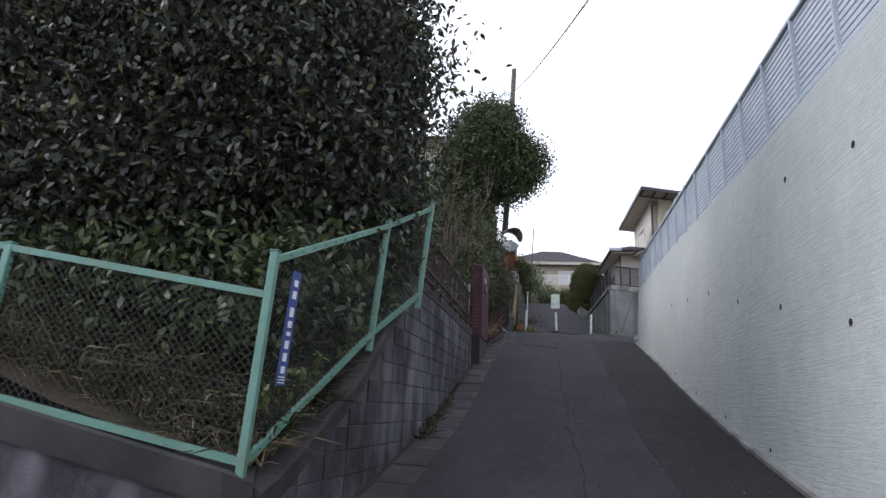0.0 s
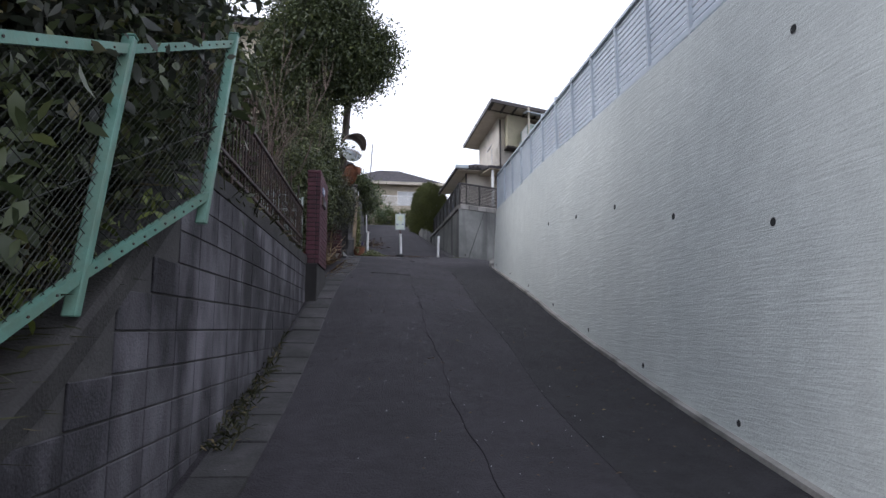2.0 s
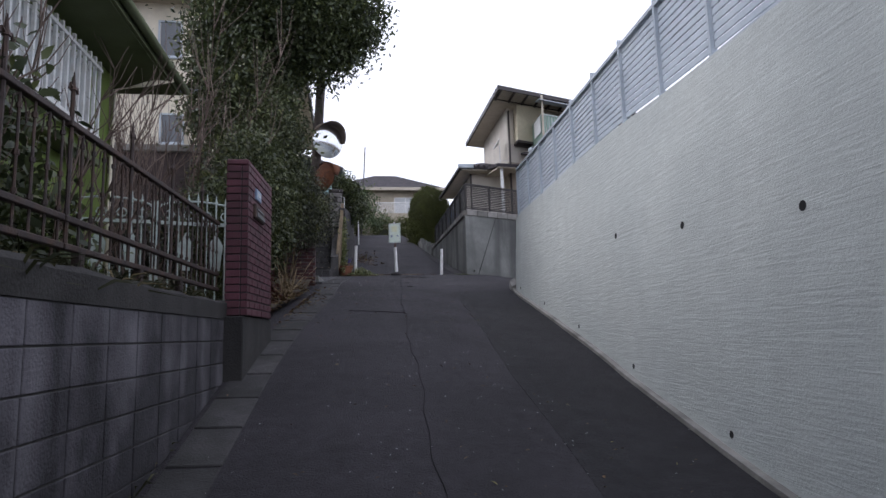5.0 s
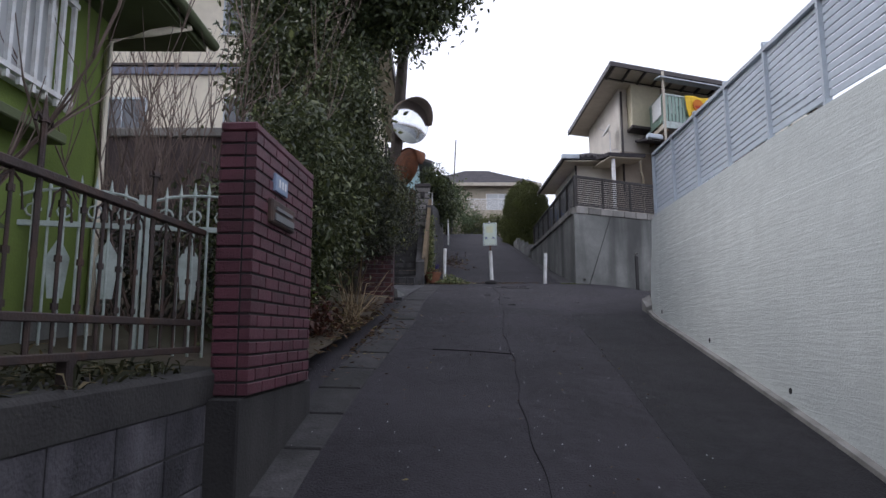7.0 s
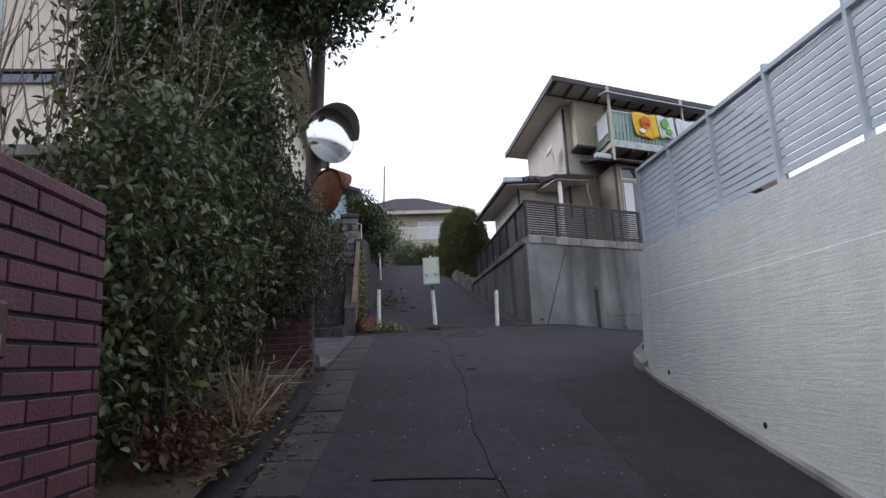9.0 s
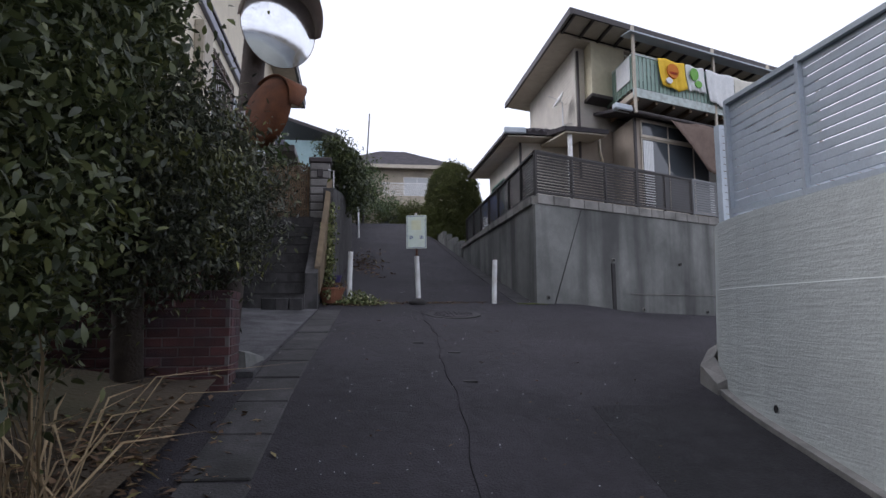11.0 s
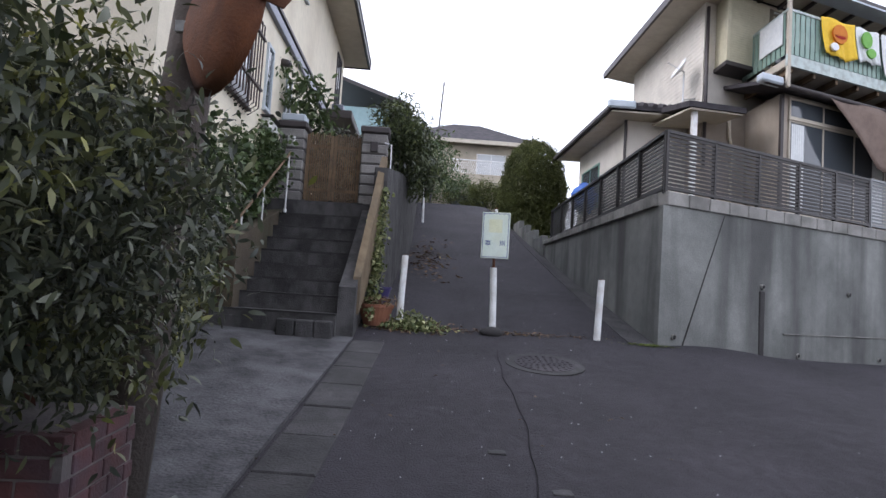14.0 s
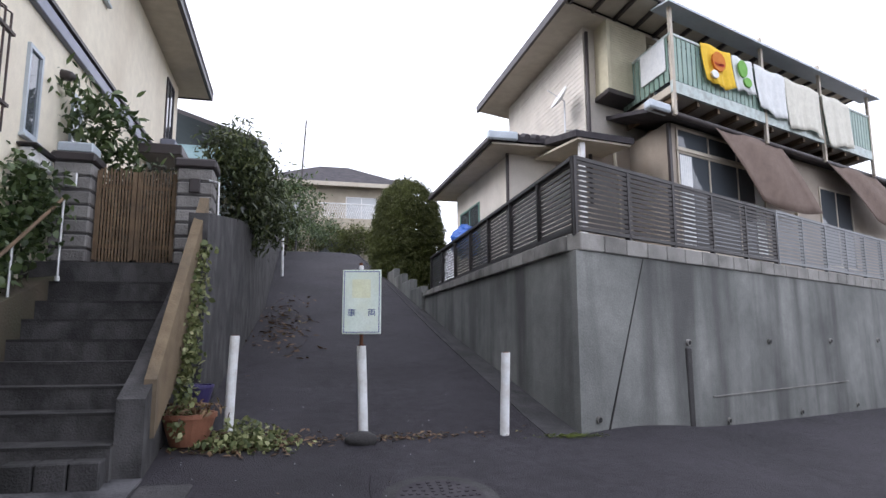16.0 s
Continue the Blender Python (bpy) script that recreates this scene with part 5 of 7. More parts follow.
# pent roof above the ground floor
bm = bmesh.new()
slab(bm, [H @ Vector(p) for p in ((0.6, -1.75, 9.5), (13.2, -1.75, 9.5), (13.2, 0, 9.95), (0.6, 0, 9.95))], 0.08)
part("pent_roof", bm, ROOF_DARK, rh)
bm = bmesh.new()
tube(bm, [H @ Vector((0.55, -1.8, 9.46)), H @ Vector((13.2, -1.8, 9.43))], 0.06, 8)
part("pent_gutter", bm, TRIM_DARK, rh, smooth=True)
part("gutter_end", boxes(((0.4, -1.9, 9.42), (1.0, -1.66, 9.58)), bevel=0.03, m=H), ALUMINIUM, rh)
part("ground_floor_bay", boxes(((1.3, -1.45, 6.0), (13.0, 0.0, 9.46)), m=H), SIDING_LOW, rh, "taupe rendered ground floor bay")
part("corner_trim", boxes(((1.27, -1.48, 6.0), (1.35, -1.4, 9.44)), m=H), TRIM_DARK, rh)
BW = H @ Matrix.Translation((0, -1.45, 0))
lw = window_unit(rh, BW, 1.5, 4.55, 7.0, 8.93, mat=SOFFIT, glass=GLASS, mullions=2)
window_unit(rh, BW, 1.5, 4.55, 8.96, 9.4, mat=SOFFIT, glass=GLASS, mullions=2, name="transom_window")
for xa, xb in ((1.58, 1.95), (4.12, 4.48)):
    cv = [BW @ Vector((xa + (xb - xa) * k / 24, -0.022 - 0.007 * math.sin(k * 1.6), z)) for z in (7.08, 8.86) for k in range(25)]
    pymesh("curtain", cv, [(k, k + 1, k + 26, k + 25) for k in range(24)], CLOTH_WHITE, lw, "white curtain drawn to the side", smooth=True)
window_unit(rh, BW, 6.95, 8.6, 7.0, 8.95, mat=SOFFIT, glass=GLASS, mullions=1)
for x, za in ((0.75, 9.4), (5.7, 8.6)):
    bm = bmesh.new()
    y0 = -0.07 if x < 1.3 else -1.52
    tube(bm, [H @ Vector((x, y0, za)), H @ Vector((x + 0.02, y0 - 0.02, za - 0.6)), H @ Vector((x + 0.1, y0, za - 0.8)), H @ Vector((x + 0.1, y0, 6.4))], 0.035, 8)
    part("downpipe", bm, CREAM, rh, "cream curved pipe", smooth=True)
# balcony
bal = part("balcony_floor", boxes(((1.1, -1.85, 9.86), (9.2, -0.02, 10.02)), bevel=0.01, m=H), SOFFIT, rh, "beige balcony floor")
part("fascia_beam", boxes(((1.05, -1.92, 9.83), (9.25, -1.85, 10.06)), m=H), PALE_IRON, bal)
for k in range(12):
    part("joist", boxes(((1.2 + 0.66 * k, -1.84, 9.74), (1.27 + 0.66 * k, -0.05, 9.86)), m=H), WOOD_GATE, bal)
part("hand_rail", boxes(((1.05, -1.92, 10.95), (9.25, -1.86, 11.0)), ((1.05, -1.86, 10.95), (1.1, -0.1, 11.0)), m=H), PALE_IRON, bal)
for k in range(56):
    x = 1.12 + k * 0.146
    part("railing_panel", boxes(((x, -1.905, 10.08), (x + 0.115, -1.885, 10.94)), m=H), GREEN_PANEL, bal)
for k in range(10):
    y = -1.8 + k * 0.17
    part("railing_panel", boxes(((1.06, y, 10.08), (1.08, y + 0.13, 10.94)), m=H), GREEN_PANEL, bal)
for x in (1.1, 4.2, 6.7, 9.2):
    part("balcony_post", boxes(((x - 0.04, -1.93, 9.4), (x + 0.04, -1.85, 11.75)), m=H), SOFFIT, bal)
bm = bmesh.new()
slab(bm, [H @ Vector(p) for p in ((0.9, -2.1, 11.5), (9.6, -2.1, 11.5), (9.6, -1.5, 11.62), (0.9, -1.5, 11.62))], 0.035)
part("balcony_roof", bm, ALUMINIUM, rh, "grey corrugated balcony roof")
for x0 in (2.0, 5.2):
    window_unit(rh, H, x0 + 0.1, x0 + 2.5, 10.1, 11.45, mat=TRIM_DARK, glass=GLASS)
# brown shade cloths slung from the pent gutter
def shade_cloth(x0, x1, drop_x, z0, z1):
    n, k = 10, 8
    vs = []
    for j in range(k + 1):
        v = j / k
        for i in range(n + 1):
            u = i / n
            p = H @ Vector((x0 + (x1 - x0) * u + drop_x * v, -1.84 - 0.2 * v - 0.06 * math.sin(3.14 * v) + 0.03 * math.sin(u * 9), z0 + (z1 - z0) * v - 0.12 * math.sin(3.14 * u) * v))
            vs.append(p)
    fs = [(j * (n + 1) + i, j * (n + 1) + i + 1, (j + 1) * (n + 1) + i + 1, (j + 1) * (n + 1) + i) for j in range(k) for i in range(n)]
    o = pymesh("shade_cloth", vs, fs, SHADE_CLOTH, None, smooth=True)
    sol = o.modifiers.new("thickness", "SOLIDIFY")
    sol.thickness = 0.006
    return tagged(o, "brown mesh shade cloth slung from the pent roof", "awning", "shade cloths")


shade_cloth(2.38, 4.82, 1.28, 9.44, 8.08)
shade_cloth(6.82, 9.3, 2.0, 9.44, 8.2)


def laundry(x0, x1, drop, mat, label, prints=()):
    n, k = 28, 10
    vs = []
    for j in range(k + 1):
        for i in range(n + 1):
            u, v = i / n, j / k
            vs.append(H @ Vector((x0 + (x1 - x0) * (u * (1 - 0.06 * v)) + 0.12 * v * v, -1.965 - (0.03 * math.sin(u * 13 + x0) + 0.015 * math.sin(u * 29 + 2 * x0)) * v - 0.03 * v, 11.02 - drop * v * (1 + 0.06 * math.sin(3 * x0 + 4 * u)) - 0.02 * math.sin(u * 9 + x0))))
    fs = [(j * (n + 1) + i, j * (n + 1) + i + 1, (j + 1) * (n + 1) + i + 1, (j + 1) * (n + 1) + i) for j in range(k) for i in range(n)]
    t = thing("towel", label, "towel", tuple(H @ Vector((x0, -1.96, 10.9))), "laundry on the balcony")
    o = pymesh("cloth", vs, fs, mat, t, smooth=True)
    o.modifiers.new("thickness", "SOLIDIFY").thickness = 0.008
    for cx, cz, rx, rz, pm_ in prints:
        bm = bmesh.new()
        prism(bm, [H @ Vector((x0 + (x1 - x0) * cx + rx * math.cos(a), -2.06, 11.02 - drop * cz + rz * math.sin(a))) for a in [q * 0.5236 for q in range(12)]], H.to_3x3() @ Vector((0, 0.05, 0)))
        part("print", bm, pm_, t, "coloured printed patch")
    return t


laundry(1.93, 2.95, 0.76, CLOTH_YELLOW, "yellow printed towel over the balcony rail", ((0.5, 0.42, 0.22, 0.2, CLOTH_ORANGE), (0.5, 0.5, 0.17, 0.05, CLOTH_RED), (0.35, 0.8, 0.12, 0.08, WHITE)))
laundry(2.98, 3.72, 0.74, CLOTH_WHITE, "white towel with a green printed patch", ((0.4, 0.35, 0.16, 0.18, CLOTH_GREEN), (0.6, 0.7, 0.14, 0.1, CLOTH_GREEN)))
laundry(3.8, 5.0, 0.96, CLOTH_WHITE, "long white towel over the balcony rail")
laundry(5.0, 6.5, 1.12, CLOTH_CREAM, "long cream towel over the balcony rail")
laundry(6.65, 8.0, 1.18, CLOTH_CREAM, "long cream towel at the balcony's end")
side_towel = thing("towel", "white towel over the balcony's end rail", "towel", tuple(H @ Vector((1.03, -1.2, 10.9))), "laundry on the balcony")
part("cloth", boxes(((1.02, -1.75, 10.3), (1.045, -0.9, 10.94)), bevel=0.008, m=H), CLOTH_WHITE, side_towel)
hang = bmesh.new()
tube(hang, [H @ Vector((1.2, -1.2, 11.25)), H @ Vector((9.0, -1.2, 11.25))], 0.016, 6)
single("laundry_pole", hang, STEEL, "steel laundry pole under the balcony roof", "pole")
for i, x in enumerate((1.6, 2.2, 3.1, 4.9, 5.8, 7.6)):
    t = thing("hanging_clothes", "pale and dark clothes on a hanger", "clothes", tuple(H @ Vector((x, -1.2, 11.2))), "laundry on the balcony")
    part("garment", boxes(((x, -1.22, 10.65), (x + 0.35, -1.16, 11.2)), bevel=0.02, m=H), (CLOTH_WHITE, BELT, CLOTH_CREAM)[i % 3], t)
# dish
dish = thing("satellite_dish", "white satellite dish on a galvanised wall bracket", "dish", tuple(H @ Vector((-0.3, 0.9, 9.6))))
bm = bmesh.new()
tube(bm, [H @ Vector((-0.02, 0.6, 9.5)), H @ Vector((-0.4, 0.6, 9.5)), H @ Vector((-0.4, 0.6, 10.45)), H @ Vector((-0.5, 0.55, 10.45))], 0.02, 8)
tube(bm, [H @ Vector((-0.02, 0.3, 9.8)), H @ Vector((-0.4, 0.6, 9.8))], 0.015, 6)
tube(bm, [H @ Vector((-0.5, 0.55, 10.45)), H @ Vector((-0.95, 0.45, 10.5))], 0.01, 6)
part("mast", bm, STEEL, dish)
bm = bmesh.new()
bmesh.ops.create_circle(bm, cap_ends=True, cap_tris=True, segments=24, radius=0.27)
bmesh.ops.subdivide_edges(bm, edges=[e for e in bm.edges if min(v.co.length for v in e.verts) < 0.01], cuts=3)
for v in bm.verts:
    v.co.z = 1.1 * (v.co.x ** 2 + v.co.y ** 2)
bmesh.ops.transform(bm, matrix=look(tuple(H @ Vector((-0.5, 0.55, 10.45))), tuple(H @ Vector((-0.5, 0.55, 10.45)) + Vector((4.9, -0.2, -3.0)))), verts=bm.verts[:])
d_o = part("reflector", bm, WHITE_PAINT, dish, smooth=True)
d_o.modifiers.new("thickness", "SOLIDIFY").thickness = 0.012

dish.location += Vector((0.12, 0, -0.14))

# low wing of the corner house
wing = thing("house_wing", "single-storey beige wing with dark hipped eaves", "house", (7.5, 33, 6.3))
part("wall", boxes(((6.82, 31.1, 6.0), (8.4, 35.3, 9.15))), SIDING, wing)
EW = [Vector(p) for p in ((6.2, 30.45, 9.22), (8.5, 30.45, 9.22), (8.5, 35.9, 9.22), (6.2, 35.9, 9.22))]
RW = [Vector(p) for p in ((7.4, 31.8, 9.75), (7.4, 34.8, 9.75))]
bm = bmesh.new()
slab(bm, [EW[0], EW[1], RW[0] + Vector((0.01, 0, 0)), RW[0]], 0.1)
slab(bm, [EW[1], EW[2], RW[1], RW[0]], 0.1)
slab(bm, [EW[2], EW[3], RW[1], RW[1] + Vector((0.01, 0, 0))], 0.1)
slab(bm, [EW[3], EW[0], RW[0], RW[1]], 0.1)
part("roof", bm, ROOF_DARK, wing)
for k in range(8):
    bm = bmesh.new()
    tube(bm, [(6.75 + k * 0.22, 30.42, 9.22), (6.75 + k * 0.22, 30.7, 9.33)], 0.06, 8)
    part("eave_tile", bm, ROOF_DARK, wing)
part("soffit", boxes(((6.25, 30.5, 9.06), (8.45, 35.8, 9.1))), SOFFIT, wing)
part("gutter", boxes(((6.14, 30.4, 9.08), (6.22, 35.9, 9.2)), bevel=0.02), TRIM_DARK, wing, "dark eave gutter")
part("corner_cap", boxes(((6.12, 30.36, 9.12), (6.75, 30.46, 9.3)), bevel=0.03), ALUMINIUM, wing, "bright metal hip cap")
bm = bmesh.new()
tube(bm, [(6.76, 31.06, 9.05), (6.76, 31.06, 6.3)], 0.035, 8)
part("downpipe", bm, TRIM_DARK, wing)
bm = bmesh.new()
slab(bm, [Vector(p) for p in ((7.45, 29.25, 9.02), (8.75, 29.45, 9.02), (8.6, 31.0, 9.3), (7.3, 31.0, 9.3))], 0.12)
part("porch_roof", bm, ROOF_DARK, wing)
part("porch_soffit", hull(bmesh.new(), [(7.5, 29.3, 8.9), (8.7, 29.5, 8.9), (8.55, 31, 8.98), (7.35, 31, 8.98)], [(7.5, 29.3, 8.86), (8.7, 29.5, 8.86), (8.55, 31, 8.94), (7.35, 31, 8.94)]), SOFFIT, wing)
part("porch_post", boxes(((7.62, 29.45, 6.3), (7.72, 29.55, 8.88))), WHITE_PAINT, wing)
window_unit(wing, frame_at((6.82, 33.0, 0), (0, 1, 0)), 0.2, 1.9, 7.3, 8.5, mat=GREEN_PAINT)
wing.location += Vector((0.38, 0, 0.12))
tarp = bmesh.new()
bmesh.ops.create_icosphere(tarp, subdivisions=3, radius=0.5)
for v in tarp.verts:
    v.co = Vector((v.co.x * 0.6, v.co.y * 1.3, v.co.z * 0.7)) + Vector((6.75, 33.0, 7.6)) + 0.14 * noise.noise_vector(v.co * 5)
single("blue_tarpaulin", tarp, BLUE_SHEET, "crumpled blue tarpaulin beside the wing", "tarpaulin")

# far house at the top of the lane
fh = thing("far_house", "beige two-storey house with hipped grey roof", "house", (5.5, 56, 9))
part("wall", boxes(((1.2, 52.5, 8), (8.7, 60, 13.6))), FAR_RENDER, fh)
bm = bmesh.new()
e = [(0.6, 51.8, 13.62), (9.4, 51.8, 13.62), (9.4, 60.7, 13.62), (0.6, 60.7, 13.62)]
r1, r2 = (4.3, 56, 15.6), (6.0, 56, 15.6)
slab(bm, [e[0], e[1], r2, r1], 0.12)
slab(bm, [e[1], e[2], r2, (6.0, 56.01, 15.6)], 0.12)
slab(bm, [e[2], e[3], r1, r2], 0.12)
slab(bm, [e[3], e[0], r1, (4.3, 56.01, 15.6)], 0.12)
part("roof", bm, ROOF_DARK, fh)
part("eave_board", boxes(((0.6, 51.75, 13.42), (9.4, 51.85, 13.64)), ((9.35, 51.85, 13.42), (9.45, 60.7, 13.64))), SOFFIT, fh)
part("balcony", boxes(((4.0, 51.6, 10.9), (8.8, 52.5, 11.65)), bevel=0.02), FAR_RENDER, fh, "beige rendered balcony")
fm = frame_at((0, 52.5, 0), (1, 0, 0))
window_unit(fh, fm, 1.7, 3.2, 11.3, 12.6, mat=WHITE_PAINT, glass=GLASS_PALE)
window_unit(fh, fm, 5.6, 7.3, 11.2, 13.0, mat=WHITE_PAINT, glass=GLASS_PALE)
window_unit(fh, fm, 4.2, 6.4, 9.2, 10.6, mat=TRIM_DARK)
bm = bmesh.new()
for i in range(25):
    x = 4.2 + i * 0.12
    tube(bm, [(x, 51.62, 11.65), (x + 0.3, 51.62, 12.4)], 0.012, 4)
    tube(bm, [(x + 0.3, 51.62, 11.65), (x, 51.62, 12.4)], 0.012, 4)
tube(bm, [(4.1, 51.62, 12.42), (7.6, 51.62, 12.42)], 0.03, 6)
part("lattice_rail", bm, WHITE_PAINT, fh, "white lattice railing")
bm = bmesh.new()
tube(bm, [(9.3, 51.7, 13.42), (9.0, 52.3, 12.6), (8.9, 52.4, 9)], 0.05, 6)
part("downpipe", bm, WHITE_PAINT, fh)

# ---------------------------------------------------------------- bollards, sign, mirrors, poles
def bollard(name, label, x, y, h, lean, r=0.045):
    z = ground_z(x, y)
    t = thing(name, label, "bollard", (x, y, z), "white bollards across the lane")
    bm = bmesh.new()
    tube(bm, [(x, y, z - 0.1), (x + lean * h * 0.5, y, z + h * 0.5), (x + lean * h, y, z + h - 0.02), (x + lean * h, y, z + h)], r, 16, r * 0.96)
    part("post", bm, WHITE_PAINT, t, smooth=False)
    bm = bmesh.new()
    tube(bm, [(x + lean * h, y, z + h), (x + lean * h, y, z + h + 0.006)], r * 0.8, 16)
    part("cap", bm, RUST, t, "rusty open top")
    return t


bollard("bollard", "white painted steel bollard, chipped, beside the flower pot", 2.32, 25.45, 0.88, 0.03)
bollard("bollard", "white painted steel bollard, leaning, beside the retaining wall", 4.89, 25.07, 0.78, 0.035)
sx, sy = 3.55, 25.2
sz = ground_z(sx, sy)
bollard("bollard", "white painted steel bollard carrying the sign post", sx, sy, 0.83, -0.04)
sign = thing("lane_sign", "white metal sign board with faded print on a post", "sign", (sx, sy, sz))
bm = bmesh.new()
tube(bm, [(sx - 0.033, sy, sz + 0.8), (sx - 0.05, sy - 0.02, sz + 1.62)], 0.017, 8)
part("pole", bm, RUST, sign, "rusty thin pole")
SM = frame_at((3.31, 24.98, 0), (0.345, -0.09, 0))
board = part("board", boxes(((0, 0, 5.4), (0.357, 0.012, 5.99)), bevel=0.005, m=SM), SIGN_FACE, sign)
part("border", boxes(((0.015, -0.003, 5.415), (0.342, 0.0, 5.421)), ((0.015, -0.003, 5.969), (0.342, 0.0, 5.975)), ((0.015, -0.003, 5.421), (0.021, 0.0, 5.969)), ((0.336, -0.003, 5.421), (0.342, 0.0, 5.969)), m=SM), BLUE_PLATE, board, "thin blue border line")
part("cap", boxes(((0.15, -0.01, 5.99), (0.19, 0.03, 6.03)), bevel=0.008, m=SM), WHITE_PAINT, sign)


def glyph(cx, cz, s, rows):
    """A character from strokes on a 7 x 7 raster: (x0, z0, x1, z1)."""
    bm = bmesh.new()
    for x0, z0, x1, z1 in rows:
        box(bm, (cx + (x0 - 3.5) * s, -0.0035, cz + (z0 - 3.5) * s), (cx + (x1 - 3.5) * s, -0.0005, cz + (z1 - 3.5) * s), m=SM)
    return bm


SHA = [(0, 6, 7, 6.6), (0.6, 5, 6.4, 5.5), (0.6, 3.6, 6.4, 4.0), (0.6, 2.2, 6.4, 2.7), (0.6, 2.7, 1.1, 5), (5.9, 2.7, 6.4, 5), (3.2, 0, 3.8, 7), (0, 1, 7, 1.6)]
RYO = [(0, 6.2, 7, 6.8), (0.4, 0, 1.0, 5.2), (6.0, 0, 6.6, 5.2), (0.4, 4.6, 6.6, 5.2), (3.2, 1.4, 3.8, 6.2), (1.8, 1.4, 2.4, 3.8), (4.6, 1.4, 5.2, 3.8), (1.8, 1.4, 5.2, 2.0)]
part("lettering", glyph(0.085, 5.595, 0.0095, SHA), BLUE_PLATE, board, "blue character meaning vehicle")
part("lettering", glyph(0.272, 5.595, 0.0095, RYO), BLUE_PLATE, board, "blue character meaning both")
part("faded_print", boxes(((0.09, -0.002, 5.73), (0.26, -0.0005, 5.9)), bevel=0.0, m=SM), FADED_YELLOW, board, "pale yellowed patch of faded print")
rock = bmesh.new()
bmesh.ops.create_icosphere(rock, subdivisions=2, radius=0.13)
for v in rock.verts:
    v.co = Vector((v.co.x * 1.2, v.co.y * 0.8, v.co.z * 0.55)) + Vector((3.5, 25.0, ground_z(3.5, 25.0) + 0.03)) + 0.02 * noise.noise_vector(v.co * 9)
single("stone", rock, BLOCK_CAP, "dark rounded stone at the sign's foot", "stone", smooth=True)

single("corner_stone", hull(bmesh.new(), [(1.4, 19.62, 3.94), (1.48, 19.6, 3.92), (1.58, 19.98, 3.86), (1.43, 20.15, 3.9)], [(1.36, 19.56, 3.5), (1.53, 19.52, 3.5), (1.66, 20.0, 3.6), (1.43, 20.25, 3.6)]), CONCRETE_OLD, "worn mossy concrete wedge at the planter foot", "stone")

# utility pole with two round traffic mirrors
pole = thing("mirror_pole", "tall old dark wooden pole carrying two round mirrors", "pole", (1.36, 20.0, 3.85))
bm = bmesh.new()
tube(bm, [(1.22, 19.95, 3.6), (1.41, 19.95, 6.2), (1.53, 19.95, 8.2), (1.7, 19.95, 13.3)], 0.12, 16, 0.085)
part("shaft", bm, WOOD_POLE, pole, smooth=True)
part("arm", boxes(((1.4, 19.85, 6.8), (1.7, 19.9, 6.86))), STEEL, pole)
part("arm", boxes(((1.35, 19.83, 6.02), (1.55, 19.87, 6.07))), STEEL, pole)


def traffic_mirror(c, face, r, facing, back_rust):
    m = look(c, Vector(c) - Vector(face))  # local z points along the facing direction
    t = thing("traffic_mirror", "round convex traffic mirror in a faded hood" if facing else "round rusty back of a traffic mirror", "mirror", c, "mirrors on the pole")
    bm = bmesh.new()
    n = 28
    rings = []
    for rr, h in ((r, 0.0), (r * 0.75, 0.035), (r * 0.5, 0.06), (r * 0.25, 0.075)):
        rings.append([bm.verts.new(m @ Vector((rr * math.cos(6.28319 * k / n), rr * math.sin(6.28319 * k / n), h))) for k in range(n)])
    top = bm.verts.new(m @ Vector((0, 0, 0.08)))
    for a, b in zip(rings, rings[1:]):
        for k in range(n):
            bm.faces.new((a[k], a[(k + 1) % n], b[(k + 1) % n], b[k]))
    for k in range(n):
        bm.faces.new((rings[-1][k], rings[-1][(k + 1) % n], top))
    part("reflector", bm, MIRROR, t, "silvered convex face", smooth=True)
    bm = bmesh.new()
    tube(bm, [m @ Vector((0, 0, 0.0)), m @ Vector((0, 0, -0.05)), m @ Vector((0, 0, -0.1))], r * 1.02, n, r * 0.6)
    part("back_shell", bm, RUST if back_rust else ORANGE_PAINT, t, "rusty back shell" if back_rust else "faded back shell", smooth=True)
    bm = bmesh.new()
    a0 = [math.pi * (0.0 + 1.0 * k / 16) for k in range(17)]
    up = (m.to_3x3().inverted() @ Vector((0, 0, 1)))
    base = math.atan2(up.y, up.x) - math.pi / 2
    outer, inner = [], []
    for a in a0:
        d = Vector((math.cos(a + base), math.sin(a + base), 0))
        ln = 0.07 + 0.2 * math.sin(a)
        outer.append((m @ (d * r * 1.05 + Vector((0, 0, -0.03))), m @ (d * r * 1.07 + Vector((0, 0, ln)))))
    hv = [(bm.verts.new(a), bm.verts.new(b)) for a, b in outer]
    for (a, b), (c2, d2) in zip(hv, hv[1:]):
        bm.faces.new((a, c2, d2, b))
    h = part("hood", bm, RUST if back_rust else ORANGE_PAINT, t, "", smooth=True)
    h.modifiers.new("thickness", "SOLIDIFY").thickness = 0.008
    return t


traffic_mirror((1.68, 19.78, 6.86), (0.55, -0.82, -0.12), 0.37, True, False)
traffic_mirror((1.6, 19.75, 6.04), (0.72, 0.68, -0.1), 0.33, False, True)

bm = bmesh.new()
tube(bm, [(1.48, 19.92, 8.1), (1.75, 19.85, 8.28)], 0.025, 8)
tube(bm, [(1.75, 19.85, 8.28), (1.9, 19.82, 8.3)], 0.05, 8)
part("lamp_arm", bm, ALUMINIUM, pole, "small grey lamp on an arm")


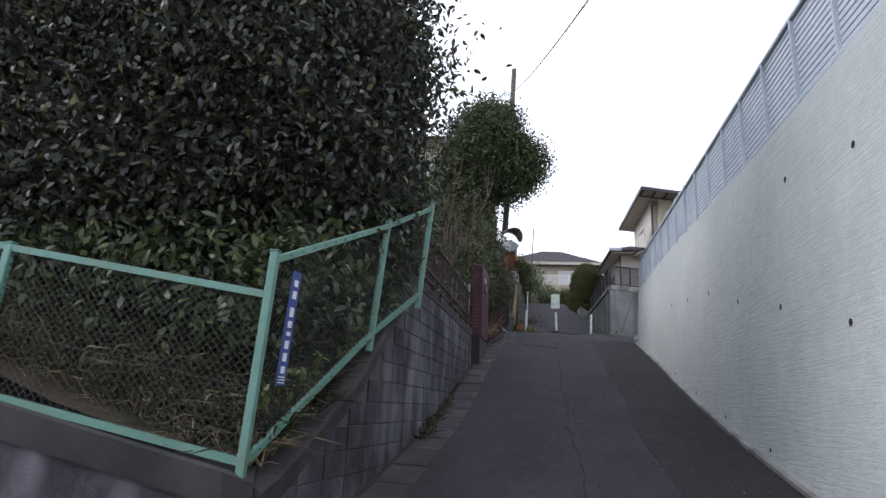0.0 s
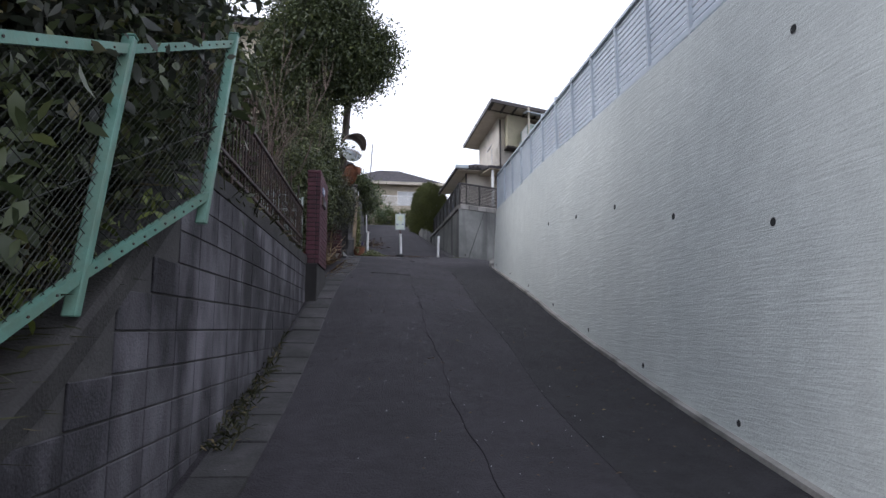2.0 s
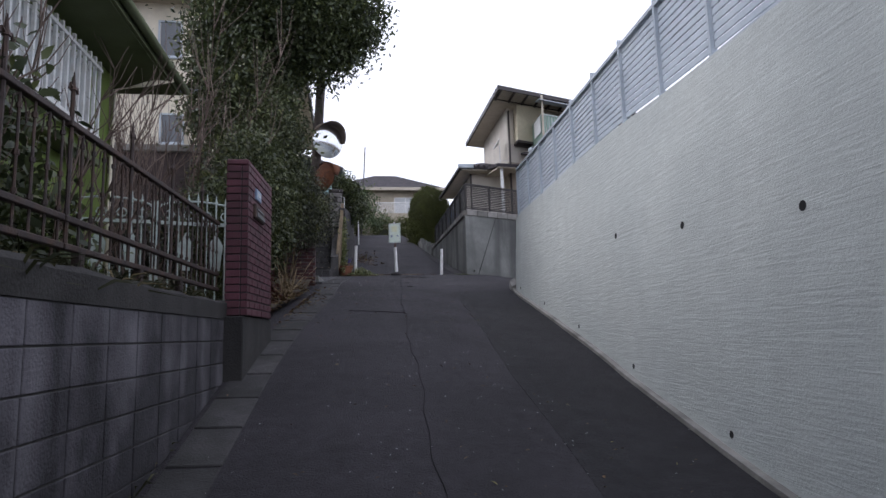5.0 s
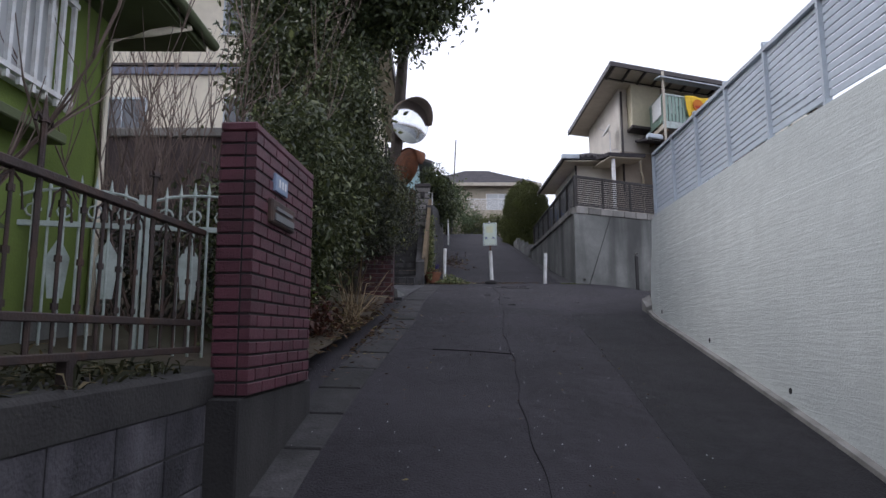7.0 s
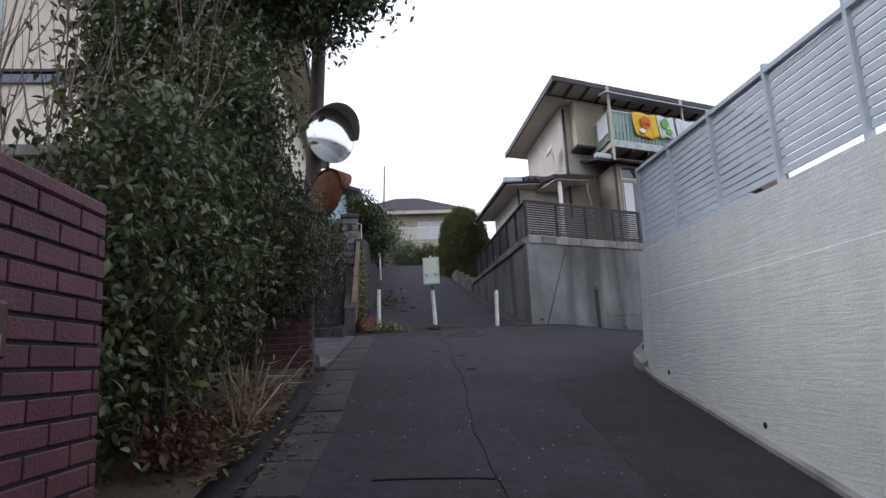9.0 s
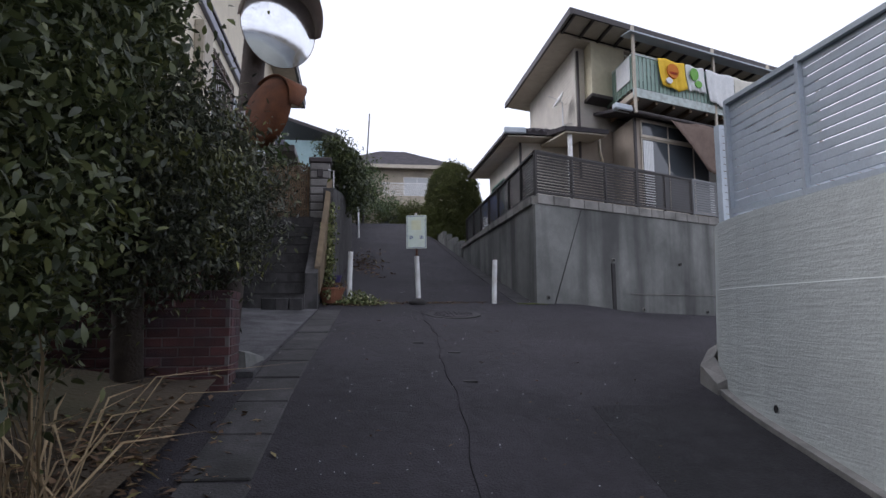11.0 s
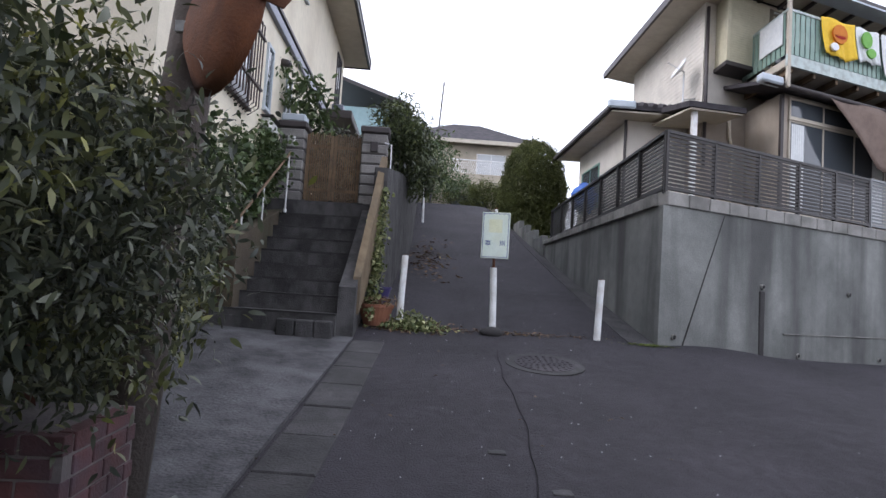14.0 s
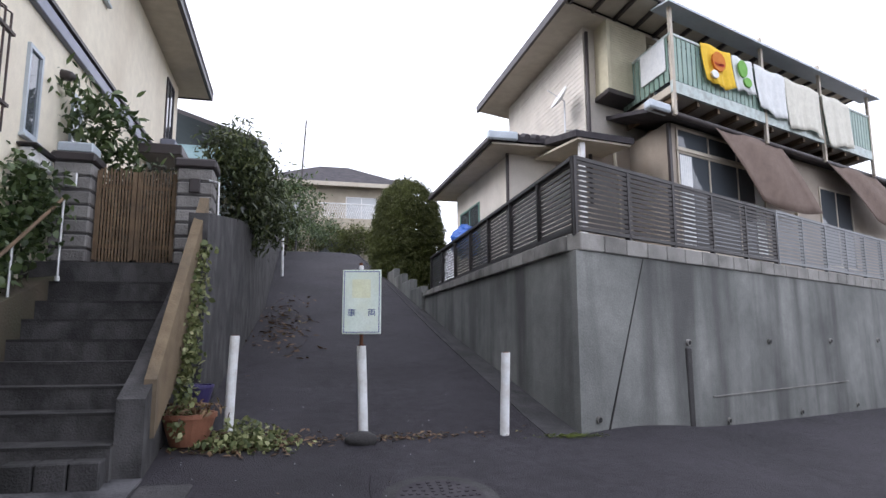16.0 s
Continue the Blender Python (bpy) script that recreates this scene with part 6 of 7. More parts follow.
def wire_span(a, b, sag, label):
    bm = bmesh.new()
    pts = []
    for i in range(21):
        s = i / 20
        p = Vector(a).lerp(Vector(b), s)
        p.z -= sag * 4 * s * (1 - s)
        pts.append(p)
    tube(bm, pts, 0.011, 5)
    return single("overhead_wire", bm, TRIM_DARK, label, "wire")


wire_span((1.58, 19.95, 12.3), (3.69, -6.34, 1.67), 0.5, "black overhead wire running along the lane")
ant = bmesh.new()
tube(ant, [(2.95, 47, 8.5), (3.3, 47, 15.2)], 0.055, 6, 0.04)
single("antenna_mast", ant, TRIM_DARK, "thin leaning antenna mast beside the lane", "mast")
ant = bmesh.new()
tube(ant, [(2.62, 36.0, 7.0), (2.6, 36.0, 8.5)], 0.03, 8)
single("reflector_post", ant, WHITE_PAINT, "thin pale post beside the upper lane", "post")

# ---------------------------------------------------------------- gate, pillars, handrail, pot
def block_pillar(x, y, label, cap_h):
    t = thing("gate_pillar", label, "pillar", (x, y, 6.2), "gate pillars")
    n = 7
    for k in range(n):
        z = 6.2 + k * 0.165
        part("pillar_block", boxes(((x - 0.2, y - 0.2, z + 0.008), (x + 0.2, y + 0.2, z + 0.158)), bevel=0.018), PILLAR_BLOCK, t)
    part("mortar", boxes(((x - 0.185, y - 0.185, 6.2), (x + 0.185, y + 0.185, 6.2 + n * 0.165))), MORTAR, t)
    part("cap", boxes(((x - 0.23, y - 0.23, 6.2 + n * 0.165), (x + 0.23, y + 0.23, 6.2 + n * 0.165 + 0.11)), bevel=0.02), TRIM_DARK, t, "dark cap stone")
    part("intercom", boxes(((x - 0.06, y - 0.235, 7.05), (x + 0.06, y - 0.2, 7.22)), bevel=0.01), TRIM_DARK if x > 1 else STEEL, t, "small intercom box")
    return t


block_pillar(1.72, 26.98, "rough grey block gate pillar with a conduit", 0.1)
block_pillar(0.42, 27.0, "rough grey block gate pillar with a planter on top", 0.1)
single("planter_box", boxes(((0.22, 26.85, 7.475), (0.6, 27.15, 7.6)), bevel=0.02), ALUMINIUM, "shallow grey planter box on the gate pillar", "planter")
con = bmesh.new()
tube(con, [(1.88, 26.74, 7.2), (1.99, 26.74, 7.18), (2.0, 26.74, 6.5)], 0.012, 6)
single("conduit", con, STEEL, "thin grey conduit bent round the pillar", "pipe")
wg = thing("wooden_gate", "weathered brown slatted wooden double gate, closed", "gate", (1.07, 26.95, 6.22))
for leaf, (x0, x1) in enumerate(((0.64, 1.065), (1.075, 1.5))):
    fr = part("gate_leaf", boxes(((x0, 26.93, 6.26), (x0 + 0.03, 26.97, 7.3)), ((x1 - 0.03, 26.93, 6.26), (x1, 26.97, 7.3)), ((x0, 26.94, 6.4), (x1, 26.97, 6.44)), ((x0, 26.94, 7.1), (x1, 26.97, 7.14))), WOOD_GATE, wg)
    for i in range(11):
        x = x0 + 0.035 + i * 0.034
        part("slat", boxes(((x, 26.925, 6.24), (x + 0.02, 26.94, 7.32 + 0.02 * math.sin(i * 2.3)))), WOOD_GATE, fr)
hr = thing("handrail", "white-footed metal handrail beside the steps", "handrail", (0.1, 25, 4.7))
bm = bmesh.new()
tube(bm, [(0.17, 24.45, 5.2), (0.19, 24.5, 5.38), (0.51, 26.4, 6.87)], 0.018, 8)
part("rail", bm, WOOD_GATE, hr)
for x, y, zt in ((0.19, 24.5, 5.38), (0.26, 25.0, 5.77), (0.36, 25.6, 6.24), (0.5, 26.36, 6.84)):
    bm = bmesh.new()
    zb = max(z for yy, z in TREAD if yy <= y + 0.01)
    tube(bm, [(x, y, zb), (x, y, zt)], 0.014, 8)
    p = part("upright", bm, STEEL, hr)
    bm = bmesh.new()
    tube(bm, [(x, y, zb), (x, y, zb + 0.05)], 0.024, 10)
    part("foot", bm, WHITE_PAINT, p, "white plastic foot")


def pot(x, y, r, h, mat, name, label, z=None):
    z = ground_z(x, y) if z is None else z
    t = thing(name, label, "pot", (x, y, z))
    bm = bmesh.new()
    prof = [(r * 0.68, 0), (r * 0.86, h * 0.45), (r, h * 0.85), (r * 1.06, h * 0.86), (r * 1.06, h), (r * 0.92, h), (r * 0.88, h * 0.88)]
    n = 24
    rings = [[bm.verts.new((x + a * math.cos(6.28319 * k / n), y + a * math.sin(6.28319 * k / n), z + b)) for k in range(n)] for a, b in prof]
    for u, v in zip(rings, rings[1:]):
        for k in range(n):
            bm.faces.new((u[k], u[(k + 1) % n], v[(k + 1) % n], v[k]))
    bm.faces.new(rings[0][::-1])
    part("body", bm, mat, t, smooth=False)
    bm = bmesh.new()
    tube(bm, [(x, y, z + h * 0.8), (x, y, z + h * 0.88)], r * 0.89, 20)
    part("soil", bm, EARTH, t, "dark potting soil")
    return t


pot(2.02, 25.15, 0.22, 0.27, TERRACOTTA, "flower_pot", "brown terracotta flower pot with dry plants")
pot(2.05, 25.32, 0.14, 0.2, PURPLE, "flower_pot", "small purple plastic flower pot", ground_z(2.05, 25.3) + 0.27)

mh = thing("manhole_cover", "round weathered iron manhole cover with a concrete collar", "manhole", (3.92, 23.66, 4.25))
mz = ground_z(3.92, 23.66)
slope = math.atan((ground_z(3.92, 24) - ground_z(3.92, 23.3)) / 0.7)
mt = Matrix.Translation((3.92, 23.66, mz)) @ Matrix.Rotation(slope, 4, "X")
bm = bmesh.new()
tube(bm, [mt @ Vector((0, 0, -0.05)), mt @ Vector((0, 0, 0.01))], 0.42, 32)
part("collar", bm, GUTTER, mh, "concrete collar")
bm = bmesh.new()
tube(bm, [mt @ Vector((0, 0, 0.0)), mt @ Vector((0, 0, 0.016))], 0.32, 32)
for k in range(5):
    for a in range(6 + 4 * k):
        ang = 6.28319 * a / (6 + 4 * k)
        box(bm, (-0.014, -0.014, 0.015), (0.014, 0.014, 0.022), m=mt @ Matrix.Translation((math.cos(ang) * 0.055 * (k + 1), math.sin(ang) * 0.055 * (k + 1), 0)))
part("lid", bm, ROOF_DARK, mh, "patterned iron lid")
for x, y in ((3.36, 19.48), (3.42, 20.7), (3.1, 21.2)):
    z = ground_z(x, y)
    single("survey_plate", boxes(((x - 0.06, y - 0.05, z - 0.03), (x + 0.06, y + 0.05, z + 0.006)), bevel=0.004), GUTTER, "small grey metal cover plate in the asphalt", "cover plate")

# ---------------------------------------------------------------- plants
# evergreen mass above the wire fence
bush("evergreen_tree", "large dense dark evergreen with glossy leaves over the fence", "tree",
     [((-1.6, 6.3, 4.6), (1.6, 1.3, 1.9)), ((-2.6, 5.6, 3.4), (1.8, 0.8, 0.9)), ((-5.0, 5.6, 3.6), (1.8, 0.8, 1.0)), ((-0.6, 6.0, 3.6), (0.8, 0.7, 0.8)), ((-0.5, 6.5, 4.6), (0.95, 1.0, 1.6)), ((-3.6, 6.2, 4.8), (1.6, 1.3, 2.2)), ((-5.8, 6.4, 4.9), (1.8, 1.3, 2.4)), ((-2.4, 6.6, 7.2), (2.2, 1.4, 1.8)), ((-0.7, 7.0, 6.8), (1.1, 1.2, 1.6)), ((-5.0, 6.8, 7.6), (2.4, 1.4, 2.0)), ((-1.4, 7.4, 8.6), (1.7, 1.4, 1.4)), ((0.15, 6.9, 5.6), (0.5, 0.6, 0.9))],
     LEAF_DARK, 520, 0.105, 11, [((-1.5, 6.6, 2.4), (-1.5, 6.7, 4.0), (-1.8, 6.9, 6.8)), ((-0.7, 6.7, 2.4), (-0.6, 6.6, 3.6), (-0.4, 6.6, 5.4)), ((-3.6, 6.5, 2.4), (-3.5, 6.5, 4.5), (-4.2, 6.7, 7.0))], 0.3, 0.35, stem_r=0.05)
bush("evergreen_shrub", "dark evergreen shrub leaning over the fence corner", "shrub",
     [((0.1, 8.0, 4.1), (0.5, 0.9, 1.0)), ((0.15, 7.4, 3.5), (0.4, 0.6, 0.7)), ((-0.1, 9.6, 3.6), (0.5, 1.0, 0.8)), ((-0.3, 11.2, 3.4), (0.4, 0.8, 0.5))], LEAF_TREE, 380, 0.09, 12, [((0.0, 8.3, 2.75), (0.0, 8.3, 4.2))], 0.14, 0.35, stem_r=0.02)
# low bamboo grass and dry stalks on the bank behind the mesh
rng = np.random.default_rng(21)


def blades(n, xr, yr, zf, length, mat, name, label, lean=0.7, w=0.014, rngv=None, kind="stuff", parent=None):
    r = rngv or np.random.default_rng(5)
    x, y = r.uniform(*xr, n), r.uniform(*yr, n)
    base = np.stack([x, y, np.array([zf(a, b) for a, b in zip(x, y)])], 1)
    L = length * r.uniform(0.5, 1.3, n)[:, None]
    d = r.normal(size=(n, 3)) * lean
    d[:, 2] = np.abs(r.normal(size=n)) * 0.5 + 0.7
    d /= np.linalg.norm(d, axis=1)[:, None]
    side = np.cross(d, r.normal(size=(n, 3)))
    side /= np.linalg.norm(side, axis=1)[:, None]
    mid = base + d * L * 0.55
    tip = base + d * L * 0.9 + np.stack([d[:, 0] * 0.35, d[:, 1] * 0.35, -0.25 * np.ones(n)], 1) * L
    v = np.stack([base - side * w * 0.5, base + side * w * 0.5, mid + side * w, mid - side * w, tip], 1).reshape(-1, 3)
    k = np.arange(n)[:, None] * 5
    f = np.concatenate([k + np.array([0, 1, 2]), k + np.array([0, 2, 3]), k + np.array([3, 2, 4])], 0)
    o = leaf_mesh(name, v, f, mat, parent)
    return tagged(o, label, "grass", "", kind)


def bank(x, y):
    return garden_z(x, y) - 0.02


blades(9000, (-5.5, 0.1), (3.9, 5.4), bank, 0.42, GRASS, "bamboo_grass", "dry and green bamboo grass on the bank", 0.8, 0.012, np.random.default_rng(31))
blades(3500, (-0.5, 0.25), (4.6, 7.2), bank, 0.36, GRASS, "bamboo_grass", "green bamboo grass behind the mesh", 0.8, 0.011, np.random.default_rng(32))
blades(3200, (-5.5, 0.15), (3.85, 4.9), bank, 0.3, STRAW, "dry_grass", "bleached dry grass tangled behind the mesh", 1.0, 0.005, np.random.default_rng(38))
v, f = leaves(np.random.default_rng(33), clumps(np.random.default_rng(34), [((-0.3, 5.6, 2.4), (0.5, 1.0, 0.7)), ((-2.2, 4.8, 2.3), (2.6, 0.5, 0.6)), ((0.2, 6.4, 3.0), (0.35, 0.6, 0.5))], 260, 0.16, 0.2), 0.11)
tagged(leaf_mesh("undergrowth", v, f, LEAF_TREE, None), "mixed green undergrowth on the bank", "plants", "", "stuff")
v, f = leaves(np.random.default_rng(35), np.random.default_rng(36).uniform((0.05, 4.0, 1.3), (0.62, 6.6, 1.5), (160, 3)) + np.array([0, 0, 0]), 0.09)
off = np.repeat(np.interp(v[::6, 1], (4, 5.2, 6.6), (0.0, 0.45, 1.4)), 6)
v[:, 2] += off
v[:, 0] = np.repeat(np.interp(v[::6, 1], (4, 6.6), (0.06, 0.68)), 6) + (v[:, 0] - np.repeat(v[::6, 0], 6)) - 0.06
tagged(leaf_mesh("creeper_leaves", v, f, LEAF_BRIGHT, None), "few bright yellow-green creeper leaves in the mesh", "plants", "", "stuff")
for i, (x0, x1, y0, y1, n) in enumerate(((0.35, 0.85, 7.2, 12.6, 1600),)):
    blades(n, (x0, x1), (y0, y1), lambda a, b: 2.98 if a < left_x(b) - 0.04 else road(b) + 0.01, 0.14, GRASS, "weeds", "low weeds along the wall's cap", 0.8, 0.008, np.random.default_rng(40))

# tall tree round the pole
bush("street_tree", "tall evergreen tree with a rounded leafy crown", "tree",
     [((0.75, 18.6, 9.6), (1.35, 1.2, 1.35)), ((1.3, 18.7, 8.7), (1.15, 1.0, 0.9)), ((0.2, 18.5, 8.5), (1.05, 1.1, 1.1)), ((1.0, 18.6, 10.6), (0.8, 0.8, 0.7)), ((0.1, 18.3, 7.2), (0.9, 0.9, 1.1)), ((2.05, 18.8, 9.2), (0.75, 0.7, 0.8)), ((0.4, 18.2, 6.2), (0.7, 0.7, 0.8))],
     LEAF_TREE, 620, 0.1, 51, [((0.85, 18.75, 3.6), (0.8, 18.7, 6.0), (0.95, 18.6, 8.0), (0.9, 18.6, 10.0))], 0.19, 0.4, stem_r=0.11)
bush("hedge_shrub", "dense dark shrub between the pier and the tree", "shrub",
     [((0.65, 15.9, 4.7), (0.45, 0.8, 0.95)), ((0.65, 17.0, 5.0), (0.55, 0.8, 1.2)), ((0.4, 15.0, 4.0), (0.4, 0.5, 0.7)), ((0.3, 16.4, 3.9), (0.4, 0.8, 0.7)), ((0.75, 17.5, 6.0), (0.6, 0.7, 0.9)), ((0.3, 17.7, 6.7), (0.55, 0.6, 0.9)), ((0.5, 18.3, 6.1), (0.5, 0.4, 0.6))],
     LEAF_SHRUB, 900, 0.066, 52, [((0.7, 16.6, 3.0), (0.7, 16.7, 5.2)), ((0.8, 15.9, 2.9), (0.75, 16.0, 4.6))], 0.15, 0.4, stem_r=0.025)
bush("nandina_shrub", "overhanging shrub with slender glossy leaves above the brick planter", "shrub",
     [((0.78, 18.2, 5.12), (0.9, 0.6, 0.78)), ((0.9, 19.1, 5.1), (0.88, 0.55, 0.65)), ((0.65, 20.1, 5.1), (0.75, 0.7, 0.8)), ((0.2, 17.4, 4.9), (0.8, 0.6, 1.1))],
     LEAF_NANDINA, 2300, 0.052, 53, [((0.6, 18.9, 4.3), (0.7, 18.9, 5.2)), ((0.4, 18.1, 3.5), (0.35, 18.0, 5.2))], 0.1, 0.35, 0.3, stem_r=0.018, droop=0.5)
rngb = np.random.default_rng(57)
v, f = leaves(rngb, rngb.normal((0.72, 16.1, 3.75), (0.12, 0.2, 0.3), (46, 3)), 0.11, ratio=0.6)
tagged(leaf_mesh("creeper_leaves", v, f, LEAF_BRIGHT, None), "bright yellow-green creeper leaves beside the gutter", "plants", "", "stuff")
bush("reddish_shrub", "small reddish-leaved shrub under the overhang", "shrub", [((1.0, 18.95, 4.55), (0.25, 0.3, 0.15)), ((0.85, 16.0, 3.35), (0.18, 0.4, 0.2))], LEAF_RED, 420, 0.07, 54, [((1.0, 19.0, 4.35), (1.0, 19.0, 4.6))], 0.08, 0.3, stem_r=0.01)
blades(48, (1.0, 1.2), (16.6, 17.3), lambda a, b: max(garden_z(a, b), ground_z(a, b)), 1.2, STRAW, "dry_grass", "pale dry arching grass beside the gutter", 0.4, 0.006, np.random.default_rng(55))


def bare_shrub(x, y, z, h, n, seed, label, spread=0.5):
    r = random.Random(seed)
    t = thing("bare_shrub", label, "shrub", (x, y, z))
    for i in range(n):
        bm = bmesh.new()
        a = r.uniform(0, 6.28)
        p = Vector((x + r.uniform(-0.2, 0.2), y + r.uniform(-0.2, 0.2), z - 0.05))
        pts = [p]
        d = Vector((math.cos(a) * spread, math.sin(a) * spread, 1.0)).normalized()
        for k in range(5):
            d = (d + Vector((r.uniform(-0.2, 0.2), r.uniform(-0.2, 0.2), 0.05))).normalized()
            pts.append(pts[-1] + d * h / 5)
        tube(bm, pts, 0.014, 5, 0.004)
        for k in range(2, 6):
            for s in range(3):
                e = (d + Vector((r.uniform(-0.8, 0.8), r.uniform(-0.8, 0.8), r.uniform(0, 0.5)))).normalized()
                q = pts[k]
                tube(bm, [q, q + e * h * 0.12, q + (e + Vector((0, 0, 0.3))).normalized() * h * 0.24], 0.006, 4, 0.002)
        part("branch", bm, TWIG, t)
    return t


bare_shrub(-0.8, 15.4, 3.0, 3.2, 16, 1, "leafless shrub with upright brown twigs")
bare_shrub(-0.7, 17.2, 3.3, 4.4, 12, 2, "leafless shrub with long reddish twigs")
bare_shrub(-1.2, 16.6, 3.2, 3.2, 18, 3, "leafless shrub with pale upright stems", 0.3)
bare_shrub(-0.1, 11.2, 2.8, 1.7, 14, 4, "leafless twiggy shrub behind the railing")
bare_shrub(0.2, 9.6, 2.8, 1.5, 14, 5, "leafless twiggy shrub behind the railing")
bush("garden_shrub", "low dark green shrub behind the gate", "shrub", [((-0.6, 16.0, 4.0), (0.5, 0.5, 0.5)), ((-1.3, 15.8, 3.9), (0.5, 0.5, 0.6))], LEAF_DARK, 300, 0.08, 56, [((-0.9, 16, 2.9), (-0.9, 16, 4.0))], 0.12, 0.4, stem_r=0.02)
blades(1500, (-0.7, 0.75), (7.3, 12.6), lambda a, b: garden_z(a, b), 0.3, GRASS, "weeds", "dry weeds behind the railing", 0.8, 0.008, np.random.default_rng(58))

# hedge and ivy beside the stairs
bush("hedge", "clipped hedge with climbing leaves beside the steps", "hedge",
     [((-0.45, 24.3, 5.9), (0.45, 0.7, 0.75)), ((-0.3, 25.4, 6.2), (0.4, 0.9, 0.7)), ((-0.5, 23.1, 5.6), (0.5, 0.8, 0.8)), ((-0.05, 26.3, 6.7), (0.4, 0.5, 0.5)), ((-0.25, 24.2, 5.1), (0.38, 0.7, 0.6)), ((-0.25, 25.0, 5.4), (0.3, 0.6, 0.6)), ((-0.12, 25.8, 5.95), (0.3, 0.6, 0.55)), ((-0.06, 24.3, 6.3), (0.13, 0.6, 0.5)), ((-0.06, 25.3, 6.5), (0.13, 0.6, 0.5)), ((-0.06, 23.3, 6.0), (0.14, 0.6, 0.65)), ((-0.06, 24.2, 5.5), (0.14, 0.6, 0.6))],
     LEAF_IVY, 520, 0.085, 61, [((-0.4, 24.5, 4.6), (-0.4, 24.5, 6.2))], 0.12, 0.5, 0.7, stem_r=0.03)
bush("roadside_shrub", "broad dark shrub with drooping glossy leaves by the apron", "shrub",
     [((0.5, 20.9, 4.8), (0.55, 0.7, 0.8)), ((0.2, 21.8, 5.0), (0.55, 0.8, 0.8)), ((-0.1, 22.8, 5.2), (0.5, 0.7, 0.7))], LEAF_NANDINA, 380, 0.1, 62, [((0.2, 21, 3.9), (0.3, 21, 5.0))], 0.15, 0.4, 0.36, stem_r=0.02)
bush("loquat_shrub", "young broadleaf shrub behind the gate pillar", "shrub", [((0.4, 27.6, 8.0), (0.35, 0.35, 0.4)), ((0.75, 27.7, 7.6), (0.45, 0.35, 0.2)), ((0.15, 27.5, 8.4), (0.22, 0.25, 0.25))], LEAF_IVY, 120, 0.15, 63, [((0.4, 27.8, 6.2), (0.4, 27.8, 8.3))], 0.13, 0.3, 0.35, stem_r=0.02)
# added dark foliage that hides the bright earth seen between the gate slats
bush("gate_gap_filler", "dark leafy filler added to darken the gaps of the wooden gate", "shrub", [((1.1, 27.6, 6.75), (0.75, 0.3, 0.6)), ((1.1, 27.9, 6.9), (0.8, 0.3, 0.6))], LEAF_DARK, 1000, 0.09, 68, [((1.1, 27.75, 6.2), (1.1, 27.75, 7.0))], 0.12, 0.3, stem_r=0.02)
bush("aralia_shrub", "dark umbrella-leaved shrub behind the upper wall", "shrub", [((2.1, 28.6, 7.6), (0.5, 0.7, 0.5)), ((2.3, 29.6, 7.4), (0.55, 0.8, 0.5)), ((2.0, 28.2, 8.0), (0.35, 0.4, 0.35))], LEAF_TREE, 420, 0.12, 64, [((2.0, 28.6, 6.9), (2.1, 28.6, 7.8))], 0.12, 0.3, 0.25, stem_r=0.025, droop=0.3)
bush("garden_tree", "half-bare small tree beside the upper lane", "tree", [((2.9, 40, 9.9), (0.8, 1.2, 0.9)), ((3.6, 44, 9.7), (1.0, 1.2, 0.5))], LEAF_IVY, 90, 0.12, 65, [((2.6, 41, 8.2), (2.9, 41, 10.5))], 0.2, 0.3, stem_r=0.04)
bush("low_hedge", "clipped hedge across the top of the lane", "hedge", [((2.2 + 1.3 * i, 50.2, 10.3), (0.9, 0.6, 0.7)) for i in range(6)], LEAF_CONIFER, 260, 0.1, 66, [((4, 50.2, 9.6), (4, 50.2, 10.6))], 0.16, 0.5, stem_r=0.03)
bush("round_conifer", "clipped egg-shaped dark green conifer", "tree", [((6.3, 37.9, 8.85), (0.95, 1.0, 1.3)), ((6.3, 37.9, 8.2), (1.08, 1.05, 1.3)), ((6.3, 37.9, 7.4), (1.0, 1.0, 0.9))], LEAF_CONIFER, 3000, 0.05, 67, [((6.3, 37.9, 6.6), (6.3, 37.9, 9.4))], 0.035, 0.94, stem_r=0.08)
# ivy on the board, and over the pots
rng = np.random.default_rng(70)
p = np.stack([rng.normal(1.97, 0.05, 900), rng.uniform(24.9, 25.9, 900), rng.uniform(0, 1, 900)], 1)
p[:, 2] = 4.55 + p[:, 2] * 1.75
p[:, 1] = 24.95 + (p[:, 2] - 4.5) * 0.42 + rng.normal(0, 0.07, 900)
v, f = leaves(rng, p, 0.055, ratio=0.8)
tagged(leaf_mesh("ivy", v, f, LEAF_VARIEGATED, None), "pale variegated ivy climbing the tan board", "ivy", "", "stuff")
p = np.stack([rng.normal(2.02, 0.12, 260), rng.normal(25.15, 0.12, 260), rng.uniform(0.25, 0.36, 260)], 1)
p[:, 2] += ground_z(2.02, 25.15)
v, f = leaves(rng, p, 0.07, ratio=0.3)
tagged(leaf_mesh("pot_plants", v, f, DEAD_LEAF, None), "dry straggling plants in the pot", "plants", "", "stuff")

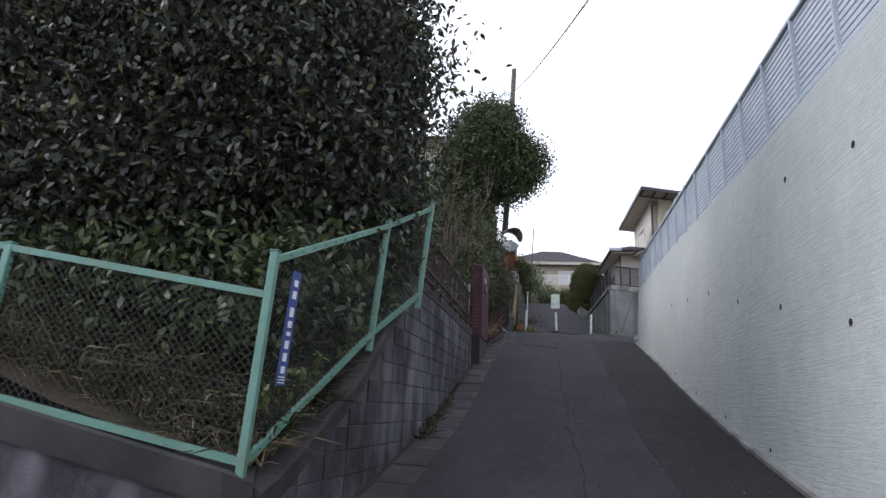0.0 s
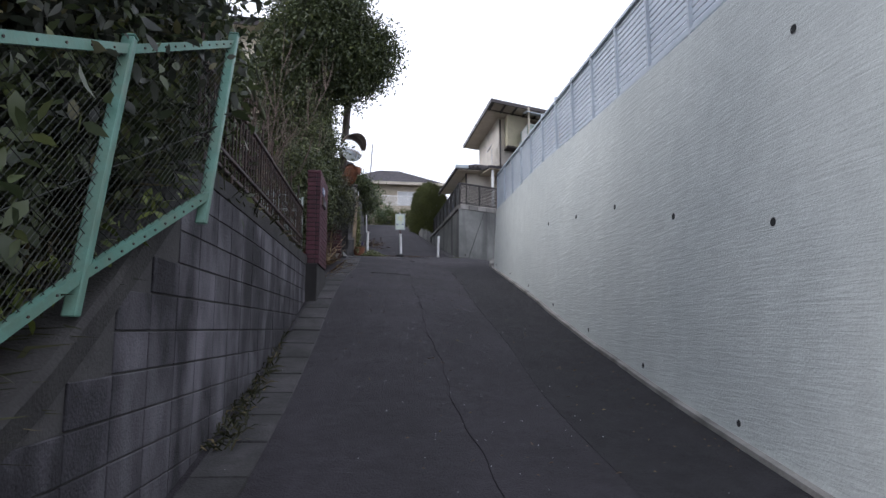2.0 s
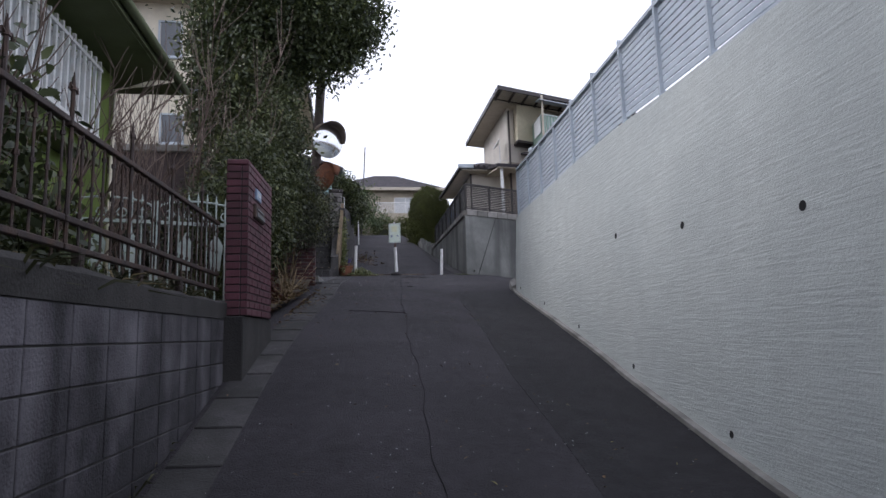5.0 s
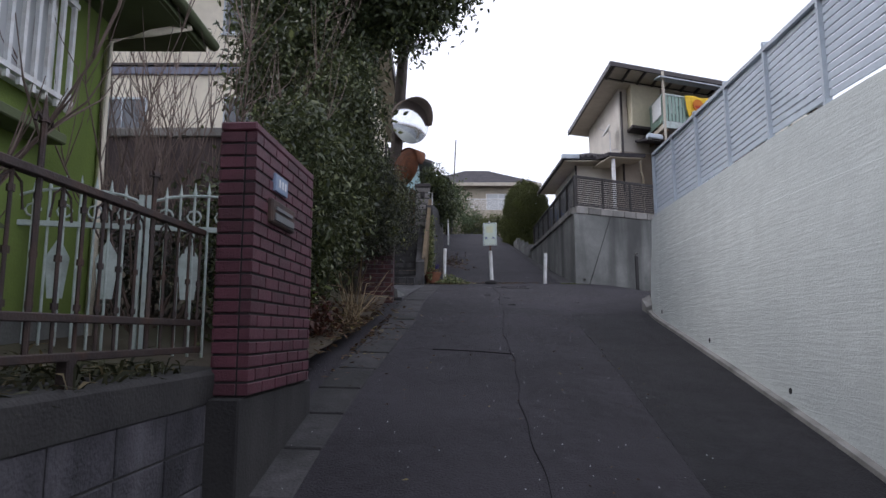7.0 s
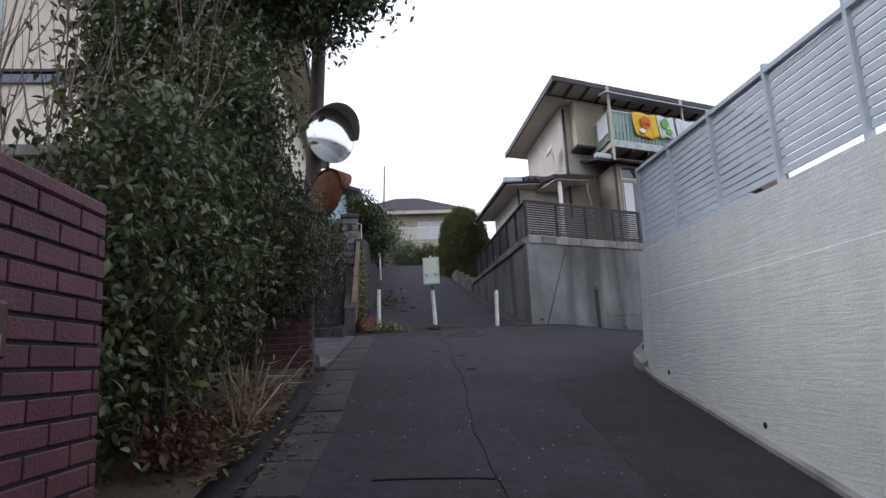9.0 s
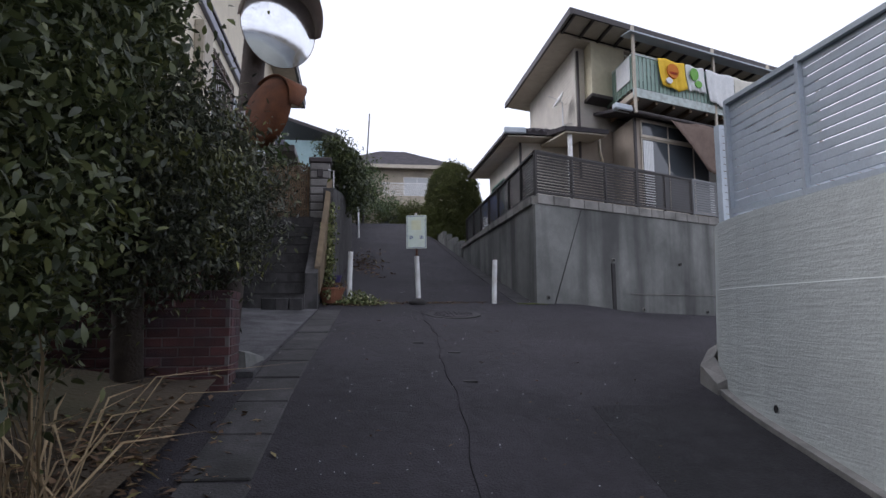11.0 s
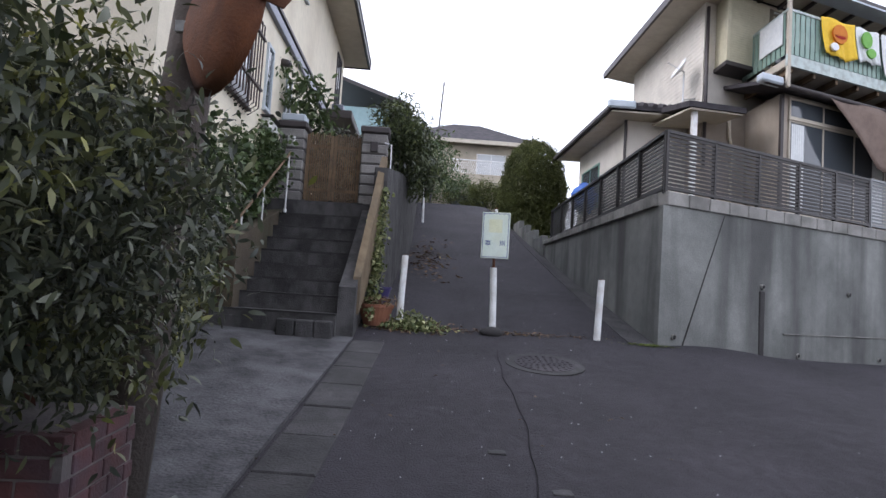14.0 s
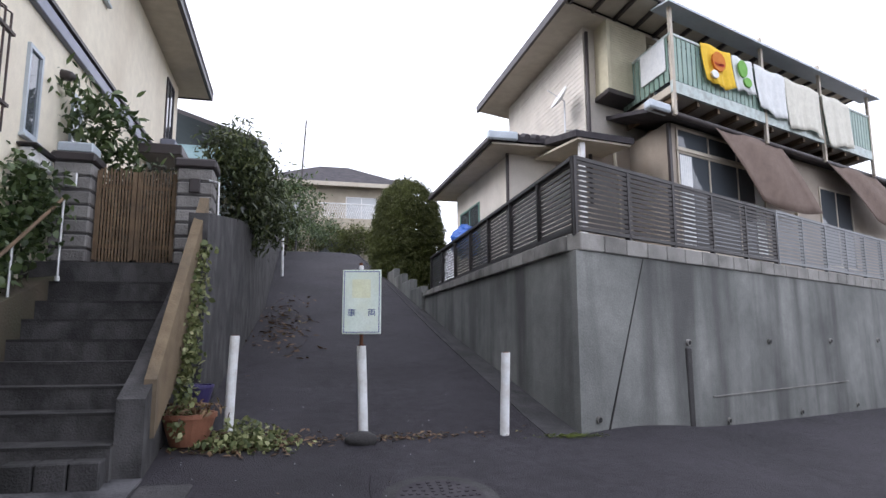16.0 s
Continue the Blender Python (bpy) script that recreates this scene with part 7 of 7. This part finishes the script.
# straggling pale plant heaped between the pot and the bollard
rng = np.random.default_rng(81)
p = np.stack([rng.normal(2.5, 0.2, 700), rng.normal(25.05, 0.1, 700), np.abs(rng.normal(0, 0.09, 700))], 1)
p[:, 2] = np.clip(p[:, 2], 0.01, 0.24) * np.clip(1.2 - np.abs(p[:, 0] - 2.45) * 2.0, 0.15, 1) + np.array([ground_z(a, b) for a, b in p[:, :2]])
v, f = leaves(rng, p, 0.06, ratio=0.55)
tagged(leaf_mesh("creeping_plant", v, f, LEAF_VARIEGATED, None), "pale creeping plant spilling around the bollard", "plants", "", "stuff")


def litter(n, cx, cy, sx_, sy_, size, mat, name, label, seed, zf=None):
    r = np.random.default_rng(seed)
    x, y = r.normal(cx, sx_, n), r.normal(cy, sy_, n)
    z = np.array([(zf or ground_z)(a, b) + 0.012 for a, b in zip(x, y)])
    s = size * r.uniform(0.5, 1.4, n)[:, None]
    a = r.uniform(0, 6.28, n)
    d = np.stack([np.cos(a), np.sin(a), r.normal(0, 0.25, n)], 1)
    e = np.stack([-np.sin(a), np.cos(a), r.normal(0, 0.25, n)], 1) * 0.4
    c = np.stack([x, y, z], 1)
    v = np.stack([c - d * s * 0.5, c + e * s * 0.5 + np.array([0, 0, 0.006]), c + d * s * 0.5, c - e * s * 0.5 + np.array([0, 0, 0.006])], 1).reshape(-1, 3)
    k = np.arange(n)[:, None] * 4
    f = np.concatenate([k + np.array([0, 1, 2]), k + np.array([0, 2, 3])], 0)
    tagged(leaf_mesh(name, v, f, mat, None), label, "leaves", "", "stuff")


litter(900, 2.45, 25.12, 0.26, 0.13, 0.075, DEAD_LEAF, "leaf_litter", "dry leaves gathered at the bollard's foot", 71)
litter(260, 3.7, 25.1, 0.6, 0.06, 0.05, DEAD_LEAF, "leaf_litter", "dry leaves along the lane's joint", 72)
litter(1500, 1.1, 17.0, 0.25, 0.8, 0.07, DEAD_LEAF, "leaf_litter", "brown fallen leaves beside the gutter", 73, lambda a, b: max(garden_z(a, b), ground_z(a, b)) if a < left_x(b) else ground_z(a, b))
litter(240, 2.6, 12, 0.9, 6, 0.035, DEAD_LEAF, "leaf_litter", "few small leaves scattered on the asphalt", 74)
litter(260, 4.3, 11, 0.3, 5, 0.03, DEAD_LEAF, "leaf_litter", "small leaves and grit beside the pale wall", 75)
litter(240, 2.75, 30.5, 0.25, 1.2, 0.12, DEAD_LEAF, "leaf_litter", "dry brown leaves along the upper wall", 76)
litter(260, 5.5, 24.93, 0.16, 0.035, 0.03, LEAF_BRIGHT, 'moss', 'yellow-green moss at the retaining wall corner', 78)
litter(700, 3.0, 16, 1.1, 7, 0.008, WHITE, 'grit', 'pale grit scattered over the asphalt', 77)

# ---------------------------------------------------------------- pieces: gutter covers and wall blocks
gutter = thing("gutter_covers", "worn concrete gutter covers along the lane", "gutter", (1.2, 15, 2.8), kind="structure")
cover_cache = {}
yy = 5.0
while yy < 24.2:
    L = 0.6
    xw = left_x(yy + 0.3) + 0.03
    z0, z1 = road(yy), road(yy + L)
    d = Vector((left_x(yy + L) - left_x(yy), L, z1 - z0)).normalized()
    side = Vector((1, 0, 0)) - d * d.x
    side.normalize()
    nrm = side.cross(d)
    if 0 not in cover_cache:
        bm = boxes(((0, 0.008, -0.08), (0.36, 0.6, 0.012)), bevel=0.008)
        me = bpy.data.meshes.new("gutter_cover")
        bm.to_mesh(me)
        bm.free()
        me.materials.append(GUTTER)
        cover_cache[0] = me
    o = new("gutter_cover", cover_cache[0])
    o.parent = gutter
    zj = random.uniform(-0.003, 0.006)
    o.matrix_local = Matrix.Translation(-Vector(gutter.location)) @ Matrix(((side.x, d.x, nrm.x, xw), (side.y, d.y, nrm.y, yy), (side.z, d.z, nrm.z, z0 + zj), (0, 0, 0, 1)))
    yy += L

block_cache = {}
for k in range(0, 13):
    z = 0.4085 + 0.2017 * k
    y = 3.8
    while y < 12.9:
        L = 0.4
        ym = y + L / 2
        if z + 0.2 < cap_z(min(y, 12.9)) - 0.03 and z > road(ym + 0.3) - 0.3:
            x = left_x(ym)
            ang = math.atan2(left_x(y + L) - left_x(y), L)
            if "b" not in block_cache:
                bm = boxes(((-0.1, -0.195, 0.004), (0, 0.195, 0.196)), bevel=0.004)
                me = bpy.data.meshes.new("block")
                bm.to_mesh(me)
                bm.free()
                me.materials.append(BLOCK)
                block_cache["b"] = me
            o = new("block", block_cache["b"])
            o.parent = west
            o.matrix_local = Matrix.Translation(-Vector(west.location)) @ Matrix.Translation((x + random.uniform(-0.002, 0.002), ym, z)) @ Matrix.Rotation(-ang, 4, "Z")
        y += L
